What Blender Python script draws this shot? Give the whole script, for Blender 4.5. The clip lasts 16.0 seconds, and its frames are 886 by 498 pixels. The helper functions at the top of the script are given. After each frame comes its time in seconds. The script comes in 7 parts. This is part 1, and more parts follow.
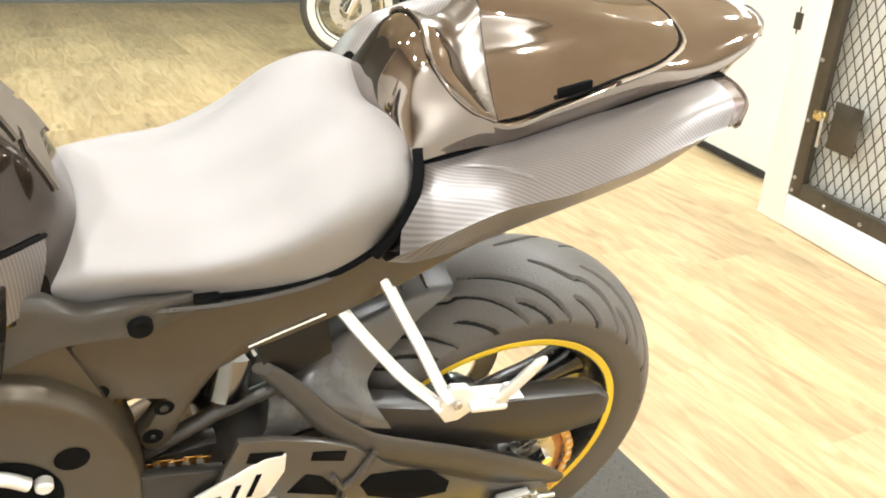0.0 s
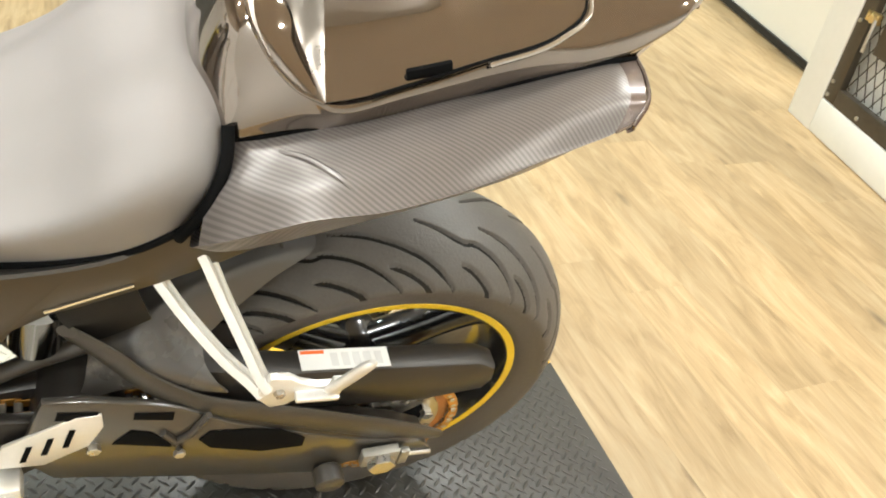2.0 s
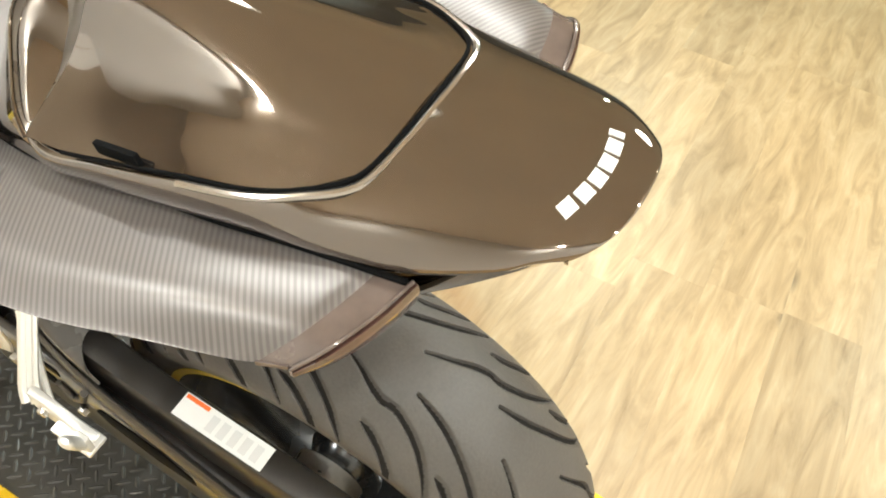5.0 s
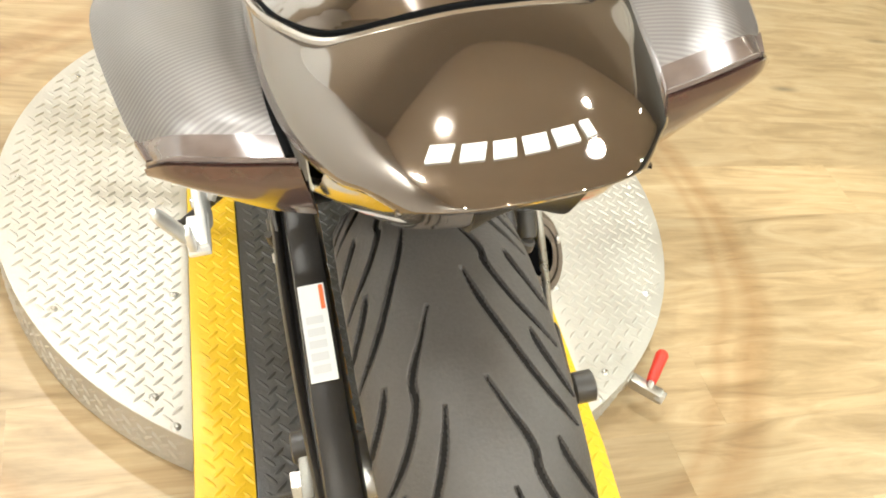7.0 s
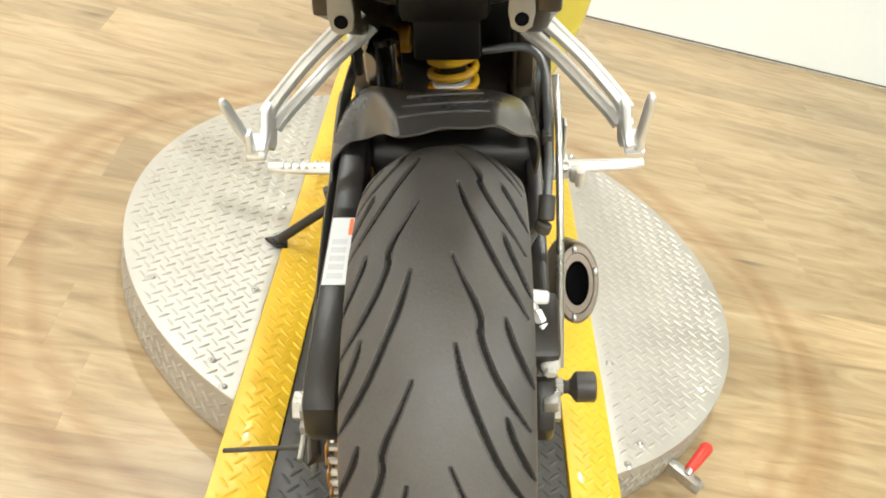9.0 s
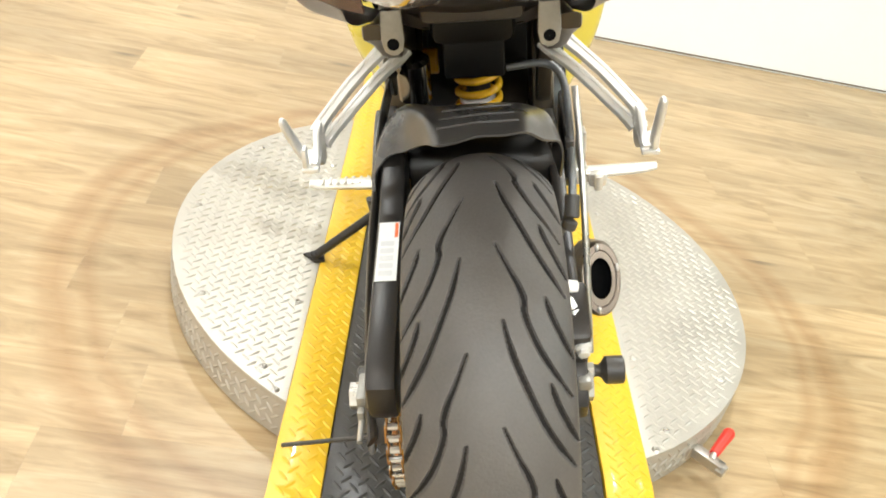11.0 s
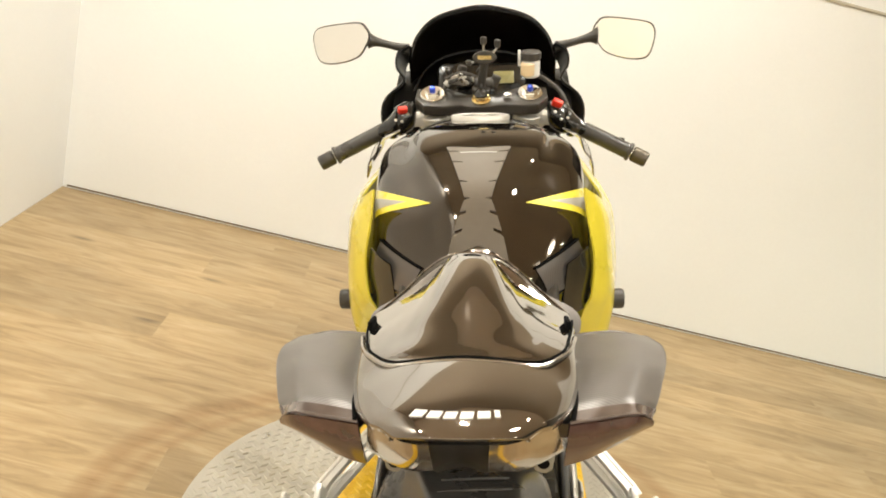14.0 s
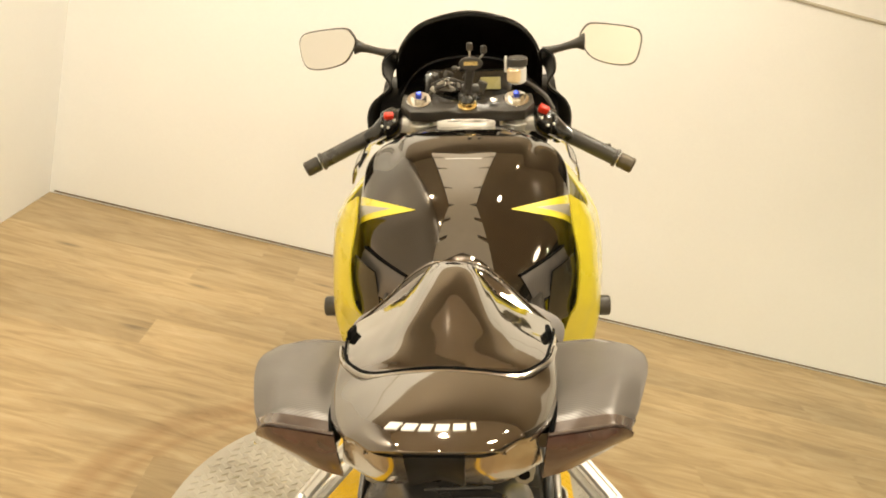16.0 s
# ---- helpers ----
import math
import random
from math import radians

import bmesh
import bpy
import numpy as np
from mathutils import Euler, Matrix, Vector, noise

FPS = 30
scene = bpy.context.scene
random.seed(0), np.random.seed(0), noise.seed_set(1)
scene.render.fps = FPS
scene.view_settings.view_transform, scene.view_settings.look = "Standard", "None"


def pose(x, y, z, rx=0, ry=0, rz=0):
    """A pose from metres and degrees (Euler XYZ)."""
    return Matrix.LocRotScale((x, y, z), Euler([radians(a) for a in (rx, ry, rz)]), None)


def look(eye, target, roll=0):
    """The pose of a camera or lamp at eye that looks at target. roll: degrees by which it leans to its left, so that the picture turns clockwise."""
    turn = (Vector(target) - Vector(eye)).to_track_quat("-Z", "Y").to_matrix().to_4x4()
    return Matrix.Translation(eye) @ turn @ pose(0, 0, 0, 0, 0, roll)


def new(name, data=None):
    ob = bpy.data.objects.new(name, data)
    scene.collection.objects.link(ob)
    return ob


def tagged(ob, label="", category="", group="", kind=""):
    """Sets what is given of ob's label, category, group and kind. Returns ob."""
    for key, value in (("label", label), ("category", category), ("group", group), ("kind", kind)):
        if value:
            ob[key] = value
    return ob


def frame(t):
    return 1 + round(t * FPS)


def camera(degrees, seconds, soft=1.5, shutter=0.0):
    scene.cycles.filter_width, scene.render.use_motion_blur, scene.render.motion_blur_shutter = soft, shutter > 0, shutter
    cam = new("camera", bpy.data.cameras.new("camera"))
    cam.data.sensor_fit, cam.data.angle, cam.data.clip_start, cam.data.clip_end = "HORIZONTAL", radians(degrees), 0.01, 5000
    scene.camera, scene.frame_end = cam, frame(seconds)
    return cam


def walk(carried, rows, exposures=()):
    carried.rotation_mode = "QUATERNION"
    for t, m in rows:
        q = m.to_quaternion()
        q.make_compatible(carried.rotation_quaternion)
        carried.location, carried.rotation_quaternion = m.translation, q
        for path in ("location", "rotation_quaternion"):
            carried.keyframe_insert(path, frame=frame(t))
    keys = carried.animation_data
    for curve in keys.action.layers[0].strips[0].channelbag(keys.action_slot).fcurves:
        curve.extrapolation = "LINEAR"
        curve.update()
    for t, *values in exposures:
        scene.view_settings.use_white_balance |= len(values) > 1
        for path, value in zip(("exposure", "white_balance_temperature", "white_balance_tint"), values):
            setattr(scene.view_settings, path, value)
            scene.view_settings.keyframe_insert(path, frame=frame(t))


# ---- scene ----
# ---------------------------------------------------------------- camera
cam = camera(54.28, 16.0, soft=1.9)
PATH = [
    (0, -1.0631, 0.5580, 1.0430, 66.90, -3.83, -115.76),
    (0.5, -1.0612, 0.5251, 1.0871, 64.62, -7.20, -114.70),
    (1, -1.0582, 0.4803, 1.1010, 61.74, -7.58, -115.49),
    (1.5, -1.0245, 0.4090, 1.1215, 61.02, -7.51, -113.91),
    (2, -0.9709, 0.3063, 1.1554, 54.40, -8.49, -109.44),
    (2.5, -0.9320, 0.2251, 1.1831, 53.22, -8.91, -105.76),
    (3, -0.9300, 0.1002, 1.1957, 53.25, -9.02, -98.01),
    (3.5, -0.9395, -0.0374, 1.2042, 50.82, -8.98, -88.90),
    (4, -0.8511, -0.1238, 1.2048, 49.66, -7.16, -81.34),
    (4.2, -0.8065, -0.1569, 1.2074, 49.20, -7.49, -78.71),
    (6.3, -0.4811, -0.4592, 1.1665, 45.87, -8.30, -27.78),
    (6.5, -0.4636, -0.4648, 1.1546, 45.58, -8.79, -25.05),
    (7, -0.3922, -0.4684, 1.1378, 44.32, -12.35, -12.44),
    (7.5, -0.3433, -0.4748, 1.1120, 49.44, -13.16, -8.23),
    (8, -0.2956, -0.5598, 1.0821, 51.22, -12.24, -2.78),
    (8.5, -0.2486, -0.6722, 1.0730, 53.86, -12.88, 0.59),
    (9, -0.2482, -0.7460, 1.0424, 54.13, -13.69, 1.84),
    (9.2, -0.2596, -0.7677, 1.0309, 54.28, -13.52, 1.41),
    (11.3, -0.2891, -0.8570, 1.0870, 56.37, -11.17, 1.12),
    (11.5, -0.2899, -0.8495, 1.1029, 56.61, -11.39, 1.60),
    (12, -0.2872, -0.8310, 1.1416, 58.88, -13.04, 1.04),
    (12.5, -0.2962, -0.8126, 1.1923, 62.32, -14.29, 2.45),
    (13, -0.3188, -0.8108, 1.2397, 65.68, -14.51, 2.97),
    (13.5, -0.3260, -0.8063, 1.2641, 68.99, -14.18, 3.05),
    (14, -0.3229, -0.8033, 1.2674, 69.78, -13.96, 3.22),
    (14.5, -0.3191, -0.8025, 1.2651, 69.88, -14.07, 3.27),
    (15, -0.3180, -0.8017, 1.2699, 69.87, -14.54, 3.41),
    (15.5, -0.3158, -0.7963, 1.2724, 70.01, -14.23, 3.23),
    (16, -0.3109, -0.7941, 1.2724, 70.19, -14.05, 2.71),
]
walk(cam, [(t, pose(x, y, z, rx, ry, rz)) for t, x, y, z, rx, ry, rz in PATH],
     exposures=[(0, 0.83, 5600, 7), (1.2, 0.59, 5600, 7), (2.0, 0.38, 5750, 5), (4.2, 0.33, 5780, 4), (7, 0.46, 5780, 5), (9, 0.30, 5580, 4), (12.5, 0.51, 5580, 7), (13.1, 0.28, 5720, 7), (13.8, -0.07, 6200, 7), (16, -0.21, 7350, 7)])

# ---------------------------------------------------------------- light
FLOOR = -0.095            # showroom floor; z = 0 is the turntable's top
world = bpy.data.worlds.new("room_air")
scene.world = world
world.use_nodes = True
world.node_tree.nodes["Background"].inputs[0].default_value = (1.0, 0.93, 0.82, 1)
world.node_tree.nodes["Background"].inputs[1].default_value = 0.05

CEILING = 2.5
# (x, y, power, radius) of each ceiling light
# first five set from reflections in the paint, the rest added as fill
LAMPS = [(-0.72, 1.84, 80, 0.035), (0.60, 1.82, 40, 0.035), (2.05, 2.20, 8, 0.035), (0.35, 0.98, 62, 0.13), (2.00, -0.25, 52, 0.20), (-1.55, 1.20, 62, 0.035), (-1.45, -0.60, 26, 0.035),
         (-0.65, -1.70, 60, 0.035), (0.55, -1.70, 68, 0.035), (1.75, -1.70, 52, 0.035), (-0.65, -2.90, 80, 0.035), (0.55, -2.90, 80, 0.035), (4.15, -1.70, 95, 0.035), (4.15, 0.70, 140, 0.035)]
for lx, ly, power, wide in LAMPS:
    data = bpy.data.lights.new("downlight_beam", "SPOT")
    # the two added far lamps lean green to tint the floor there
    data.energy, data.color = power, (1.0, 0.945, 0.85) if lx < 3 else (0.88, 1.0, 0.86)
    data.spot_size, data.spot_blend, data.shadow_soft_size = radians(152), 0.5, wide
    lamp = new("downlight_beam", data)
    lamp.matrix_world = look((lx, ly, CEILING - 0.06), (lx, ly, 0))


# ---------------------------------------------------------------- materials
def node(tree, kind, **values):
    n = tree.nodes.new(kind)
    for key, value in values.items():
        n.inputs[key.replace("_", " ")].default_value = value
    return n


def surface(name, colour, rough=0.5, metal=0.0, coat=0.0, coat_rough=0.05, vary=0.15, scale=6.0, bump=0.0, bump_scale=60.0,
            stretch=(1, 1, 1), rough_vary=0.12, specular=0.5, sheen=0.0, per_object=0.0):
    """A painted, cast, moulded or woven surface: base colour with broad stains and fine grain, roughness that varies, fine relief."""
    m = bpy.data.materials.new(name)
    m.use_nodes = True
    t = m.node_tree
    b = t.nodes["Principled BSDF"]
    b.inputs["Metallic"].default_value = metal
    b.inputs["Coat Weight"].default_value = coat
    b.inputs["Coat Roughness"].default_value = coat_rough
    b.inputs["Specular IOR Level"].default_value = specular
    b.inputs["Sheen Weight"].default_value = sheen
    co = t.nodes.new("ShaderNodeTexCoord")
    mp = t.nodes.new("ShaderNodeMapping")
    mp.inputs["Scale"].default_value = stretch
    t.links.new(co.outputs["Object"], mp.inputs["Vector"])
    broad = node(t, "ShaderNodeTexNoise", Scale=scale, Detail=6.0, Roughness=0.6)
    fine = node(t, "ShaderNodeTexNoise", Scale=bump_scale, Detail=3.0)
    t.links.new(mp.outputs[0], broad.inputs["Vector"])
    t.links.new(mp.outputs[0], fine.inputs["Vector"])
    add = t.nodes.new("ShaderNodeMath")
    add.operation = "MULTIPLY_ADD"
    add.inputs[1].default_value = 0.35
    t.links.new(fine.outputs[0], add.inputs[0])
    t.links.new(broad.outputs[0], add.inputs[2])
    ramp = t.nodes.new("ShaderNodeMapRange")
    ramp.inputs["From Min"].default_value, ramp.inputs["From Max"].default_value = 0.35, 0.95
    ramp.inputs["To Min"].default_value, ramp.inputs["To Max"].default_value = 1 - vary, 1 + vary
    t.links.new(add.outputs[0], ramp.inputs["Value"])
    value = ramp.outputs[0]
    if per_object:
        info = t.nodes.new("ShaderNodeObjectInfo")
        r = t.nodes.new("ShaderNodeMapRange")
        r.inputs["To Min"].default_value, r.inputs["To Max"].default_value = 1 - per_object, 1 + per_object
        t.links.new(info.outputs["Random"], r.inputs["Value"])
        mul = t.nodes.new("ShaderNodeMath")
        mul.operation = "MULTIPLY"
        t.links.new(value, mul.inputs[0])
        t.links.new(r.outputs[0], mul.inputs[1])
        value = mul.outputs[0]
    mix = t.nodes.new("ShaderNodeMix")
    mix.data_type, mix.blend_type = "RGBA", "MULTIPLY"
    mix.inputs["Factor"].default_value = 1.0
    mix.inputs["A"].default_value = (*colour, 1)
    t.links.new(value, mix.inputs["B"])
    t.links.new(mix.outputs["Result"], b.inputs["Base Color"])
    rr = t.nodes.new("ShaderNodeMapRange")
    rr.inputs["From Min"].default_value, rr.inputs["From Max"].default_value = 0.3, 0.7
    rr.inputs["To Min"].default_value, rr.inputs["To Max"].default_value = max(0.02, rough - rough_vary), min(1, rough + rough_vary)
    t.links.new(broad.outputs[0], rr.inputs["Value"])
    t.links.new(rr.outputs[0], b.inputs["Roughness"])
    if bump:
        bp = node(t, "ShaderNodeBump", Strength=bump, Distance=0.002)
        t.links.new(fine.outputs[0], bp.inputs["Height"])
        t.links.new(bp.outputs[0], b.inputs["Normal"])
    return m


PAINT = surface("graphite_gloss_paint", (0.185, 0.153, 0.125), 0.05, 0.92, coat=1.0, coat_rough=0.015, vary=0.05, rough_vary=0.02, bump=0.0)
# lighter metal that paints in the highlight along the cowl's edge
EDGE_HIGHLIGHT = surface("cowl_edge_highlight", (0.42, 0.385, 0.345), 0.16, 0.9, vary=0.05, rough_vary=0.03)
TANK_PAINT = surface("dark_graphite_tank_paint", (0.085, 0.070, 0.056), 0.07, 0.9, coat=0.5, coat_rough=0.015, vary=0.05, rough_vary=0.02)
BLACK_GLOSS = surface("black_gloss_paint", (0.008, 0.007, 0.006), 0.22, 0.0, coat=0.5, coat_rough=0.03, vary=0.1, rough_vary=0.04)
YELLOW = surface("yellow_fairing_paint", (0.85, 0.72, 0.06), 0.3, 0.0, coat=0.8, coat_rough=0.04, vary=0.05)
YELLOW_RIM = surface("yellow_rim_tape", (0.80, 0.55, 0.02), 0.4, 0.0, vary=0.08)
GREY_GRAPHIC = surface("grey_decal", (0.42, 0.40, 0.36), 0.35, 0.1, coat=0.6, vary=0.06)
SEAT = surface("silver_grey_seat_vinyl", (0.262, 0.244, 0.235), 0.64, 0.24, vary=0.03, bump=0.10, bump_scale=900, rough_vary=0.03)
RUBBER = surface("tyre_rubber", (0.084, 0.075, 0.066), 0.50, 0.0, vary=0.26, scale=9, bump=0.25, bump_scale=300, specular=0.5)
# near-black copy of the rubber that puts shade into the tread grooves
GROOVE_SHADE = surface("shaded_groove_rubber", (0.016, 0.014, 0.012), 0.8, 0.0, vary=0.1, specular=0.2)
BLACK_PLASTIC = surface("black_textured_plastic", (0.052, 0.046, 0.039), 0.36, 0.0, vary=0.18, bump=0.3, bump_scale=600)
HUGGER = surface("satin_black_mudguard_plastic", (0.068, 0.062, 0.056), 0.30, 0.0, coat=0.35, coat_rough=0.22, vary=0.12, bump=0.1, bump_scale=600)
GREY_PLASTIC = surface("dark_grey_plastic", (0.046, 0.040, 0.033), 0.34, 0.0, vary=0.15, rough_vary=0.05, bump=0.2, bump_scale=500)
FRAME = surface("grey_painted_aluminium", (0.074, 0.059, 0.039), 0.33, 0.45, vary=0.08, rough_vary=0.03, bump=0.05, bump_scale=600)
ARM = surface("black_anodised_swingarm", (0.034, 0.030, 0.026), 0.36, 0.4, vary=0.16, rough_vary=0.05, bump=0.1, bump_scale=260)
BLACK_WHEEL = surface("black_wheel_paint", (0.012, 0.012, 0.012), 0.25, 0.0, coat=0.5, coat_rough=0.1, vary=0.15)
SILVER = surface("polished_cast_aluminium", (0.80, 0.78, 0.74), 0.36, 0.55, vary=0.08, bump=0.1, bump_scale=180, rough_vary=0.08)
STEEL = surface("worn_zinc_steel", (0.55, 0.53, 0.49), 0.34, 0.95, vary=0.2, scale=30, bump=0.2, bump_scale=200)
CAST = surface("bare_cast_bracket", (0.30, 0.285, 0.25), 0.42, 0.5, vary=0.15, scale=25, bump=0.2, bump_scale=200)
CHROME = surface("chrome", (0.82, 0.80, 0.76), 0.08, 1.0, vary=0.05, rough_vary=0.03)
GOLD = surface("gold_chain_plate", (0.55, 0.30, 0.07), 0.34, 0.9, vary=0.25, scale=40)
COPPER = surface("copper_rust_sprocket", (0.42, 0.20, 0.07), 0.5, 0.6, vary=0.35, scale=40, bump=0.3)
SPRING = surface("yellow_spring_coat", (0.85, 0.48, 0.01), 0.3, 0.0, coat=0.4, vary=0.06)
RED = surface("red_plastic", (0.75, 0.035, 0.015), 0.4, 0.0, vary=0.08)
WHITE_LABEL = surface("white_label", (0.80, 0.79, 0.76), 0.45, 0.0, vary=0.05)
ORANGE_LABEL = surface("orange_label", (0.85, 0.16, 0.03), 0.45, 0.0, vary=0.05)
GREY_PRINT = surface("grey_print", (0.66, 0.65, 0.63), 0.5, 0.0, vary=0.05)
WHITE_DECAL = surface("white_decal", (0.86, 0.85, 0.82), 0.4, 0.0, vary=0.03)
PAD = surface("clear_tank_pad_gel", (0.145, 0.122, 0.096), 0.46, 0.1, specular=0.16, rough_vary=0.02, vary=0.08)
TITAN = surface("brushed_exhaust_titanium", (0.20, 0.165, 0.13), 0.38, 0.85, vary=0.2, scale=25, bump=0.15)
# matt black: soot in the bore, black rubber, and shade in openings and gaps
SOOT_AND_SHADE = surface("soot_and_shade_black", (0.004, 0.004, 0.004), 0.9, 0.0, vary=0.2, specular=0.08)
GOLD_NUT = surface("brass_stem_nut", (0.72, 0.55, 0.25), 0.25, 0.95, vary=0.1)
BLUE = surface("blue_anodised_adjuster", (0.05, 0.09, 0.55), 0.3, 0.8, vary=0.1)
AMBER_FLUID = surface("amber_brake_fluid_tank", (0.85, 0.66, 0.40), 0.25, 0.0, coat=0.5, vary=0.08)
LENS = surface("smoked_red_lamp_lens", (0.058, 0.026, 0.021), 0.12, 0.0, coat=1.0, coat_rough=0.03, vary=0.35, scale=60, bump=0.06, bump_scale=180)
LENS_SIDE = surface("smoked_lens_side", (0.13, 0.10, 0.087), 0.18, 0.2, coat=0.7, coat_rough=0.06, vary=0.25, scale=40)
CLEAR_LENS = surface("smoked_clear_lens", (0.40, 0.33, 0.25), 0.09, 0.9, coat=0.6, coat_rough=0.03, vary=0.2, scale=40)
TINT = surface("dark_tinted_screen", (0.010, 0.007, 0.005), 0.14, 0.0, coat=0.3, coat_rough=0.08, vary=0.05, rough_vary=0.02, specular=0.35)
DEEP_BLACK = surface("black_cockpit_plastic", (0.009, 0.008, 0.007), 0.42, 0.0, vary=0.15, bump=0.1, bump_scale=500, specular=0.22)
MIRROR = surface("mirror_glass", (0.93, 0.92, 0.90), 0.02, 1.0, vary=0.01, rough_vary=0.0)
GATE_WHITE = surface("white_gate_paint", (0.80, 0.79, 0.74), 0.45, 0.0, vary=0.05, scale=3, bump=0.15, bump_scale=40)
DARK_STEEL = surface("dark_bare_steel", (0.10, 0.085, 0.065), 0.42, 0.7, vary=0.25, scale=14, bump=0.2)
WALL = surface("cream_wall_paint", (0.80, 0.77, 0.69), 0.7, 0.0, vary=0.03, scale=1.2, bump=0.12, bump_scale=90)
WALL_BACK = surface("off_white_wall_paint", (0.862, 0.866, 0.860), 0.62, 0.0, vary=0.03, scale=0.9, bump=0.12, bump_scale=90)
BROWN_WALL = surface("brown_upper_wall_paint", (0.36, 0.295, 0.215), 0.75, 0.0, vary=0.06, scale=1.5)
GREY_WALL = surface("grey_wall_panel", (0.16, 0.155, 0.15), 0.6, 0.0, vary=0.06, scale=2)
CEILING_PAINT = surface("tan_ceiling_paint", (0.80, 0.68, 0.53), 0.85, 0.0, vary=0.06, scale=1.5)
BASEBOARD = surface("black_baseboard_vinyl", (0.018, 0.017, 0.016), 0.45, 0.0, vary=0.2)
WHITE_TRIM = surface("white_trim", (0.80, 0.79, 0.75), 0.5, 0.0, vary=0.05)
WHITE_TYRE = surface("whitewall_rubber", (0.78, 0.75, 0.66), 0.5, 0.0, vary=0.06)
PLATE_SILVER = surface("bare_checker_plate", (0.53, 0.498, 0.437), 0.49, 0.55, vary=0.12, scale=7, bump=0.25, bump_scale=160, rough_vary=0.1)
PLATE_YELLOW = surface("yellow_painted_checker_plate", (0.80, 0.50, 0.012), 0.42, 0.0, coat=0.15, vary=0.10, scale=9, bump=0.25, bump_scale=160)
PLATE_BLACK = surface("black_painted_checker_plate", (0.048, 0.044, 0.038), 0.42, 0.1, coat=0.12, coat_rough=0.2, vary=0.2, scale=9, bump=0.3, bump_scale=160)


def carbon(angle):
    """Twill carbon cloth under lacquer: fine ribs running across the panel."""
    m = bpy.data.materials.new("carbon_twill")
    m.use_nodes = True
    t = m.node_tree
    b = t.nodes["Principled BSDF"]
    b.inputs["Metallic"].default_value, b.inputs["Roughness"].default_value = 0.45, 0.40
    b.inputs["Coat Weight"].default_value, b.inputs["Coat Roughness"].default_value = 0.16, 0.30
    co = t.nodes.new("ShaderNodeTexCoord")
    mp = t.nodes.new("ShaderNodeMapping")
    mp.inputs["Rotation"].default_value = (0, 0, radians(angle))
    t.links.new(co.outputs["Object"], mp.inputs["Vector"])
    w = node(t, "ShaderNodeTexWave", Scale=78.0, Distortion=0.12, Detail=1.0)
    w.bands_direction = "Y"
    t.links.new(mp.outputs[0], w.inputs["Vector"])
    n = node(t, "ShaderNodeTexNoise", Scale=14.0, Detail=4.0)
    t.links.new(co.outputs["Object"], n.inputs["Vector"])
    r = t.nodes.new("ShaderNodeValToRGB")
    r.color_ramp.elements[0].position, r.color_ramp.elements[0].color = 0.25, (0.146, 0.130, 0.120, 1)
    r.color_ramp.elements[1].position, r.color_ramp.elements[1].color = 0.75, (0.213, 0.192, 0.179, 1)
    t.links.new(w.outputs["Fac"], r.inputs[0])
    mix = t.nodes.new("ShaderNodeMix")
    mix.data_type, mix.blend_type = "RGBA", "MULTIPLY"
    mix.inputs["Factor"].default_value = 0.25
    t.links.new(r.outputs[0], mix.inputs["A"])
    t.links.new(n.outputs[0], mix.inputs["B"])
    t.links.new(mix.outputs["Result"], b.inputs["Base Color"])
    bp = node(t, "ShaderNodeBump", Strength=0.05, Distance=0.0005)
    t.links.new(w.outputs["Fac"], bp.inputs["Height"])
    t.links.new(bp.outputs[0], b.inputs["Normal"])
    return m




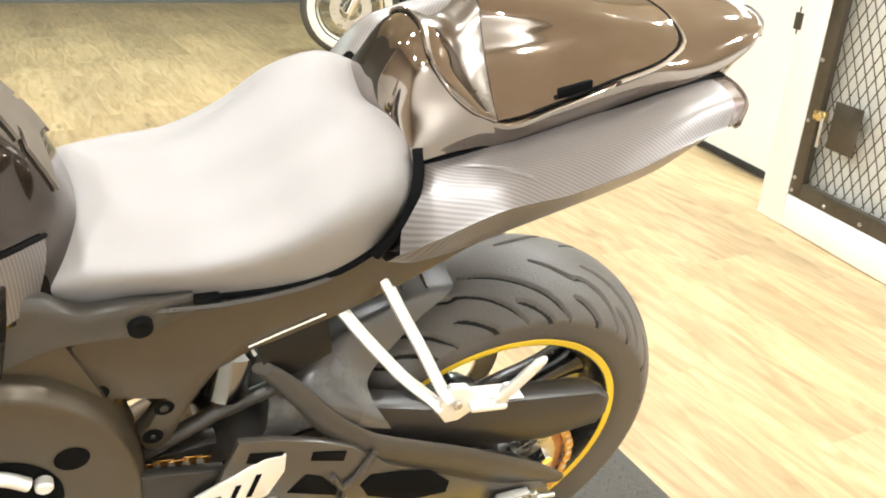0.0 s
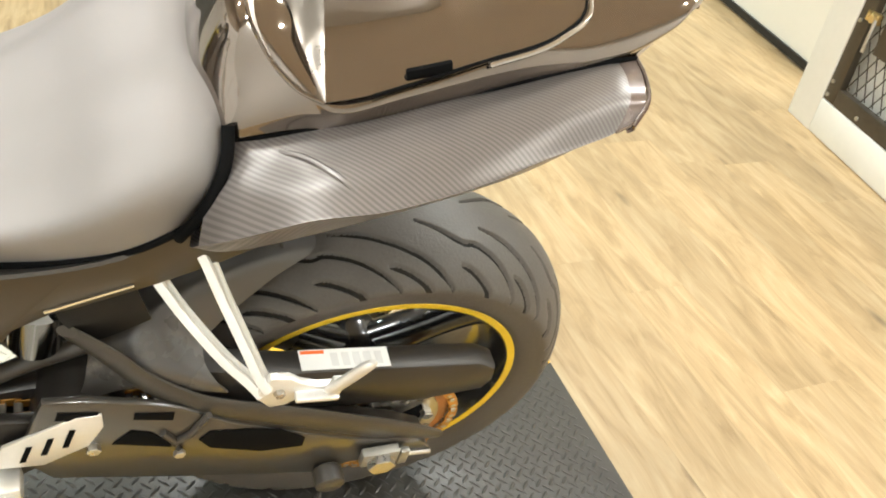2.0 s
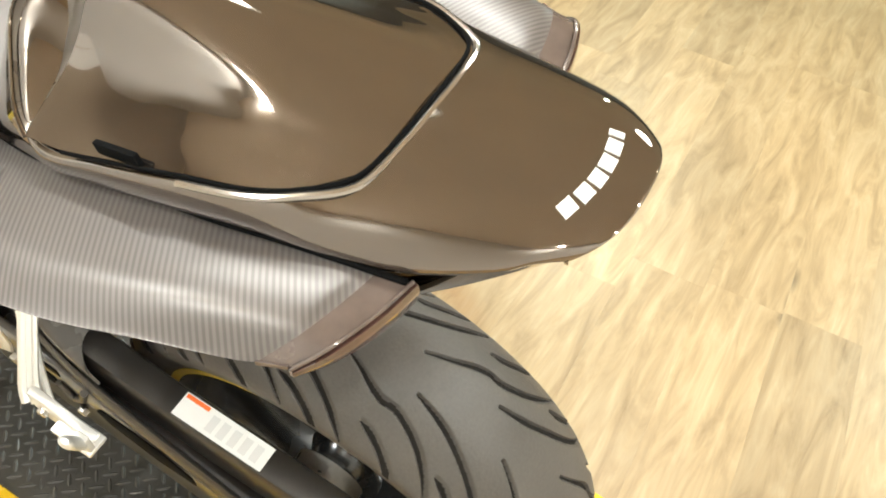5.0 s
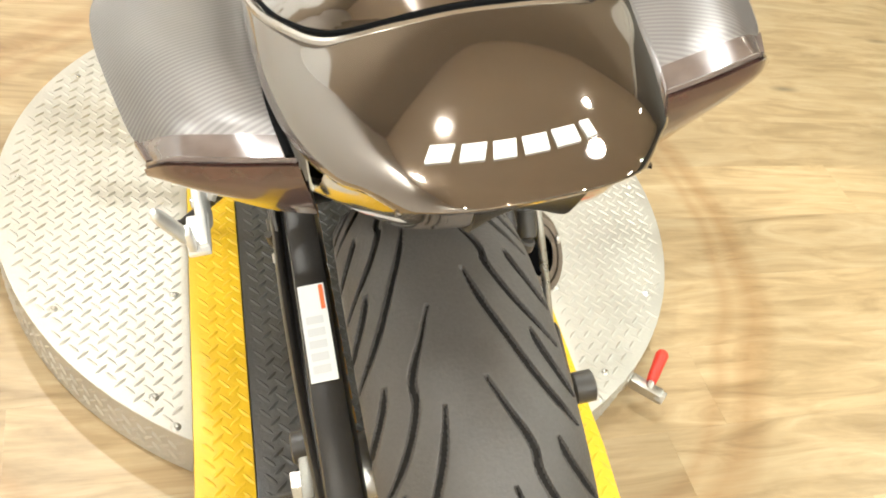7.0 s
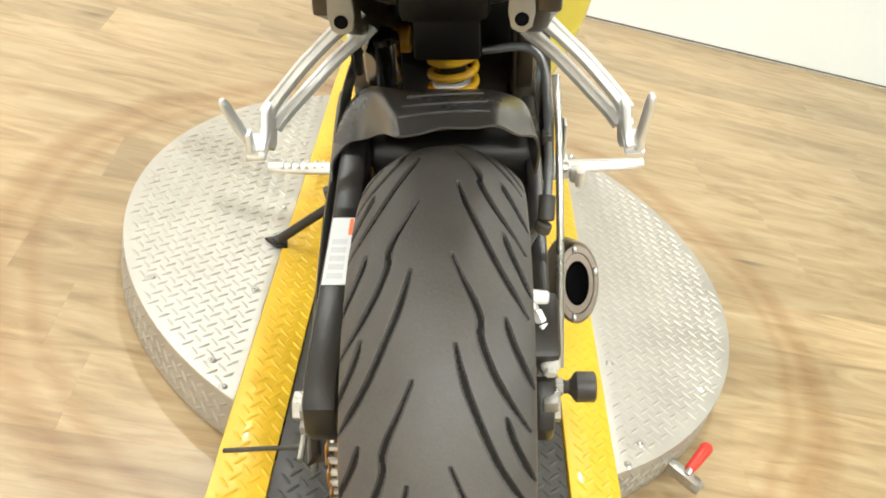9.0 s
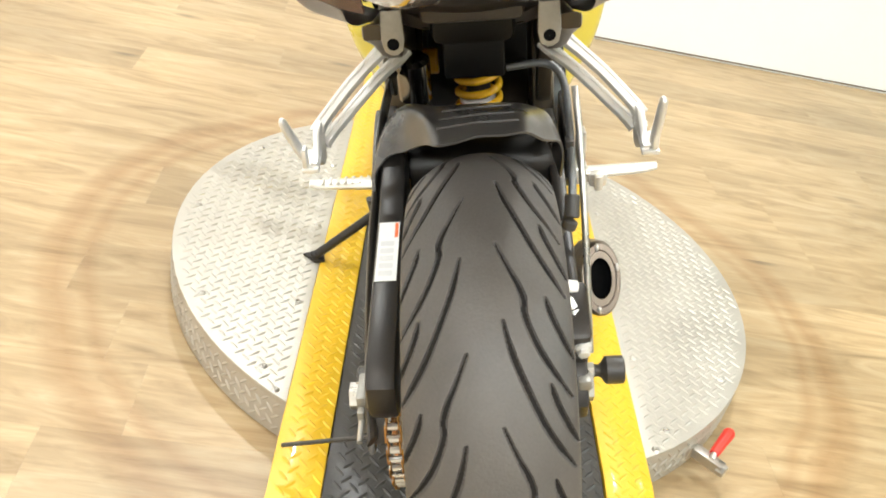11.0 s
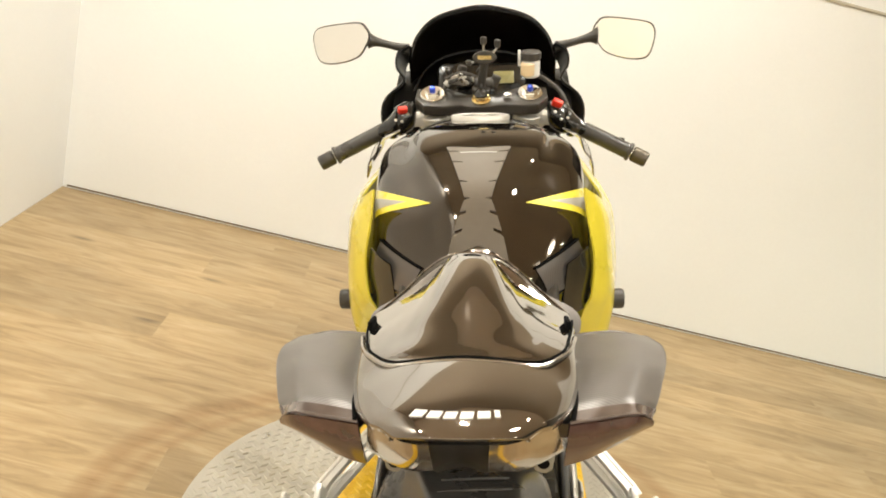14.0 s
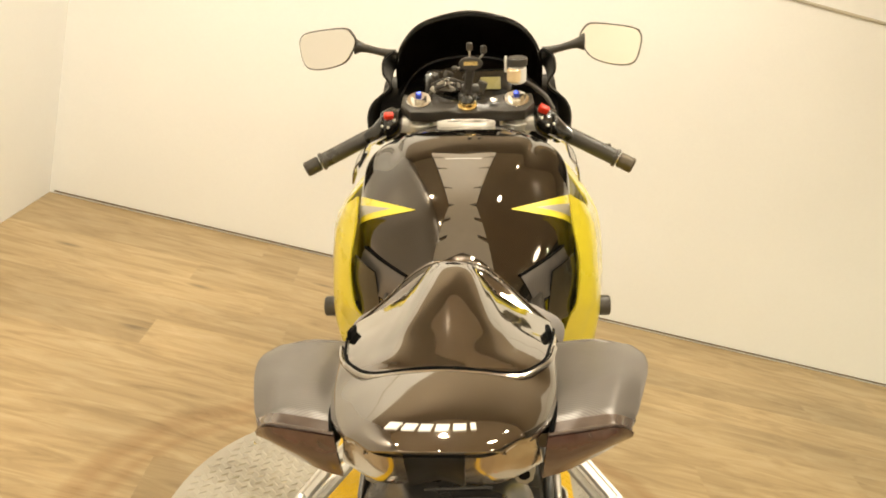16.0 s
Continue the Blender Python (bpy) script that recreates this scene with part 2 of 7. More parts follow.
def plank_wood():
    """Light oak vinyl plank: long grain along x, a tone of its own for each plank, knots and a soft sheen."""
    m = bpy.data.materials.new("light_oak_plank")
    m.use_nodes = True
    t = m.node_tree
    b = t.nodes["Principled BSDF"]
    info = t.nodes.new("ShaderNodeObjectInfo")
    co = t.nodes.new("ShaderNodeTexCoord")
    geo = t.nodes.new("ShaderNodeNewGeometry")
    shift = t.nodes.new("ShaderNodeVectorMath")
    shift.operation = "MULTIPLY_ADD"
    comb = t.nodes.new("ShaderNodeCombineXYZ")
    isl = t.nodes.new("ShaderNodeMath")
    isl.operation = "ADD"
    t.links.new(info.outputs["Random"], isl.inputs[0])
    t.links.new(geo.outputs["Random Per Island"], isl.inputs[1])
    for k in range(3):
        t.links.new(isl.outputs[0], comb.inputs[k])
    shift.inputs[1].default_value = (17.0, 31.0, 5.0)
    t.links.new(comb.outputs[0], shift.inputs[0])
    t.links.new(geo.outputs["Position"], shift.inputs[2])
    mp = t.nodes.new("ShaderNodeMapping")
    mp.inputs["Scale"].default_value = (2.3, 13.0, 1.0)
    t.links.new(shift.outputs[0], mp.inputs["Vector"])
    grain = node(t, "ShaderNodeTexNoise", Scale=1.5, Detail=7.0, Roughness=0.62, Distortion=1.1)
    t.links.new(mp.outputs[0], grain.inputs["Vector"])
    mp2 = t.nodes.new("ShaderNodeMapping")
    mp2.inputs["Scale"].default_value = (3.0, 90.0, 1.0)
    t.links.new(shift.outputs[0], mp2.inputs["Vector"])
    fibre = node(t, "ShaderNodeTexNoise", Scale=2.0, Detail=3.0)
    t.links.new(mp2.outputs[0], fibre.inputs["Vector"])
    knot = t.nodes.new("ShaderNodeTexVoronoi")
    mp3 = t.nodes.new("ShaderNodeMapping")
    mp3.inputs["Scale"].default_value = (1.5, 5.0, 1.0)
    t.links.new(shift.outputs[0], mp3.inputs["Vector"])
    knot.inputs["Scale"].default_value = 1.1
    t.links.new(mp3.outputs[0], knot.inputs["Vector"])
    kr = t.nodes.new("ShaderNodeMapRange")
    kr.inputs["From Min"].default_value, kr.inputs["From Max"].default_value = 0.02, 0.10
    kr.inputs["To Min"].default_value, kr.inputs["To Max"].default_value = 0.45, 1.0
    t.links.new(knot.outputs["Distance"], kr.inputs["Value"])
    ramp = t.nodes.new("ShaderNodeValToRGB")
    e = ramp.color_ramp.elements
    e[0].position, e[0].color = 0.20, (0.235, 0.156, 0.070, 1)
    e[1].position, e[1].color = 0.80, (0.555, 0.440, 0.264, 1)
    mid = ramp.color_ramp.elements.new(0.5)
    mid.color = (0.430, 0.310, 0.163, 1)
    t.links.new(grain.outputs[0], ramp.inputs[0])
    fr = t.nodes.new("ShaderNodeMapRange")
    fr.inputs["To Min"].default_value, fr.inputs["To Max"].default_value = 0.84, 1.12
    t.links.new(fibre.outputs[0], fr.inputs["Value"])
    tone = t.nodes.new("ShaderNodeMapRange")
    tone.inputs["To Min"].default_value, tone.inputs["To Max"].default_value = 0.86, 1.10
    t.links.new(isl.outputs[0], tone.inputs["Value"])
    wrap = t.nodes.new("ShaderNodeMath")
    wrap.operation = "FRACT"
    t.links.new(isl.outputs[0], wrap.inputs[0])
    t.links.new(wrap.outputs[0], tone.inputs["Value"])
    m1 = t.nodes.new("ShaderNodeMath")
    m1.operation = "MULTIPLY"
    t.links.new(fr.outputs[0], m1.inputs[0])
    t.links.new(tone.outputs[0], m1.inputs[1])
    m2 = t.nodes.new("ShaderNodeMath")
    m2.operation = "MULTIPLY"
    t.links.new(m1.outputs[0], m2.inputs[0])
    t.links.new(kr.outputs[0], m2.inputs[1])
    # scuffed ring worn into the boards round the turntable
    ring = node(t, "ShaderNodeVectorMath")
    ring.operation = "DISTANCE"
    ring.inputs[1].default_value = (-0.046, 0.77, FLOOR)
    t.links.new(geo.outputs["Position"], ring.inputs[0])
    patch = node(t, "ShaderNodeTexNoise", Scale=1.7, Detail=3.0)
    t.links.new(geo.outputs["Position"], patch.inputs["Vector"])
    wobble = t.nodes.new("ShaderNodeMath")
    wobble.operation = "MULTIPLY_ADD"
    wobble.inputs[1].default_value = 0.16
    t.links.new(patch.outputs[0], wobble.inputs[0])
    t.links.new(ring.outputs["Value"], wobble.inputs[2])
    band = t.nodes.new("ShaderNodeValToRGB")
    band.color_ramp.elements[0].position, band.color_ramp.elements[0].color = 0.86, (1, 1, 1, 1)
    band.color_ramp.elements[1].position, band.color_ramp.elements[1].color = 1.0, (1, 1, 1, 1)
    for at, c in ((0.885, (0.86, 0.76, 0.67, 1)), (0.912, (0.98, 0.95, 0.92, 1)), (0.945, (0.80, 0.68, 0.57, 1)), (0.975, (0.86, 0.78, 0.70, 1))):
        band.color_ramp.elements.new(at).color = c
    t.links.new(wobble.outputs[0], band.inputs[0])
    worn = t.nodes.new("ShaderNodeMix")
    worn.data_type, worn.blend_type = "RGBA", "MULTIPLY"
    worn.inputs["Factor"].default_value = 0.8
    t.links.new(ramp.outputs[0], worn.inputs["A"])
    t.links.new(band.outputs[0], worn.inputs["B"])
    cloud = t.nodes.new("ShaderNodeMapRange")
    cloud.inputs["From Min"].default_value, cloud.inputs["From Max"].default_value = 0.3, 0.7
    cloud.inputs["To Min"].default_value, cloud.inputs["To Max"].default_value = 0.88, 1.09
    t.links.new(patch.outputs[0], cloud.inputs["Value"])
    m3 = t.nodes.new("ShaderNodeMath")
    m3.operation = "MULTIPLY"
    t.links.new(m2.outputs[0], m3.inputs[0])
    t.links.new(cloud.outputs[0], m3.inputs[1])
    mix = t.nodes.new("ShaderNodeMix")
    mix.data_type, mix.blend_type = "RGBA", "MULTIPLY"
    mix.inputs["Factor"].default_value = 1.0
    t.links.new(worn.outputs["Result"], mix.inputs["A"])
    t.links.new(m3.outputs[0], mix.inputs["B"])
    t.links.new(mix.outputs["Result"], b.inputs["Base Color"])
    rr = t.nodes.new("ShaderNodeMapRange")
    rr.inputs["To Min"].default_value, rr.inputs["To Max"].default_value = 0.30, 0.48
    t.links.new(fibre.outputs[0], rr.inputs["Value"])
    t.links.new(rr.outputs[0], b.inputs["Roughness"])
    bp = node(t, "ShaderNodeBump", Strength=0.10, Distance=0.001)
    t.links.new(fibre.outputs[0], bp.inputs["Height"])
    t.links.new(bp.outputs[0], b.inputs["Normal"])
    return m


WOOD = plank_wood()


# ---------------------------------------------------------------- mesh helpers
def mesh_of(name, verts, faces, material, smooth=True, sharp=40):
    me = bpy.data.meshes.new(name)
    me.from_pydata([tuple(map(float, v)) for v in verts], [], [tuple(map(int, f)) for f in faces])
    me.materials.append(material)
    me.update()
    if smooth:
        me.shade_smooth()
        me.set_sharp_from_angle(angle=radians(sharp))
    return me


SHIFT = None              # moves a run of parts as one


def part(name, data, parent=None, label="", material=None, place=None):
    """Links (verts, faces), or a mesh, as one object under a thing or part."""
    if isinstance(data, tuple):
        data = mesh_of(name, data[0], data[1], material)
        if SHIFT is not None:
            data.transform(SHIFT)
    ob = new(name, data)
    if parent is not None:
        ob.parent = parent
    if place is not None:
        ob.matrix_local = place
    if label:
        ob["label"] = label
    return ob


def join(*pieces):
    verts, faces = [], []
    for v, f in pieces:
        n = len(verts)
        verts += [tuple(p) for p in v]
        faces += [tuple(i + n for i in q) for q in f]
    return verts, faces


def flip(piece):
    """The mirror image across the plane x = 0."""
    v, f = piece
    return [(-p[0], p[1], p[2]) for p in v], [tuple(reversed(q)) for q in f]


def both(piece):
    return join(piece, flip(piece))


def moved(piece, m):
    return [tuple(m @ Vector(p)) for p in piece[0]], piece[1]


def spline(points, n, closed=False):
    """n points along a Catmull-Rom curve through the given points."""
    p = np.array(points, float)
    k = len(p)
    u = np.linspace(0, k if closed else k - 1, n, endpoint=not closed)
    i = np.minimum(np.floor(u).astype(int), k - (1 if closed else 2))
    t = (u - i)[:, None]
    if closed:
        a, b, c, d = (p[(i + s) % k] for s in (-1, 0, 1, 2))
    else:
        ext = np.vstack([2 * p[0] - p[1], p, 2 * p[-1] - p[-2]])
        a, b, c, d = (ext[i + s] for s in range(4))
    return 0.5 * ((2 * b) + (c - a) * t + (2 * a - 5 * b + 4 * c - d) * t ** 2 + (3 * b - a - 3 * c + d) * t ** 3)


def sheet(rows, nu=24, nv=24, closed=False):
    """A smooth surface through rows of control points (all rows of one length)."""
    g = np.array([spline(r, nv, closed) for r in rows])
    g = np.stack([spline(g[:, j], nu) for j in range(nv)], axis=1)
    verts = g.reshape(-1, 3)
    last = nv if closed else nv - 1
    faces = [(i * nv + j, i * nv + (j + 1) % nv, (i + 1) * nv + (j + 1) % nv, (i + 1) * nv + j) for i in range(nu - 1) for j in range(last)]
    return [tuple(v) for v in verts], faces


def tubed(rows, nu=24, nv=20):
    """A closed skin round a run of cross-sections, with ends."""
    v, f = sheet(rows, nu, nv, closed=True)
    f += [tuple(range(nv)), tuple(reversed(range((nu - 1) * nv, nu * nv)))]
    return v, f


def thick(piece, d):
    """A sheet given the thickness d: a second skin below the first and a rim between them."""
    v, f = piece
    pts = np.array(v, float)
    nrm = np.zeros_like(pts)
    for q in f:
        p = pts[list(q)]
        c = np.cross(p[2] - p[0], p[-1] - p[1]) if len(q) > 3 else np.cross(p[1] - p[0], p[2] - p[0])
        for i in q:
            nrm[i] += c
    nrm /= np.linalg.norm(nrm, axis=1)[:, None] + 1e-12
    if nrm[:, 2].sum() < 0:
        f, nrm = [tuple(reversed(q)) for q in f], -nrm
    n = len(v)
    seen = {}
    for q in f:
        for i, j in zip(q, q[1:] + q[:1]):
            seen[(i, j)] = seen.get((i, j), 0) + 1
    rim = [(i, j) for (i, j) in seen if (j, i) not in seen]
    verts = [tuple(p) for p in pts] + [tuple(p) for p in pts - nrm * d]
    faces = list(f) + [tuple(i + n for i in reversed(q)) for q in f] + [(j, i, i + n, j + n) for i, j in rim]
    return verts, faces


def rod(points, r, sides=10, smooth=0, r_end=None):
    """A round bar along points; smooth: number of points for a curved run."""
    p = spline(points, smooth) if smooth else np.array(points, float)
    n = len(p)
    verts, faces = [], []
    tangent = np.gradient(p, axis=0)
    up = Vector((0, 0, 1))
    for i in range(n):
        t = Vector(tangent[i]).normalized()
        ref = up if abs(t.dot(up)) < 0.95 else Vector((0, 1, 0))
        a = t.cross(ref).normalized()
        b = t.cross(a)
        rr = r if r_end is None else r + (r_end - r) * i / (n - 1)
        for k in range(sides):
            w = 2 * math.pi * k / sides
            verts.append(tuple(Vector(p[i]) + (a * math.cos(w) + b * math.sin(w)) * rr))
    for i in range(n - 1):
        for k in range(sides):
            faces.append((i * sides + k, i * sides + (k + 1) % sides, (i + 1) * sides + (k + 1) % sides, (i + 1) * sides + k))
    faces += [tuple(reversed(range(sides))), tuple(range((n - 1) * sides, n * sides))]
    return verts, faces


def turned(profile, centre=(0, 0, 0), axis="x", n=48, closed=False, arc=(0, 360)):
    """A shape turned on a lathe: profile of (along the axis, radius)."""
    full = abs(arc[1] - arc[0]) >= 359.9
    steps = n if full else n + 1
    verts, faces = [], []
    for k in range(steps):
        w = radians(arc[0] + (arc[1] - arc[0]) * k / n)
        c, s = math.cos(w), math.sin(w)
        for a, r in profile:
            q = {"x": (a, r * c, r * s), "y": (r * c, a, r * s), "z": (r * c, r * s, a)}[axis]
            verts.append((centre[0] + q[0], centre[1] + q[1], centre[2] + q[2]))
    m = len(profile)
    for k in range(n):
        k2 = (k + 1) % steps
        for j in range(m if closed else m - 1):
            j2 = (j + 1) % m
            faces.append((k * m + j, k * m + j2, k2 * m + j2, k2 * m + j))
    return verts, faces


def from_bm(bm):
    bm.verts.index_update()
    out = [tuple(x.co) for x in bm.verts], [tuple(x.index for x in q.verts) for q in bm.faces]
    bm.free()
    return out


def box(size, centre=(0, 0, 0), bevel=0.003, turn=(0, 0, 0), segments=2):
    bm = bmesh.new()
    bmesh.ops.create_cube(bm, size=1)
    bmesh.ops.scale(bm, vec=size, verts=bm.verts)
    if bevel:
        bmesh.ops.bevel(bm, geom=bm.edges[:], offset=min(bevel, min(size) * 0.45), segments=segments, affect="EDGES", profile=0.5)
    bmesh.ops.transform(bm, matrix=pose(*centre, *turn), verts=bm.verts)
    return from_bm(bm)


def plate(outline, lo, hi, bevel=0.003, axis="x", holes=()):
    """An outline (two coordinates) given depth from lo to hi along an axis, its rims bevelled."""
    def at(a, p):
        return {"x": (a, p[0], p[1]), "y": (p[0], a, p[1]), "z": (p[0], p[1], a)}[axis]
    bm = bmesh.new()
    loop = [bm.verts.new(at(lo, p)) for p in outline]
    face = bm.faces.new(loop)
    got = bmesh.ops.extrude_face_region(bm, geom=[face])
    vs = [g for g in got["geom"] if isinstance(g, bmesh.types.BMVert)]
    d = {"x": (hi - lo, 0, 0), "y": (0, hi - lo, 0), "z": (0, 0, hi - lo)}[axis]
    bmesh.ops.translate(bm, vec=d, verts=vs)
    bmesh.ops.recalc_face_normals(bm, faces=bm.faces)
    if bevel:
        rims = [e for e in bm.edges if abs((e.verts[0].co - e.verts[1].co).dot(Vector(d).normalized())) < 1e-6]
        bmesh.ops.bevel(bm, geom=rims, offset=bevel, segments=2, affect="EDGES", profile=0.5)
    return from_bm(bm)


def smooth_outline(points, n):
    return [tuple(p) for p in spline([(*p, 0) for p in points], n, closed=True)[:, :2]]


def disc_rod(p0, p1, r, sides=20, bevel=0.002):
    """A short round bar or washer from p0 to p1 with softened rims."""
    p0, p1 = Vector(p0), Vector(p1)
    d = (p1 - p0)
    length = d.length
    b = min(bevel, r * 0.4, length * 0.4)
    v, f = turned([(0, 0.0001), (0, r - b), (b, r), (length - b, r), (length, r - b), (length, 0.0001)], axis="z", n=sides)
    m = Matrix.Translation(p0) @ d.to_track_quat("Z", "Y").to_matrix().to_4x4()
    return moved((v, f), m)


def hexagon(p0, p1, r):
    return disc_rod(p0, p1, r, sides=6, bevel=0.0008)


def thing(name, label, category, group="", m=None):
    ob = new(name)
    ob.empty_display_size = 0.1
    if m is not None:
        ob.matrix_world = m
    return tagged(ob, label, category, group)


# ---------------------------------------------------------------- room
ROOM = Matrix.Translation((-1.825, 2.615, 0)) @ Matrix.Rotation(radians(2.5), 4, "Z")
DEPTH, WIDTH = 6.6, 8.6          # along -v and u of the room


def wall(name, size, centre, label, material, m=ROOM):
    ob = part(name, box(size, (0, 0, 0), bevel=0), material=material)
    ob.matrix_world = m @ Matrix.Translation(centre)
    return tagged(ob, label, "wall", kind="structure")


HIGH = CEILING - FLOOR
MID = (CEILING + FLOOR) / 2
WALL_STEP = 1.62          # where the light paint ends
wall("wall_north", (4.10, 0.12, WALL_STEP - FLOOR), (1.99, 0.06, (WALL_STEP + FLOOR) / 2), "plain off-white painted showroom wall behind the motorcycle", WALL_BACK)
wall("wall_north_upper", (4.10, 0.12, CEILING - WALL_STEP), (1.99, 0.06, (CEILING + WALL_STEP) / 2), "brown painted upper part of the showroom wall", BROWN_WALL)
wall("wall_west", (0.12, DEPTH, HIGH), (-0.06, -DEPTH / 2 + 0.12, MID), "plain off-white painted showroom side wall", WALL_BACK)
wall("wall_north_grey", (WIDTH - 4.12, 0.12, HIGH), (4.12 + (WIDTH - 4.12) / 2, 0.06, MID), "dark grey wall with a white skirting", GREY_WALL)
wall("wall_east", (0.12, DEPTH, HIGH), (WIDTH + 0.06, -DEPTH / 2 + 0.12, MID), "dark grey far showroom wall", GREY_WALL)
wall("wall_south", (WIDTH + 0.24, 0.12, HIGH), (WIDTH / 2, -DEPTH + 0.06, MID), "cream painted rear showroom wall", WALL)
trim = part("trim_north", box((WIDTH - 4.16, 0.015, 0.07), bevel=0.003), material=WHITE_TRIM)
trim.matrix_world = ROOM @ Matrix.Translation((4.16 + (WIDTH - 4.16) / 2, -0.0105, FLOOR + 0.043))
tagged(trim, "white painted skirting along the grey wall", "skirting", kind="structure")
post = part("trim_wall_end", box((0.07, 0.16, HIGH - 0.01), bevel=0.006), material=WHITE_TRIM)
post.matrix_world = ROOM @ Matrix.Translation((4.09, 0.04, MID))
tagged(post, "white painted end post of the showroom wall", "wall post", kind="structure")
rail = part("trim_wall_seam", box((3.9, 0.006, 0.012), bevel=0.002), material=surface("wall_seam_strip", (0.50, 0.46, 0.38), 0.6))
rail.matrix_world = ROOM @ Matrix.Translation((2.02, -0.004, 1.385))
tagged(rail, "thin cream seam strip across the wall", "wall trim", kind="structure")
# thin brown strip that colours in the shadow gap under the wall
gap = part("trim_wall_foot", box((4.0, 0.004, 0.005), bevel=0), material=surface("shadow_gap_brown", (0.15, 0.10, 0.06), 0.7))
gap.matrix_world = ROOM @ Matrix.Translation((2.02, -0.003, FLOOR + 0.0105))
tagged(gap, "dark shadow gap strip at the foot of the wall", "wall trim", kind="structure")

ceiling = part("ceiling", box((WIDTH + 0.24, DEPTH + 0.12, 0.1), bevel=0), material=CEILING_PAINT)
ceiling.matrix_world = ROOM @ Matrix.Translation((WIDTH / 2, -DEPTH / 2 + 0.12, CEILING + 0.05))
tagged(ceiling, "tan painted showroom ceiling", "ceiling", kind="structure")

lamp_glow = bpy.data.materials.new("lamp_glass")
lamp_glow.use_nodes = True
lamp_glow.node_tree.nodes["Principled BSDF"].inputs["Emission Color"].default_value = (1.0, 0.86, 0.62, 1)
lamp_glow.node_tree.nodes["Principled BSDF"].inputs["Emission Strength"].default_value = 60.0
panel_glow = bpy.data.materials.new("frosted_lamp_glass")
panel_glow.use_nodes = True
panel_glow.node_tree.nodes["Principled BSDF"].inputs["Emission Color"].default_value = (1.0, 0.93, 0.80, 1)
panel_glow.node_tree.nodes["Principled BSDF"].inputs["Emission Strength"].default_value = 12.0
# a fitting for every lamp, the added fill lamps too
for lx, ly, _, wide in LAMPS:
    dl = thing("ceiling_downlight", "small round white ceiling downlight, unseen, switched on" if wide < 0.1 else "large round white ceiling light, switched on", "downlight", "ceiling downlights", pose(lx, ly, CEILING))
    part("bezel", turned([(-0.002, wide + 0.004), (-0.012, wide + 0.038), (-0.002, wide + 0.045), (0.0, wide + 0.045)], axis="z", n=28), dl, material=WHITE_TRIM)
    part("lamp", turned([(-0.003, 0.0001), (-0.003, wide + 0.005)], axis="z", n=28), dl, "bright warm lamp glass", lamp_glow if wide < 0.1 else panel_glow)

# cream wall by the gate
SKEW = Matrix.Translation((1.66, -2.42, 0)) @ Matrix.Rotation(radians(-8.5), 4, "Z")
wall("wall_gate_side", (4.6, 0.10, HIGH), (2.12, -0.05, MID), "cream painted wall panel beside the gate", WALL, SKEW)
bb = part("baseboard", box((4.6, 0.012, 0.034), bevel=0.003), material=BASEBOARD)
bb.matrix_world = SKEW @ Matrix.Translation((2.12, 0.008, FLOOR + 0.025))
tagged(bb, "black vinyl baseboard along the cream wall", "baseboard", kind="structure")

# floor: one slab, planks along the back wall laid on it
floor = part("floor", box((WIDTH, DEPTH, 0.05), bevel=0), material=BASEBOARD)
floor.matrix_world = ROOM @ Matrix.Translation((WIDTH / 2, -DEPTH / 2 + 0.12, FLOOR - 0.033))
tagged(floor, "light oak vinyl plank floor with a soft sheen", "floor", kind="structure")


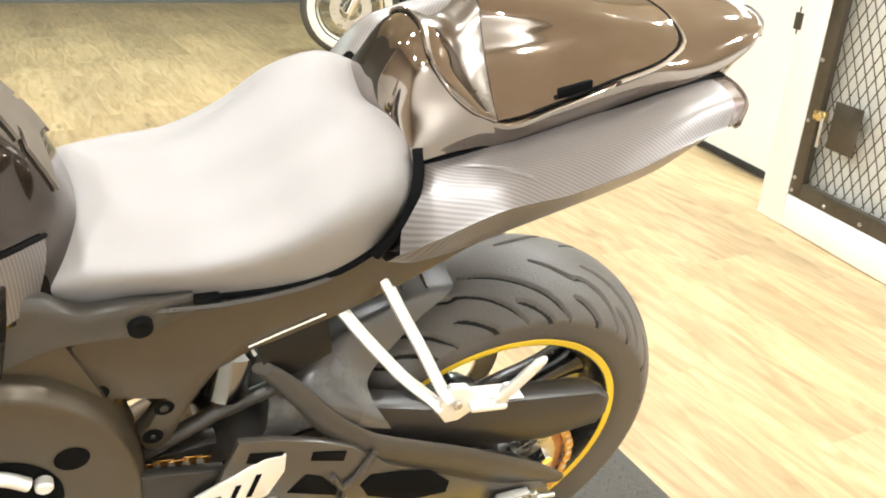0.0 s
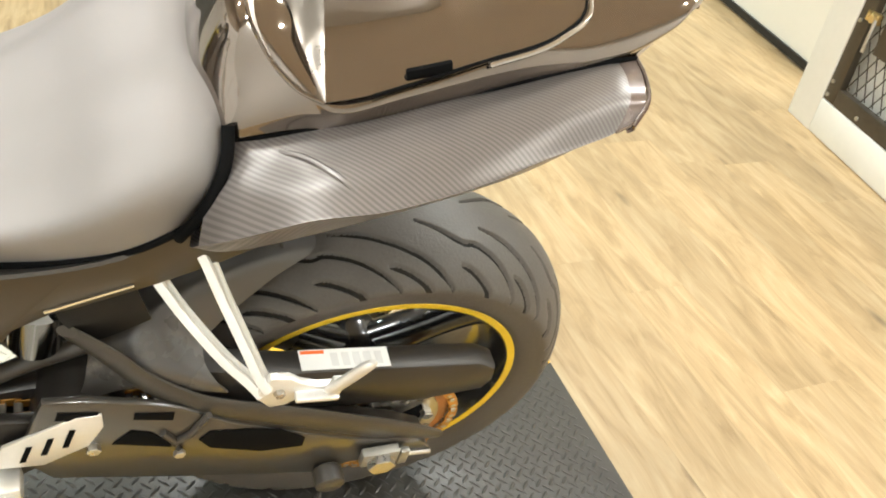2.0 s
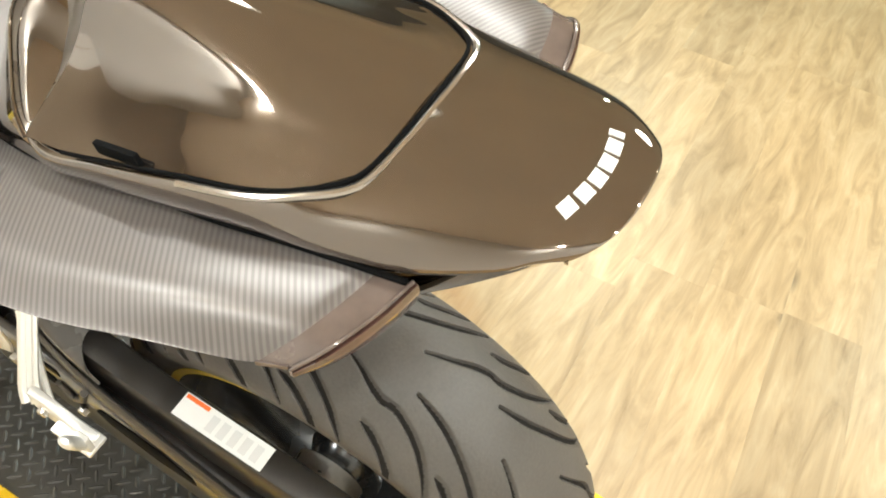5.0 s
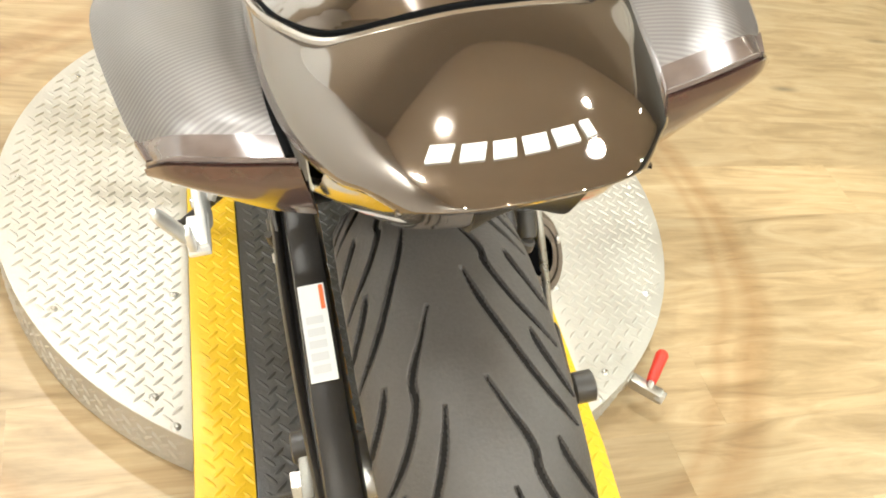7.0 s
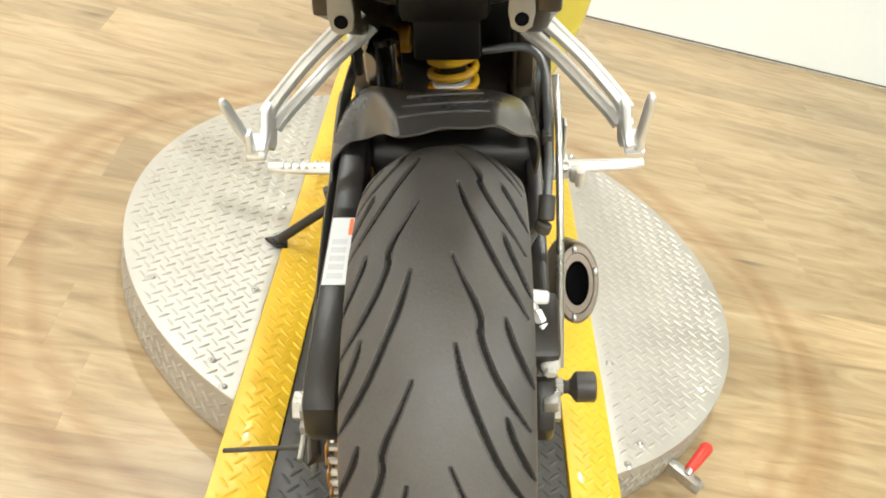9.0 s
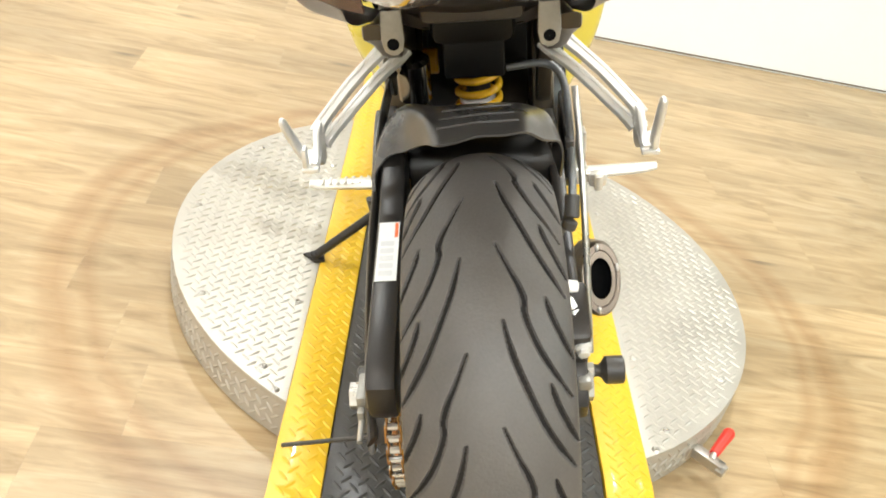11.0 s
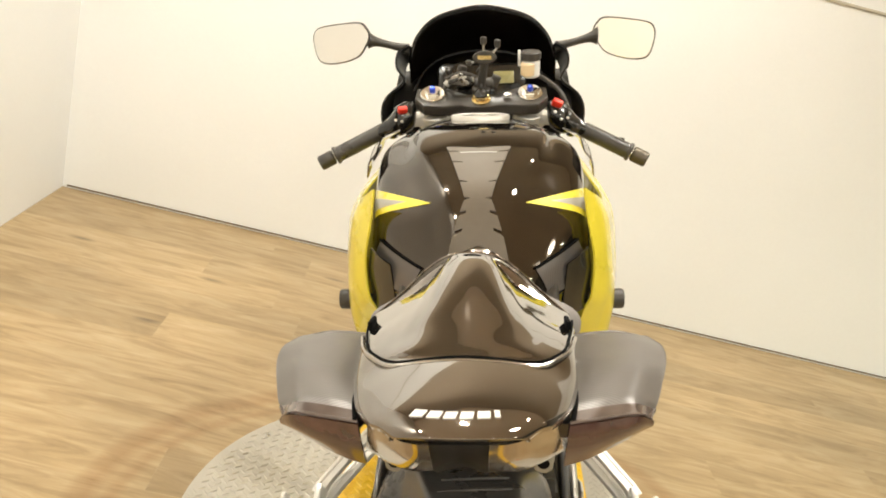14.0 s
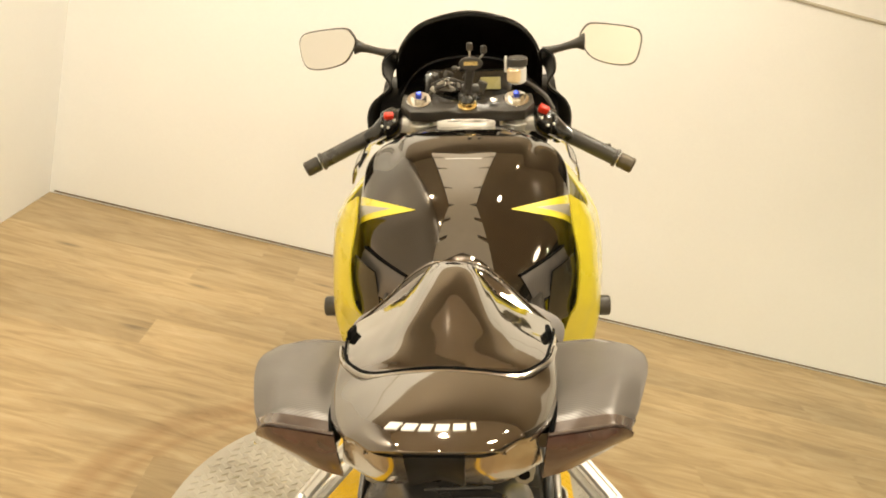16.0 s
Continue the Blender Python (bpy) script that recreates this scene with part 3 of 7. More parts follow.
# ---------------------------------------------------------------- gate
def gate():
    g = thing("wire_gate", "white framed gate with dark steel inner frame and diamond wire mesh", "gate",
              m=Matrix.Translation((1.285, -2.095, FLOOR)) @ Matrix.Rotation(radians(180 - 8.4), 4, "Z"))
    w, h, d = 1.25, 2.15, 0.06

    def facing(piece):
        return [(p[0], -p[1], p[2]) for p in piece[0]], [tuple(reversed(q)) for q in piece[1]]

    part("post", facing(box((0.146, d, h), (0.073, 0, h / 2), 0.004)), g, material=GATE_WHITE)
    part("post", facing(box((0.146, d, h), (w - 0.073, 0, h / 2), 0.004)), g, material=GATE_WHITE)
    part("rail", facing(box((w - 0.294, d, 0.125), (w / 2, 0, 0.0645), 0.004)), g, material=GATE_WHITE)
    part("rail", facing(box((w - 0.294, d, 0.13), (w / 2, 0, h - 0.065), 0.004)), g, material=GATE_WHITE)
    inner = part("inner_frame", facing(join(box((0.06, 0.03, h - 0.26), (0.178, 0.012, h / 2), 0.003), box((0.06, 0.03, h - 0.26), (w - 0.178, 0.012, h / 2), 0.003),
                                     box((w - 0.417, 0.03, 0.06), (w / 2, 0.012, 0.159), 0.003), box((w - 0.417, 0.03, 0.06), (w / 2, 0.012, h - 0.162), 0.003))),
                 g, "dark bare steel inner frame", DARK_STEEL)
    bolts = []
    for i in range(6):
        x = 0.165 + i * 0.18
        bolts.append(hexagon((x, 0.026, 0.150), (x, 0.033, 0.150), 0.008))
    for i in range(8):
        bolts.append(hexagon((0.166, 0.026, 0.20 + i * 0.22), (0.166, 0.033, 0.20 + i * 0.22), 0.008))
    for b in bolts:
        part("bolt", facing(b), inner, material=STEEL)
    wires = []
    lo, hi, left, right, step = 0.190, h - 0.195, 0.21, w - 0.21, 0.046
    span = (hi - lo) * 1.0
    for s in (1, -1):
        k = -int(span / step) - 1
        while True:
            x0 = left + k * step
            if x0 > right + span:
                break
            a = (x0, lo) if s > 0 else (x0, hi)
            pts = []
            for q in range(2):
                x = x0 + q * span * 0.55
                pts.append((x, lo + q * span if s > 0 else hi - q * span))
            (xa, za), (xb, zb) = pts
            ta, tb = max(0, (left - xa) / (xb - xa)), min(1, (right - xa) / (xb - xa))
            if tb > ta:
                p = (xa + (xb - xa) * ta, 0.006 * s, za + (zb - za) * ta)
                q = (xa + (xb - xa) * tb, 0.006 * s, za + (zb - za) * tb)
                wires.append(rod([p, q], 0.0022, 5))
            k += 1
    part("wire_mesh", facing(join(*wires)), g, "diamond wire mesh", DARK_STEEL)
    part("backing_panel", facing(box((w - 0.32, 0.012, h - 0.27), (w / 2, -0.045, h / 2), 0.001)), g, "white sheet behind the wire mesh", WHITE_TRIM)
    lock = part("lock_plate", facing(box((0.135, 0.006, 0.17), (0.332, 0.012, 0.43), 0.002)), g, "brown checkered lock plate", DARK_STEEL)
    part("latch", facing(join(box((0.06, 0.02, 0.035), (0.235, 0.04, 0.455), 0.004), disc_rod((0.25, 0.03, 0.455), (0.25, 0.065, 0.455), 0.014))), g, "brass latch", GOLD_NUT)
    part("latch_handle", facing(rod([(0.262, 0.055, 0.455), (0.268, 0.058, 0.43), (0.268, 0.058, 0.35)], 0.006, 8)), g, "bent steel latch handle", STEEL)
    part("hinge", facing(join(disc_rod((-0.012, 0.01, 0.70), (-0.012, 0.01, 0.80), 0.012), box((0.04, 0.006, 0.06), (0.0, 0.031, 0.75), 0.001))), g, material=DARK_STEEL)
    part("sign_plate", facing(box((0.10, 0.004, 0.055), (0.46, 0.022, 0.80), 0.001)), g, "small dark sign plate", BASEBOARD)
    return g


gate()


# ---------------------------------------------------------------- turntable
def tread(name, piece, parent, material):
    ob = part(name, piece, parent, "raised lozenge bars of the checker plate", material)
    return tagged(ob, "raised lozenge bars of the checker plate", kind="stuff")


TC = (-0.046, 0.77)
TABLE_R = 0.64


def lozenges(cells, z, length=0.0255, width=0.0062, height=0.0017):
    """Raised bars of checker plate at (x, y, turn)."""
    verts, faces = [], []
    for x, y, w in cells:
        c, s = math.cos(w), math.sin(w)
        n = len(verts)
        for u, v, h in ((-0.5, 0, 0), (-0.25, -0.5, 0), (0.25, -0.5, 0), (0.5, 0, 0), (0.25, 0.5, 0), (-0.25, 0.5, 0), (-0.26, 0, 1), (0.26, 0, 1)):
            px, py = u * length, v * width
            verts.append((x + px * c - py * s, y + px * s + py * c, z + h * height))
        faces += [(n, n + 1, n + 6), (n + 1, n + 2, n + 7, n + 6), (n + 2, n + 3, n + 7), (n + 3, n + 4, n + 7), (n + 4, n + 5, n + 6, n + 7), (n + 5, n, n + 6)]
    return verts, faces


def checker(inside, x0, x1, y0, y1, pitch=0.0192):
    """Basket weave of bars: a lattice at 45 degrees, each bar pointing at the side of the next."""
    cells = []
    h = math.sqrt(0.5)
    cx, cy = (x0 + x1) / 2, (y0 + y1) / 2
    n = int(max(x1 - x0, y1 - y0) / pitch) + 2
    for i in range(-n, n + 1):
        for j in range(-n, n + 1):
            x, y = cx + (i - j) * h * pitch, cy + (i + j) * h * pitch
            if x0 <= x <= x1 and y0 <= y <= y1 and inside(x, y):
                cells.append((x, y, radians(45 if (i + j) % 2 else -45)))
    return cells


def turntable():
    tt = thing("display_turntable", "round checker plate turntable with a black and yellow wheel lane", "turntable", m=pose(TC[0], TC[1], 0))
    xl, xr = -0.318, 0.318                        # lane's outer edges about the middle
    # two silver segments
    for side in (-1, 1):
        pts = []
        start = math.acos(0.3185 / TABLE_R)
        for k in range(41):
            w = -start + 2 * start * k / 40
            pts.append((side * TABLE_R * math.cos(w), TABLE_R * math.sin(w)))
        if side < 0:
            pts.reverse()
        seg = part("silver_deck", plate(pts, -0.012, 0.0, 0.0015, axis="z"), tt, "bare aluminium checker plate deck", PLATE_SILVER)
        tread("tread_pattern", lozenges(checker(lambda x, y: x * side > 0.327 and math.hypot(x, y) < TABLE_R - 0.014, -0.64, 0.64, -0.64, 0.64), 0.0), seg, material=PLATE_SILVER)
        for w in (-52, -30, 0, 30, 52):
            for rr, ww in ((TABLE_R - 0.035, w),):
                c = (side * rr * math.cos(radians(ww)), rr * math.sin(radians(ww)))
                if abs(c[0]) > 0.33:
                    part("deck_screw", turned([(0.0012, 0.0001), (0.0028, 0.003), (0.002, 0.006), (0, 0.008)], (c[0], c[1], 0), "z", 12), seg, material=STEEL)
        for yy in (-0.53, -0.28, 0.0, 0.28, 0.53):
            part("deck_screw", turned([(0.0012, 0.0001), (0.0028, 0.003), (0.002, 0.006), (0, 0.008)], (side * 0.342, yy, 0), "z", 12), seg, material=STEEL)
        # skirt below the deck's rim
        n = 40
        verts, faces = [], []
        for k in range(n + 1):
            w = -start + 2 * start * k / n
            for r, z in ((TABLE_R - 0.001, -0.012), (TABLE_R - 0.001, FLOOR + 0.004), (TABLE_R - 0.012, FLOOR + 0.004), (TABLE_R - 0.012, -0.012)):
                verts.append((side * r * math.cos(w), r * math.sin(w), z))
            if k:
                a, b = (k - 1) * 4, k * 4
                faces += [(a, a + 1, b + 1, b), (a + 1, a + 2, b + 2, b + 1), (a + 2, a + 3, b + 3, b + 2)]
        sk = part("skirt", (verts, faces), tt, "checker plate skirt", PLATE_SILVER)
        bars = []
        half_arc = start * TABLE_R
        for u, v, turn in checker(lambda x, y: abs(x) < half_arc - 0.012, -half_arc, half_arc, FLOOR + 0.014, -0.020):
            w = u / TABLE_R
            lv, lf = lozenges([(0, 0, turn)], 0, height=0.0022)
            ex = Vector((side * math.cos(w), math.sin(w), 0))
            et = Vector((-side * math.sin(w), math.cos(w), 0))
            base = ex * (TABLE_R - 0.0008) + Vector((0, 0, v))
            bars.append(([tuple(base + et * p[0] + Vector((0, 0, 1)) * p[1] + ex * p[2]) for p in lv], lf))
        tread("tread_pattern", join(*bars), sk, material=PLATE_SILVER)
    # wheel lane: level across the table, then a ramp down to the floor at each end
    y_lip, y_end, z_end = -0.62, -1.315, -0.080
    for name, a, b, top, mat, lab in (("yellow_border", xl, xl + 0.083, 0.003, PLATE_YELLOW, "yellow painted border plate"), ("yellow_border", xr - 0.086, xr, 0.003, PLATE_YELLOW, "yellow painted border plate"),
                                      ("black_track", xl + 0.085, xr - 0.088, -0.002, PLATE_BLACK, "black painted wheel track")):
        p = part(name, plate([(y_end, z_end), (y_lip, top), (-y_lip, top), (-y_end, z_end), (-y_end, z_end - 0.012), (-y_lip, top - 0.014), (y_lip, top - 0.014), (y_end, z_end - 0.012)], a, b, 0.0015), tt, lab, mat)
        lv, lf = lozenges(checker(lambda x, y: a + 0.010 < x < b - 0.008 and y_end + 0.012 < y < -y_end - 0.012, a + 0.012, b, y_end, -y_end), top)
        slope = (top - z_end) / (y_lip - y_end)
        lv = [(x, y, z - max(0, abs(y) + y_lip) * slope) for x, y, z in lv]
        tread("tread_pattern", (lv, lf), p, material=mat)
    part("under_frame", join(box((0.05, 1.2, 0.05), (-0.22, 0, -0.045), 0.004), box((0.05, 1.2, 0.05), (0.22, 0, -0.045), 0.004), disc_rod((0, 0, FLOOR), (0, 0, -0.02), 0.2, 40),
                             *[disc_rod((sx * 0.22, yy, FLOOR), (sx * 0.22, yy, -0.06), 0.022) for sx in (-1, 1) for yy in (-0.5, 0.5)]), tt, "dark steel frame under the lane", DARK_STEEL)
    # toggle clamp on the rim
    cx, cy = 0.470, -0.484
    clamp = part("locking_clamp", join(box((0.068, 0.014, 0.022), (cx, cy, -0.052), 0.003, (0, 0, -43)), box((0.060, 0.022, 0.005), (cx, cy, -0.041), 0.0015, (0, 0, -43)), box((0.020, 0.030, 0.030), (cx - 0.030, cy + 0.027, -0.055), 0.003, (0, 0, -43)),
                                       hexagon((cx + 0.016, cy - 0.014, -0.050), (cx + 0.028, cy - 0.025, -0.050), 0.0125), rod([(cx + 0.002, cy - 0.006, -0.040), (cx + 0.010, cy + 0.006, -0.034)], 0.006, 8)),
                 tt, "steel locking clamp on the rim", STEEL)
    part("grip", turned([(0.0, 0.0001), (0.0, 0.0085), (0.010, 0.0100), (0.045, 0.0112), (0.064, 0.0122), (0.070, 0.0095), (0.072, 0.0001)], axis="y", n=18), clamp, "red rubber grip", RED,
         Matrix.Translation((cx + 0.008, cy + 0.004, -0.036)) @ Matrix.Rotation(radians(-38), 4, "Z") @ Matrix.Rotation(radians(10), 4, "X"))
    return tt


turntable()


# ---------------------------------------------------------------- motorcycle
# Its own space: rear axle at (0, 0, 0.315), x to its right, y ahead; it leans to the left on its side stand.
LEAN = Matrix.Translation((0, 0, -0.0094)) @ Matrix.Rotation(radians(-15.4), 4, "Y")
bike = thing("sport_motorcycle", "graphite and yellow sport motorcycle leaning on its side stand", "motorcycle", m=LEAN)
AXLE = (0.0, 0.0, 0.315)
FRONT = (0.0, 1.40, 0.300)


def b_part(name, piece, material, parent=bike, label=""):
    return part(name, piece, parent, label, material)


def b_pair(name, piece, material, parents=(bike, bike), label=""):
    """The same part on the right and, mirrored, on the left."""
    return [part(name, p, o, label, material) for p, o in zip((piece, flip(piece)), parents)]


# ---- wheels
def groove_lines(phase, mirror, shift=0.0):
    """Tread grooves as lines of (degrees round the wheel, across the tread), repeated ten times."""
    a = [(0, 0.020), (-5, 0.031), (-9, 0.041), (-12, 0.046), (-14.5, 0.0455), (-18, 0.051), (-23, 0.063), (-31, 0.090)]
    c = [(0, 0.024), (-5, 0.030), (-10, 0.039), (-20, 0.062), (-29, 0.090)]
    s = [(0, 0.069), (-4, 0.075), (-12, 0.094)]
    lines = []
    for k in range(10):
        base = phase + 36 * k
        for off, line in ((0, a), (-16.5, c), (-11, s), (-28.5, s)):
            lines.append([(base + off + t, mirror * (x - shift)) for t, x in line])
    return lines


def tyre(half, crown, radius, bead, grooves, n_round, n_across):
    """A tyre about the x axis at the origin; grooves are pressed into its tread and coloured dark as shade."""
    prof = [(half * 0.86, bead - 0.006), (half * 0.93, bead + 0.004), (half * 0.985, bead + 0.022), (half * 1.0, bead + 0.040)]
    for k in range(1, 8):
        s = 1 - k / 7
        prof.append((half * s, radius - (radius - bead - 0.044) * abs(s) ** 2.15))
    prof = [(0.0 + a, r) for a, r in prof]
    full = prof + [(-a, r) for a, r in reversed(prof[:-1])]
    cross = spline([(a, r, 0) for a, r in full], n_across)[:, :2]
    th = np.linspace(0, 360, n_round, endpoint=False)
    press = np.zeros((n_round, n_across))
    x = cross[:, 0]
    on_tread = cross[:, 1] > bead + 0.036
    for line in grooves:
        p = spline([(t, q, 0) for t, q in line], 40)
        for i in range(len(p) - 1):
            t0, q0 = p[i][:2]
            t1, q1 = p[i + 1][:2]
            mid_t = (t0 + t1) / 2
            near = np.abs((th - mid_t + 180) % 360 - 180) < 3
            idx = np.where(near)[0]
            if not len(idx):
                continue
            scale = radius * np.pi / 180
            a = ((th[idx] - t0 + 180) % 360 - 180)[:, None] * scale
            bx_, dx_ = (t1 - t0) * scale, q1 - q0
            ll = bx_ * bx_ + dx_ * dx_ + 1e-12
            u = np.clip((a * bx_ + (x[None, :] - q0) * dx_) / ll, 0, 1)
            dist = np.hypot(a - u * bx_, (x[None, :] - q0) - u * dx_)
            f = (i + 0.5) / (len(p) - 1)
            wide = 0.0027 * min(1, 0.35 + 2.2 * f) * min(1, 0.25 + 6 * (1 - f))
            deep = np.clip((wide + 0.0011 - dist) / 0.0012, 0, 1)
            press[idx] = np.maximum(press[idx], deep)
    press *= on_tread[None, :]
    rr = cross[None, :, 1] - 0.0045 * press
    w = np.radians(th)[:, None]
    # degrees: 0 behind the axle, 90 on top
    verts = np.stack([np.broadcast_to(x[None, :], rr.shape), -rr * np.cos(w), rr * np.sin(w)], -1).reshape(-1, 3)
    i, j = np.meshgrid(np.arange(n_round), np.arange(n_across - 1), indexing="ij")
    i2 = (i + 1) % n_round
    faces = np.stack([i * n_across + j, i2 * n_across + j, i2 * n_across + j + 1, i * n_across + j + 1], -1).reshape(-1, 4)
    me = bpy.data.meshes.new("tyre")
    me.from_pydata(verts.tolist(), [], faces.tolist())
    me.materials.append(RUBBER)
    me.materials.append(GROOVE_SHADE)
    # groove floors take the shaded copy of the rubber
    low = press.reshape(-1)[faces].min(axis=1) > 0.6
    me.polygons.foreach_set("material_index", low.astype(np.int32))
    me.shade_smooth()
    me.set_sharp_from_angle(angle=radians(50))
    return me


def wheel(name, centre, half, radius, bead, grooves, n_round, n_across, spokes, rim_half, label):
    hub = part(name, join(turned([(-0.055, 0.012), (-0.055, 0.032), (-0.03, 0.045), (0.03, 0.045), (0.055, 0.032), (0.055, 0.012)], axis="x", n=32)), bike, label, BLACK_WHEEL, Matrix.Translation(centre))
    part("tyre", tyre(half, 0, radius, bead, grooves, n_round, n_across), hub, "black sport tyre with swept grooves")
    r = bead
    part("rim", turned([(-rim_half, r - 0.018), (-rim_half, r + 0.006), (-rim_half + 0.008, r + 0.005), (-rim_half + 0.014, r - 0.012), (-rim_half * 0.45, r - 0.020), (0, r - 0.030),
                        (rim_half * 0.45, r - 0.020), (rim_half - 0.014, r - 0.012), (rim_half - 0.008, r + 0.005), (rim_half, r + 0.006), (rim_half, r - 0.018), (rim_half - 0.012, r - 0.026), (rim_half * 0.4, r - 0.030),
                        (0, r - 0.040), (-rim_half * 0.4, r - 0.030), (-rim_half + 0.012, r - 0.026)], axis="x", n=96, closed=True), hub, "gloss black cast rim", BLACK_WHEEL)
    for s in (-1, 1):
        part("rim_tape", turned([(s * (rim_half + 0.0003), r - 0.0165), (s * (rim_half + 0.0014), r - 0.0155), (s * (rim_half + 0.0024), r - 0.0065), (s * (rim_half + 0.0014), r - 0.0055)], axis="x", n=96), hub, "yellow rim tape", YELLOW_RIM)
    for k in range(spokes):
        w = radians(34 + 360 / spokes * k)
        d = Vector((0, math.cos(w), math.sin(w)))
        e = Vector((0, -math.sin(w), math.cos(w)))
        rows = []
        for q, wd, dp in ((0.03, 0.030, 0.030), (0.07, 0.028, 0.030), (0.13, 0.025, 0.026), (r - 0.05, 0.030, 0.028), (r - 0.028, 0.042, 0.034)):
            rows.append([tuple(d * q + e * (wd * math.cos(a)) + Vector((dp * math.sin(a), 0, 0))) for a in np.linspace(0, 2 * math.pi, 12, endpoint=False)])
        part("spoke", tubed(rows, 14, 16), hub, material=BLACK_WHEEL)
    return hub


rear = wheel("rear_wheel", AXLE, 0.0905, 0.315, 0.229, groove_lines(85.5, -1) + groove_lines(72, 1, 0.006), 1500, 210, 3, 0.077, "black three-spoke rear wheel with yellow rim tape")
front = wheel("front_wheel", FRONT, 0.060, 0.300, 0.226, groove_lines(20, -1) + groove_lines(30, 1), 300, 40, 3, 0.050, "black three-spoke front wheel with yellow rim tape")

# rear sprocket, chain, brake disc
ring = []
for k in range(90):
    w = 2 * math.pi * k / 90
    ring.append([(x, q * math.cos(w), q * math.sin(w)) for x, q in ((-0.1215, 0.092), (-0.1215, 0.116 if k % 2 else 0.108), (-0.1165, 0.116 if k % 2 else 0.108), (-0.1165, 0.092))])
sp = part("sprocket", ([p for r in ring for p in r], [(k * 4 + j, k * 4 + (j + 1) % 4, (k + 1) % 90 * 4 + (j + 1) % 4, (k + 1) % 90 * 4 + j) for k in range(90) for j in range(4)]), rear, "rust coloured toothed ring", COPPER)
part("carrier", join(turned([(-0.124, 0.076), (-0.124, 0.096), (-0.119, 0.097), (-0.119, 0.075)], axis="x", n=40, closed=True),
                     *[box((0.012, 0.020, 0.06), (-0.117, 0.060 * math.cos(w), 0.060 * math.sin(w)), 0.004, (math.degrees(w) - 90, 0, 0)) for w in np.linspace(0, 2 * math.pi, 6)[:-1]],
                     turned([(-0.055, 0.034), (-0.055, 0.046), (-0.120, 0.044), (-0.120, 0.034)], axis="x", n=32, closed=True)), sp, "silver sprocket carrier", STEEL)
for k in range(5):
    w = 2 * math.pi * (k + 0.3) / 5
    part("nut", hexagon((-0.124, 0.078 * math.cos(w), 0.078 * math.sin(w)), (-0.134, 0.078 * math.cos(w), 0.078 * math.sin(w)), 0.009), sp, material=CHROME)
part("brake_disc", turned([(0.092, 0.070), (0.092, 0.110), (0.096, 0.110), (0.096, 0.070)], axis="x", n=60, closed=True), rear, "bare steel brake disc", STEEL)


def chain():
    """Links laid along two straight runs and round the sprocket's rear."""
    xs, r = -0.119, 0.117
    fy, fz, fr = 0.545, 0.455, 0.036
    pts = []
    for k in range(30):
        u = k / 29
        pts.append((fy * (1 - u), (fz + fr) * (1 - u) + (0.315 + r) * u))
    for k in range(1, 24):
        w = math.pi / 2 + math.pi * k / 24
        pts.append((r * math.cos(w), 0.315 + r * math.sin(w)))
    for k in range(30):
        u = k / 29
        pts.append((fy * u, (0.315 - r) * (1 - u) + (fz - fr) * u))
    p = np.array(pts)
    seg = np.r_[0, np.cumsum(np.hypot(*np.diff(p, axis=0).T))]
    n = int(seg[-1] / 0.0159)
    links, rollers = [], []
    q = [(np.interp(s, seg, p[:, 0]), np.interp(s, seg, p[:, 1])) for s in np.arange(n + 1) * 0.0159]
    for k in range(n):
        (y0, z0), (y1, z1) = q[k], q[k + 1]
        w = math.degrees(math.atan2(z1 - z0, y1 - y0))
        off = 0.0095 if k % 2 else 0.0072
        for s in (-1, 1):
            links.append(box((0.0018, 0.0225, 0.0135), (xs + s * off, (y0 + y1) / 2, (z0 + z1) / 2), 0.0008, (w, 0, 0), 1))
        rollers.append(disc_rod((xs - 0.0105, y0, z0), (xs + 0.0105, y0, z0), 0.0046, 8, 0.0008))
    c = b_part("drive_chain", join(*rollers), STEEL, label="gold plated drive chain")
    tagged(part("link_plating", join(*links), c, "gold link plates", GOLD), "gold link plates", kind="stuff")


chain()

# ---- swingarm
arm = b_part("swingarm", tubed([[(x, 0.36 + 0.05 * math.cos(a), 0.462 + 0.055 * math.sin(a)) for a in np.linspace(0, 2 * math.pi, 14, endpoint=False)] for x in (-0.135, -0.06, 0.06, 0.12)], 12, 18), ARM, label="black anodised aluminium swingarm")
part("upper_beam", plate([(0.27, 0.555), (0.14, 0.513), (0.02, 0.496), (-0.115, 0.474), (-0.142, 0.455), (-0.146, 0.425), (-0.135, 0.404), (-0.05, 0.396), (0.10, 0.420), (0.25, 0.462)], -0.140, -0.104, 0.007), arm, material=ARM)
part("lower_beam", plate([(0.26, 0.475), (0.05, 0.405), (-0.01, 0.375), (-0.06, 0.340), (-0.075, 0.300), (-0.05, 0.280), (0.05, 0.282), (0.20, 0.355), (0.36, 0.400), (0.36, 0.500)], -0.158, -0.131, 0.006), arm, material=ARM)
part("right_beam", plate([(0.50, 0.500), (0.30, 0.480), (0.12, 0.420), (0.0, 0.365), (-0.026, 0.350), (-0.042, 0.318), (-0.030, 0.288), (0.05, 0.270), (0.25, 0.330), (0.50, 0.405)], 0.104, 0.127, 0.006), arm, material=ARM)
for a, b in ((-0.108, -0.080), (0.085, 0.128)):
    part("pivot_arm", plate([(0.36, 0.50), (0.57, 0.485), (0.59, 0.44), (0.57, 0.40), (0.36, 0.40)], a, b, 0.008), arm, material=ARM)
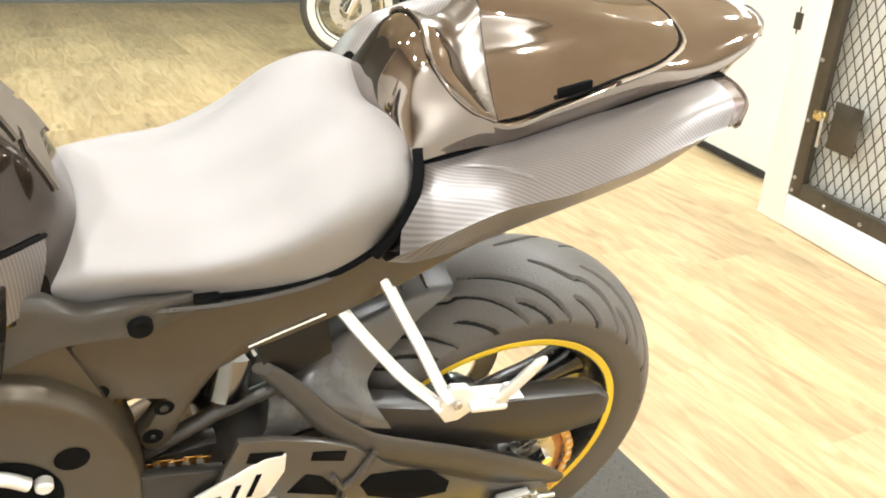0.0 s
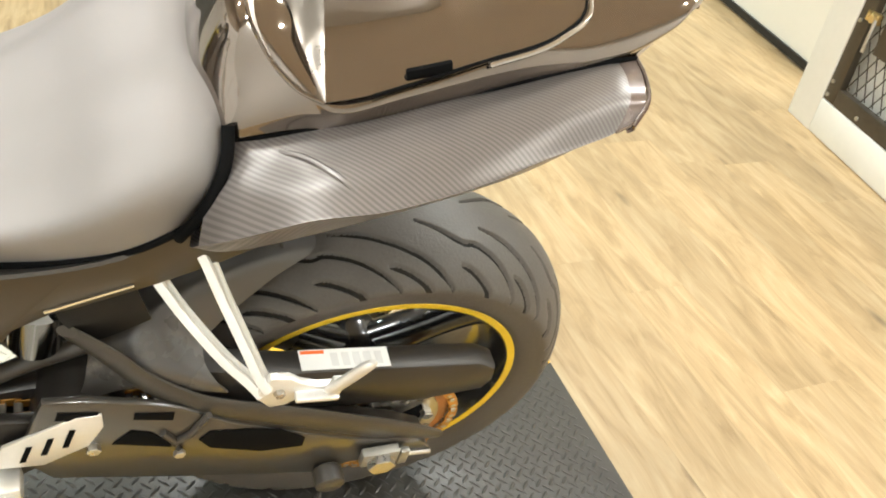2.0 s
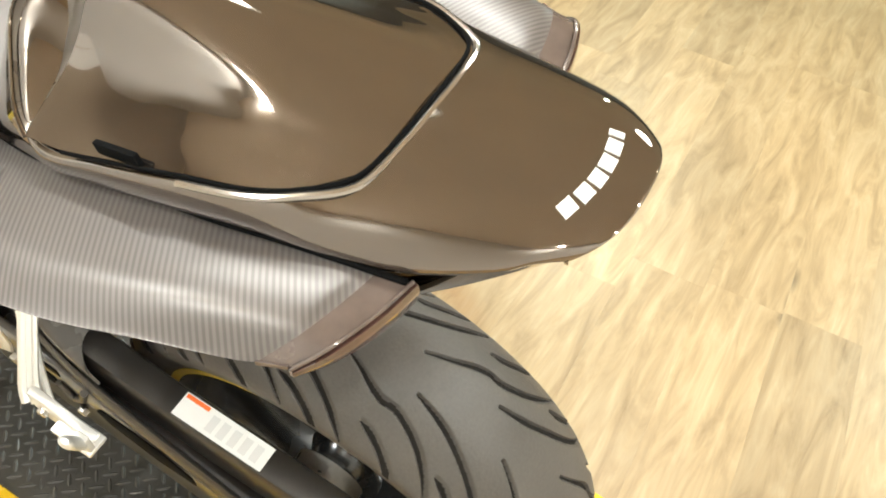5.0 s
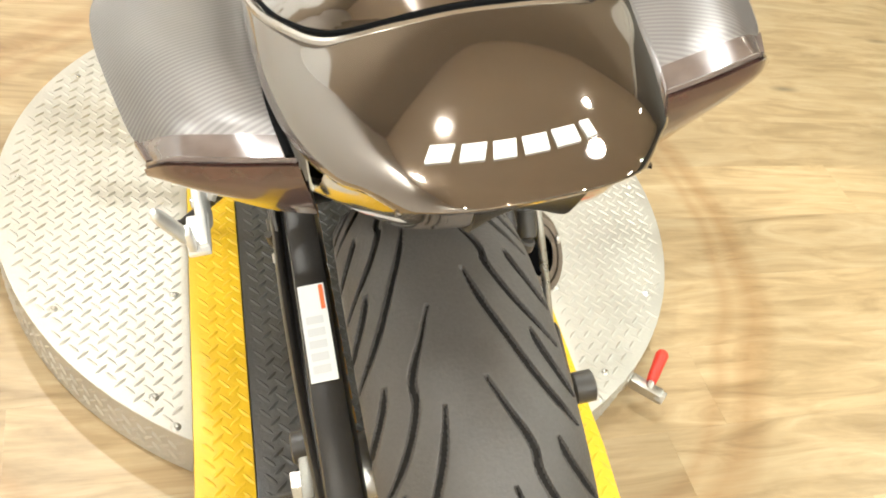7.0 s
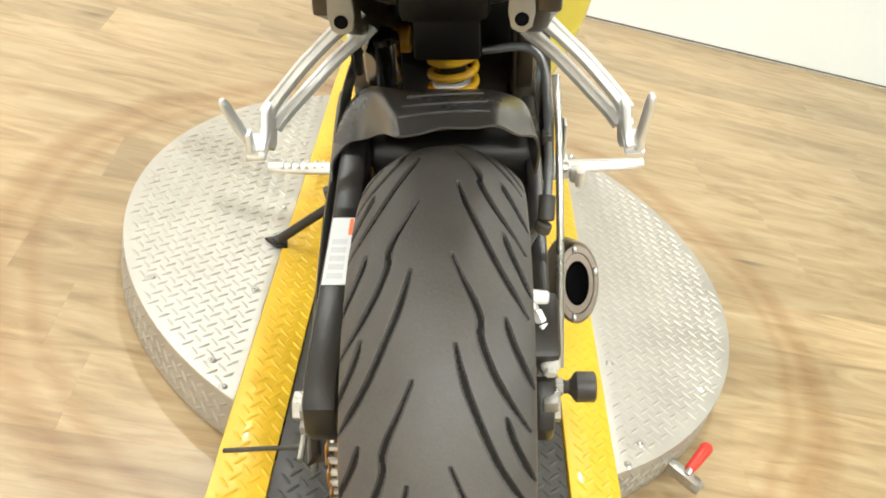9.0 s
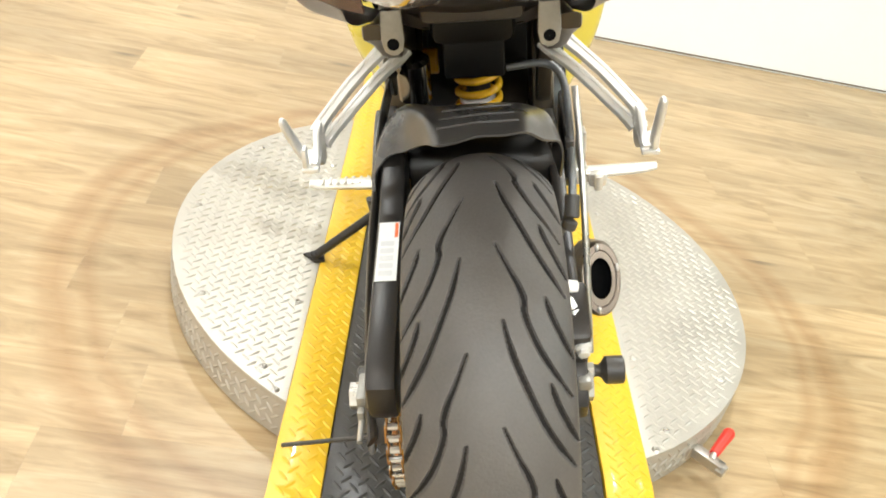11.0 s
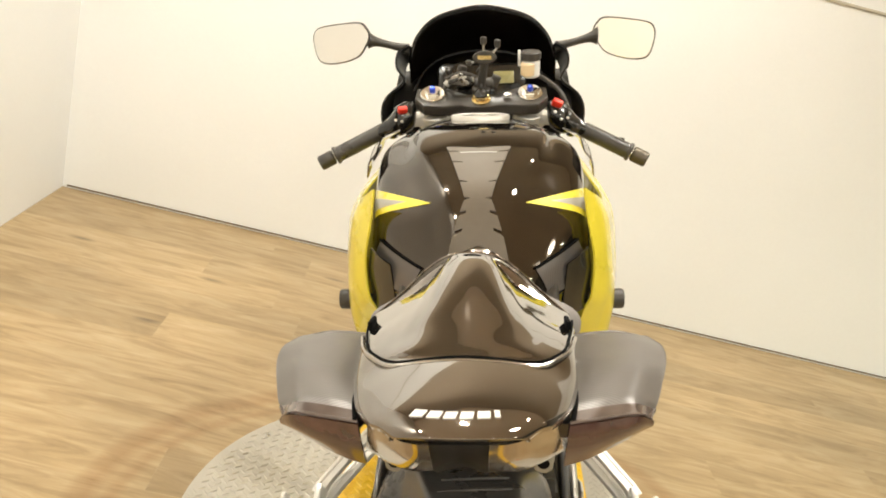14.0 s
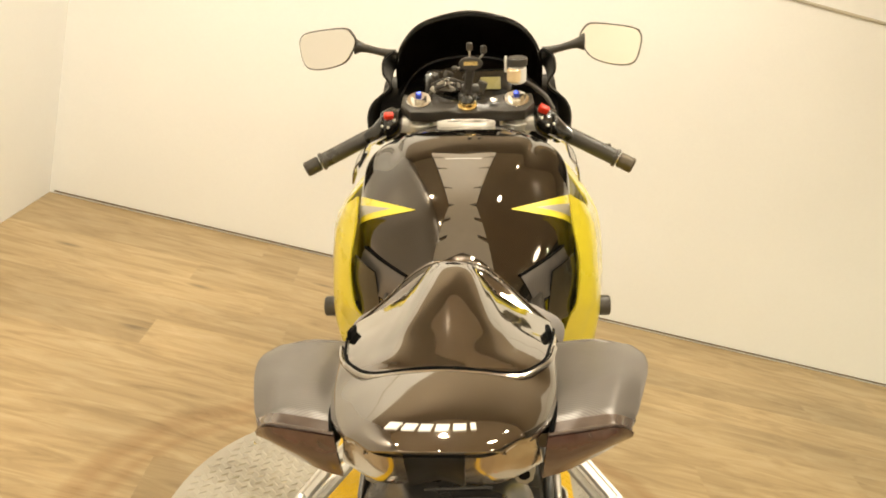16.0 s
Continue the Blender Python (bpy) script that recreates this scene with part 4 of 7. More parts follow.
label_ob = b_part("warning_label", plate([(0.121, 0.0), (0.009, 0.0), (0.009, 0.0275), (0.121, 0.0275)], 0, 0.0006, 0, axis="z"), WHITE_LABEL, label="white printed warning label")
label_ob.matrix_local = Matrix.Translation((-0.1365, 0, 0.494)) @ Matrix.Rotation(radians(8.2), 4, "X") @ Matrix.Rotation(radians(0), 4, "Y") @ Matrix(((0, 1, 0, 0), (1, 0, 0, 0), (0, 0, 1, 0), (0, 0, 0, 1))) @ Matrix.Translation((0, 0, 0))
part("label_band", plate([(0.119, 0.0215), (0.090, 0.0215), (0.090, 0.026), (0.119, 0.026)], 0.0007, 0.0011, 0, axis="z"), label_ob, "orange heading band", ORANGE_LABEL)
for k in range(5):
    part("print_bar", plate([(0.083 - k * 0.014, 0.004), (0.074 - k * 0.014, 0.004), (0.074 - k * 0.014, 0.022), (0.083 - k * 0.014, 0.022)], 0.0007, 0.0010, 0, axis="z"), label_ob, material=GREY_PRINT)

# curved arm brace and hugger on the left, chain guard
b_part("arm_brace", tubed([[(x0 + 0.006 * math.cos(a), y + 0.010 * math.cos(a + 0.6), z + h * math.sin(a)) for a in np.linspace(0, 2 * math.pi, 10, endpoint=False)]
                           for x0, y, z, h in ((-0.122, 0.358, 0.622, 0.007), (-0.128, 0.343, 0.610, 0.010), (-0.137, 0.318, 0.584, 0.014), (-0.143, 0.297, 0.555, 0.016), (-0.148, 0.268, 0.523, 0.018), (-0.152, 0.230, 0.492, 0.019), (-0.155, 0.175, 0.464, 0.021), (-0.156, 0.105, 0.428, 0.023), (-0.156, 0.030, 0.384, 0.024), (-0.154, -0.045, 0.340, 0.020), (-0.151, -0.085, 0.315, 0.010))], 40, 14),
       GREY_PLASTIC, label="dark grey curved brace along the swingarm")
guard = b_part("chain_guard", plate([(0.400, 0.522), (0.389, 0.553), (0.354, 0.548), (0.300, 0.528), (0.253, 0.504), (0.202, 0.455), (0.101, 0.393), (0.013, 0.345), (-0.053, 0.330), (-0.082, 0.287), (-0.03, 0.278), (0.033, 0.286), (0.079, 0.270), (0.248, 0.326), (0.395, 0.381), (0.425, 0.440)], -0.160, -0.150, 0.004), surface("glossy_dark_guard_plastic", (0.040, 0.035, 0.028), 0.30, 0.0, rough_vary=0.04, coat=0.7, coat_rough=0.16, vary=0.15, bump=0.1, bump_scale=500), label="slotted dark grey chain guard")
# black sheets just proud of the guard paint in its shaded openings
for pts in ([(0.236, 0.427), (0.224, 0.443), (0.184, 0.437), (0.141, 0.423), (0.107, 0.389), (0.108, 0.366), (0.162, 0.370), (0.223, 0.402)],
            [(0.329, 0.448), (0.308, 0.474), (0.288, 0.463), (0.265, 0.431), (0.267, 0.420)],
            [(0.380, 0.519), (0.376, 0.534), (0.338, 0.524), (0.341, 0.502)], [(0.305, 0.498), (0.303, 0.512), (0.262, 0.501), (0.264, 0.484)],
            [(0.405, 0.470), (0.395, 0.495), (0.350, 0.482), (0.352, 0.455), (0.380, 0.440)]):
    part("opening", plate(pts, -0.1618, -0.1602, 0.001), guard, "black sheet for a shaded opening", SOOT_AND_SHADE)
part("bracket", join(rod([(-0.163, 0.258, 0.413), (-0.163, 0.262, 0.435), (-0.163, 0.276, 0.462)], 0.0045, 8), rod([(-0.163, 0.262, 0.435), (-0.163, 0.244, 0.451), (-0.163, 0.226, 0.488)], 0.0045, 8)), guard, "forked guard bracket", GREY_PLASTIC)
part("bolt", hexagon((-0.163, 0.258, 0.410), (-0.170, 0.258, 0.410), 0.007), guard, material=STEEL)

# rear mudguard (hugger) over the tyre's front
HUG = [
    [(-.152, .205, .512), (-.150, .216, .532), (-.130, .229, .553), (-.104, .219, .565), (-.074, .155, .606), (-.054, .105, .629), (-.028, .100, .635), (0, .100, .642), (.034, .100, .642), (.060, .108, .640), (.084, .128, .618), (.106, .155, .600), (.114, .180, .565), (.113, .205, .520)],
    [(-.148, .252, .525), (-.146, .260, .555), (-.127, .268, .580), (-.103, .258, .600), (-.078, .212, .626), (-.056, .165, .634), (-.028, .162, .637), (0, .162, .639), (.030, .162, .639), (.058, .165, .638), (.080, .178, .620), (.102, .198, .602), (.110, .215, .570), (.109, .235, .528)],
    [(-.140, .300, .530), (-.138, .305, .562), (-.124, .305, .584), (-.100, .295, .602), (-.078, .268, .612), (-.054, .248, .616), (-.028, .247, .617), (0, .247, .618), (.028, .247, .617), (.054, .248, .615), (.076, .255, .606), (.098, .265, .590), (.106, .278, .560), (.106, .288, .525)],
    [(-.132, .360, .500), (-.128, .350, .530), (-.116, .345, .550), (-.092, .340, .565), (-.070, .338, .574), (-.050, .337, .576), (-.026, .336, .577), (0, .336, .577), (.026, .336, .577), (.048, .337, .575), (.070, .338, .570), (.092, .342, .556), (.102, .350, .532), (.102, .360, .505)],
]
b_part("rear_mudguard", thick(sheet(HUG, 30, 70), 0.003), HUGGER, label="black moulded rear mudguard hugging the tyre")
# rods of darker plastic stand in for the shade of three grooves
for k in range(3):
    b_part("slot_shade_rod", rod([(-.052 + .003 * k, .138 + .030 * k, .6355 - .002 * k), (0, .136 + .030 * k, .6425 - .0035 * k), (.052 - .003 * k, .138 + .030 * k, .6420 - .003 * k)], .0020, 6, 14), BLACK_PLASTIC)

b_part("mudguard_box", thick(sheet([[(-.118, .366, .658), (-.118, .335, .670), (-.118, .294, .685)], [(-.122, .362, .640), (-.123, .335, .645), (-.122, .285, .650)], [(-.120, .345, .598), (-.122, .325, .603), (-.120, .280, .625)]], 10, 10), 0.004), DEEP_BLACK, label="black box beside the shock")
b_part("box_edge", rod([(-.121, .374, .657), (-.121, .335, .672), (-.121, .294, .687)], 0.0028, 8), CHROME, label="bright top edge of the box")

b_part("linkage_bar", rod([(-.100, .335, .565), (-.100, .400, .540), (-.100, .480, .495)], 0.010, 12), GREY_PLASTIC, label="dark grey shock linkage bar")

# axle ends, adjusters, paddock spools
for s in (-1, 1):
    ax = s * 0.170 if s < 0 else 0.118
    block = join(box((0.014, 0.052, 0.034), (ax, 0.0, 0.316), 0.003), box((0.010, 0.014, 0.038), (ax, -0.036, 0.304), 0.003)) if s < 0 else box((0.018, 0.018, 0.016), (0.1215, -0.024, 0.345), 0.003)
    blk = b_part("chain_adjuster", block, CAST, label="grimy silver chain adjuster block")
    part("axle_nut", hexagon((ax + s * 0.006, 0.0, 0.314), (ax + s * 0.018, 0.0, 0.314), 0.019), blk, material=STEEL)
    if s < 0:
        part("adjuster_bolt", rod([(ax, -0.030, 0.310), (ax, -0.075, 0.303)], 0.004, 8), blk, material=STEEL)
    sp_ = b_part("paddock_spool", turned([(s * 0.137, 0.006), (s * 0.137, 0.010), (s * 0.152, 0.0085), (s * 0.156, 0.011), (s * 0.160, 0.017), (s * 0.163, 0.020), (s * 0.186, 0.020), (s * 0.188, 0.017), (s * 0.188, 0.0001)], (0, 0.066, 0.283), "x", 24),
                 BLACK_PLASTIC, label="black paddock stand spool")
b_part("spool_bolt", hexagon((0.136, 0.066, 0.283), (0.146, 0.066, 0.283), 0.012), STEEL)

# right side: caliper, hoses, tie rod
cal = b_part("rear_caliper", join(box((0.05, 0.085, 0.05), (0.108, 0.035, 0.405), 0.010, (28, 0, 0)), box((0.034, 0.05, 0.034), (0.112, 0.02, 0.365), 0.008, (20, 0, 0))), ARM, label="black rear brake caliper")
part("banjo", join(disc_rod((0.121, 0.008, 0.391), (0.121, -0.010, 0.384), 0.0115, 16, 0.003), hexagon((0.121, -0.010, 0.384), (0.121, -0.016, 0.382), 0.008)), cal, "silver banjo bolt", SILVER)
part("slide_pin", disc_rod((0.092, 0.055, 0.440), (0.120, 0.055, 0.436), 0.011, 18, 0.002), cal, "silver caliper slide pin", SILVER)
part("caliper_hose", rod([(0.088, 0.050, 0.455), (0.098, 0.042, 0.446), (0.109, 0.030, 0.430), (0.116, 0.018, 0.410), (0.121, 0.004, 0.392)], 0.0046, 10, 24), cal, "braided steel hose", STEEL)
for a, b, q in (((0.105, 0.034, 0.436), (0.111, 0.027, 0.425), 0.0072), ((0.111, 0.026, 0.423), (0.1165, 0.017, 0.409), 0.0088), ((0.1175, 0.014, 0.405), (0.1205, 0.006, 0.395), 0.0066)):
    part("hose_fitting", hexagon(a, b, q), cal, "silver hose fitting", SILVER)
b_part("brake_hose", rod([(0.045, 0.33, 0.635), (0.10, 0.325, 0.640), (0.123, 0.300, 0.625), (0.127, 0.25, 0.585), (0.126, 0.20, 0.545), (0.1235, 0.165, 0.508), (0.1160, 0.164, 0.474), (0.1030, 0.160, 0.448), (0.0900, 0.150, 0.432)], 0.0058, 10, 40), surface("grey_braided_hose", (0.20, 0.20, 0.20), 0.35, 0.6, bump=0.4, bump_scale=500), label="grey braided brake hose")
for p, q in (((0.124, 0.168, 0.512), (0.122, 0.150, 0.485)), ((0.121, 0.149, 0.483), (0.116, 0.147, 0.470))):
    b_part("hose_clip", disc_rod(p, q, 0.0105, 14), BLACK_PLASTIC)
b_part("arm_rail", rod([(0.136, 0.265, 0.628), (0.140, 0.22, 0.560), (0.142, 0.15, 0.440), (0.143, 0.085, 0.300)], 0.005, 10, 20), STEEL, label="bright steel rod along the arm")
b_part("hose_bracket", box((0.012, 0.02, 0.014), (0.125, 0.222, 0.563), 0.002), BLACK_PLASTIC)

# exhaust stub on the right
ex = b_part("exhaust_silencer", join(
    turned([(0.0, 0.026), (0.0, 0.0445), (0.006, 0.0475), (0.02, 0.0485), (0.10, 0.050), (0.20, 0.050), (0.21, 0.042)], axis="y", n=36)), TITAN, label="short dark titanium exhaust silencer")
ex.matrix_local = Matrix.Translation((0.186, 0.290, 0.279)) @ Matrix.Rotation(radians(-33), 4, "X") @ Matrix.Diagonal((0.70, 1, 1.30, 1))
part("end_cap", turned([(0.004, 0.0455), (-0.004, 0.044), (-0.004, 0.036), (0.002, 0.034), (0.05, 0.032)], axis="y", n=36), ex, "dark end cap", TITAN)
part("bore", turned([(0.03, 0.0001), (0.03, 0.0335), (0.004, 0.0345)], axis="y", n=36), ex, "sooty black bore", SOOT_AND_SHADE)
for w in (100, 20, 260):
    part("rivet", turned([(-0.009, 0.0001), (-0.008, 0.004), (-0.004, 0.0055)], (0.040 * math.cos(radians(w)), 0, 0.040 * math.sin(radians(w))), "y", 10), ex, material=STEEL)

# shock absorber
SX, SY = 0.003, 0.425
spring = [(SX + 0.0325 * math.cos(w), SY + 0.0325 * math.sin(w), 0.505 + 0.0225 * w / (2 * math.pi)) for w in np.linspace(0, 2 * math.pi * 6, 160)]
shock = b_part("shock_absorber", join(disc_rod((SX, SY, 0.46), (SX, SY, 0.66), 0.019, 20), disc_rod((SX, SY, 0.485), (SX, SY, 0.50), 0.040, 24)), ARM, label="rear shock absorber with yellow spring")
part("spring", rod(spring, 0.0062, 10), shock, "yellow coil spring", SPRING)
part("collar", disc_rod((SX, SY, 0.642), (SX, SY, 0.675), 0.041, 28, 0.006), shock, "black upper collar", BLACK_PLASTIC)
part("lower_sticker", disc_rod((SX, SY - 0.004, 0.520), (SX, SY - 0.004, 0.553), 0.0310, 28, 0.004), shock, "white sticker", WHITE_LABEL)
part("sticker_band", disc_rod((SX, SY - 0.004, 0.541), (SX, SY - 0.004, 0.550), 0.0313, 28), shock, "orange sticker band", ORANGE_LABEL)
res0, res1 = Vector((-0.094, 0.392, 0.566)), Vector((-0.094, 0.380, 0.640))
b_part("shock_reservoir", disc_rod(tuple(res0), tuple(res1), 0.0260, 28, 0.006), surface("satin_chrome", (0.24, 0.24, 0.24), 0.18, 1.0, vary=0.1), label="bright shock reservoir")
b_part("battery_tray", join(box((0.11, 0.12, 0.06), (0, 0.27, 0.752), 0.015, (12, 0, 0)), box((0.15, 0.12, 0.04), (0, 0.33, 0.735), 0.012)), DEEP_BLACK, label="black under-seat tray")
b_part("shock_cover", box((0.088, 0.030, 0.080), (-0.001, 0.335, 0.664), 0.006), DEEP_BLACK, label="black box above the spring")

# ---- engine, frame
b_part("engine", join(
    tubed([[(x, 0.74 + 0.20 * math.cos(a) * k, 0.42 + 0.16 * math.sin(a) * k) for a in np.linspace(0, 2 * math.pi, 16, endpoint=False)] for x, k in ((-0.165, 0.7), (-0.15, 0.95), (-0.05, 1.0), (0.10, 1.0), (0.16, 0.8))], 20, 32),
    box((0.32, 0.20, 0.26), (0, 0.92, 0.58), 0.03, (-25, 0, 0))), ARM, label="black cast engine")
cover = b_part("engine_cover", tubed([[(x, 0.620 + (0.140 * k) * math.cos(a), 0.500 + (0.182 * k) * math.sin(a)) for a in np.linspace(0, 2 * math.pi, 16, endpoint=False)] for x, k in ((-0.085, 1.0), (-0.130, 1.0), (-0.147, 0.965), (-0.154, 0.90), (-0.155, 0.60))], 18, 48), FRAME, label="dark grey sprocket cover")
# flat black discs colour in the cover's shaded holes
part("hole", turned([(-0.1555, 0.0001), (-0.1555, 0.0165)], (0, 0.550, 0.578), "x", 24), cover, "black disc for a shaded round hole", SOOT_AND_SHADE)
part("opening", turned([(-0.1558, 0.0001), (-0.1558, 0.062)], (0, 0.622, 0.532), "x", 36), cover, "black disc for the shaded clutch opening", SOOT_AND_SHADE)
part("clutch_rod", join(rod([(-0.160, 0.640, 0.585), (-0.165, 0.610, 0.580), (-0.166, 0.590, 0.566)], 0.007, 10, 12), disc_rod((-0.157, 0.577, 0.558), (-0.170, 0.577, 0.558), 0.0085)), cover, "silver clutch release rod", SILVER)
b_pair("main_frame", (join(
    plate([(0.56, 0.745), (0.64, 0.83), (0.90, 0.93), (1.04, 0.95), (1.04, 0.82), (0.85, 0.76), (0.70, 0.68), (0.62, 0.62), (0.55, 0.46), (0.52, 0.36), (0.46, 0.37), (0.475, 0.48), (0.49, 0.54), (0.515, 0.63)], 0.090, 0.128, 0.010))), FRAME, label="grey twin-spar aluminium frame")
b_pair("subframe", plate([(0.545, 0.618), (0.560, 0.680), (0.503, 0.712), (0.46, 0.722), (0.427, 0.728), (0.40, 0.730), (0.33, 0.736), (0.25, 0.756), (0.14, 0.778), (0.06, 0.802), (0.06, 0.784), (0.14, 0.748), (0.22, 0.704), (0.273, 0.681), (0.291, 0.674), (0.345, 0.653), (0.369, 0.648), (0.404, 0.627), (0.426, 0.590), (0.438, 0.566), (0.450, 0.533), (0.465, 0.519), (0.480, 0.526), (0.485, 0.548), (0.473, 0.563), (0.458, 0.598), (0.504, 0.610), (0.510, 0.597), (0.524, 0.601)], 0.096, 0.1205, 0.005), FRAME, label="grey cast rear subframe")
# each mount hole is a black disc in place of its shade
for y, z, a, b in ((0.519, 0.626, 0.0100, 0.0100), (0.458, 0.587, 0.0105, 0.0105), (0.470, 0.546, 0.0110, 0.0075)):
    b_pair("mount_hole", turned([(0.1212, 0.0001), (0.1212, a)], (0, y, z), "x", 20), SOOT_AND_SHADE)
    b_pair("mount_bolt", hexagon((0.1205, y, z), (0.1230, y, z), b * 0.45), ARM)
b_part("shock_top_mount", disc_rod((-0.085, 0.482, 0.592), (-0.06, 0.482, 0.592), 0.021, 24), SPRING, label="yellow shock top mount")
sides = b_pair("frame_cover", thick(sheet([[(0.118, 0.66, 0.770), (0.117, 0.60, 0.766), (0.114, 0.562, 0.760), (0.110, 0.530, 0.736), (0.110, 0.480, 0.736), (0.110, 0.455, 0.735), (0.112, 0.430, 0.735)],
                                           [(0.140, 0.66, 0.772), (0.137, 0.60, 0.768), (0.133, 0.562, 0.763), (0.131, 0.530, 0.741), (0.131, 0.480, 0.743), (0.127, 0.455, 0.741), (0.122, 0.430, 0.739)],
                                           [(0.142, 0.66, 0.730), (0.139, 0.60, 0.728), (0.137, 0.562, 0.728), (0.135, 0.530, 0.723), (0.133, 0.480, 0.722), (0.129, 0.455, 0.724), (0.123, 0.430, 0.726)],
                                           [(0.138, 0.66, 0.680), (0.136, 0.60, 0.690), (0.134, 0.562, 0.704), (0.132, 0.525, 0.706), (0.129, 0.480, 0.703), (0.126, 0.453, 0.708), (0.121, 0.430, 0.716)]], 12, 30), 0.006), GREY_PLASTIC, label="grey plastic frame cover under the seat")
b_pair("grommet", turned([(0.128, 0.0115), (0.139, 0.0115), (0.141, 0.0095), (0.140, 0.006), (0.138, 0.0001)], (0, 0.480, 0.7195), "x", 20), SOOT_AND_SHADE, sides, "black rubber plug")
b_pair("rail_cover_clip", box((0.012, 0.026, 0.014), (0.121, 0.417, 0.727), 0.003), SOOT_AND_SHADE)
b_pair("spar_cover", plate([(0.70, 0.74), (0.60, 0.70), (0.56, 0.700), (0.545, 0.618), (0.58, 0.60), (0.70, 0.66)], 0.096, 0.121, 0.010), FRAME, label="grey spar above the engine cover")

# rider foot pegs, heel plates
for s in (-1, 1):
    rs = b_part("rearset_plate", join(plate([(0.50, 0.52), (0.40, 0.50), (0.36, 0.43), (0.44, 0.37), (0.52, 0.40)], s * 0.135, s * 0.150, 0.004)), ARM, label="black rider footrest plate")
    hp = part("heel_guard", join(plate([(0.448, 0.432), (0.435, 0.478), (0.36, 0.520), (0.335, 0.520), (0.335, 0.492), (0.352, 0.455), (0.40, 0.425)], s * 0.158, s * 0.163, 0.002)), rs, "silver slotted heel guard", SILVER)
    # slots are thin black plates, their shade put into colour
    for k in range(3):
        part("slot", plate([(0.368 + 0.022 * k, 0.498 - 0.012 * k), (0.362 + 0.022 * k, 0.498 - 0.012 * k), (0.372 + 0.022 * k, 0.462 - 0.010 * k), (0.378 + 0.022 * k, 0.462 - 0.010 * k)], s * 0.1632, s * 0.1642, 0), hp, material=SOOT_AND_SHADE)
    part("heel_bolt", hexagon((s * 0.158, 0.348, 0.447), (s * 0.168, 0.348, 0.447), 0.008), rs, material=STEEL)
    peg = part("rider_peg", join(tubed([[(s * x, 0.445 + dy + r * math.cos(a), 0.392 + 0.7 * r * math.sin(a)) for a in np.linspace(0, 2 * math.pi, 10, endpoint=False)] for x, r, dy in ((0.165, 0.012, 0), (0.19, 0.014, 0), (0.27, 0.012, 0.005), (0.298, 0.009, 0.010))], 14, 12),
                                 *([box((0.005, 0.022, 0.005), (s * (0.195 + 0.013 * k), 0.447, 0.399), 0.001) for k in range(7)] if s < 0 else [box((0.030, 0.034, 0.026), (0.196, 0.440, 0.386), 0.005), disc_rod((0.196, 0.418, 0.372), (0.196, 0.418, 0.400), 0.007)]),
                                 box((0.04, 0.04, 0.03), (s * 0.160, 0.445, 0.392), 0.006)), rs, "silver ribbed rider footpeg" if s < 0 else "silver rider footpeg", SILVER)

# side stand
stand = b_part("side_stand", rod([(-0.115, 0.66, 0.295), (-0.20, 0.655, 0.222), (-0.352, 0.640, 0.122)], 0.0095, 12, 12), ARM, label="black side stand resting on the turntable")
fo = part("stand_foot", join(plate([(-0.026, 0.004), (-0.010, 0.016), (0.018, 0.012), (0.022, -0.010), (0.002, -0.016)], 0, 0.008, 0.003, axis="z"), disc_rod((0, 0, 0.006), (0, 0, 0.016), 0.011, 14)), stand, "black pointed stand foot", ARM)
fo.matrix_local = Matrix.Translation((-0.360, 0.640, 0.1095)) @ Matrix.Rotation(radians(15.4), 4, "Y")
b_part("stand_feeler", rod([(-0.327, 0.081, 0.142), (-0.24, 0.075, 0.155), (-0.17, 0.066, 0.168), (-0.13, 0.05, 0.178)], 0.0035, 8, 14), BLACK_PLASTIC, label="thin black rod below the chain")


# ---- passenger footrest hangers
def arm_bar(points, half, deep):
    """A flat cast bar along points, with a shallow groove down its face."""
    p = spline(points, 18)
    tangent = np.gradient(p, axis=0)
    shape = [(-1, -.5), (-.92, .55), (-.75, .9), (-.38, .9), (-.25, .35), (.25, .35), (.38, .9), (.75, .9), (.92, .55), (1, -.5), (.5, -1), (-.5, -1)]
    rows = []
    for k, (q, t) in enumerate(zip(p, tangent)):
        t = Vector(t).normalized()
        face = Vector((0.15, -0.75, 0.62))
        face = (face - t * face.dot(t)).normalized()
        side = t.cross(face)
        w = half * (1.35 - 1.5 * min(1, k / 5) * 0.23 + 0.25 * max(0, k - 13) / 4)
        rows.append([tuple(Vector(q) + side * (w * a) + face * (deep * b)) for a, b in shape])
    v, n, m = [r for row in rows for r in row], len(rows), len(shape)
    f = [(i * m + j, i * m + (j + 1) % m, (i + 1) * m + (j + 1) % m, (i + 1) * m + j) for i in range(n - 1) for j in range(m)]
    return v, f + [tuple(reversed(range(m))), tuple(range((n - 1) * m, n * m))]


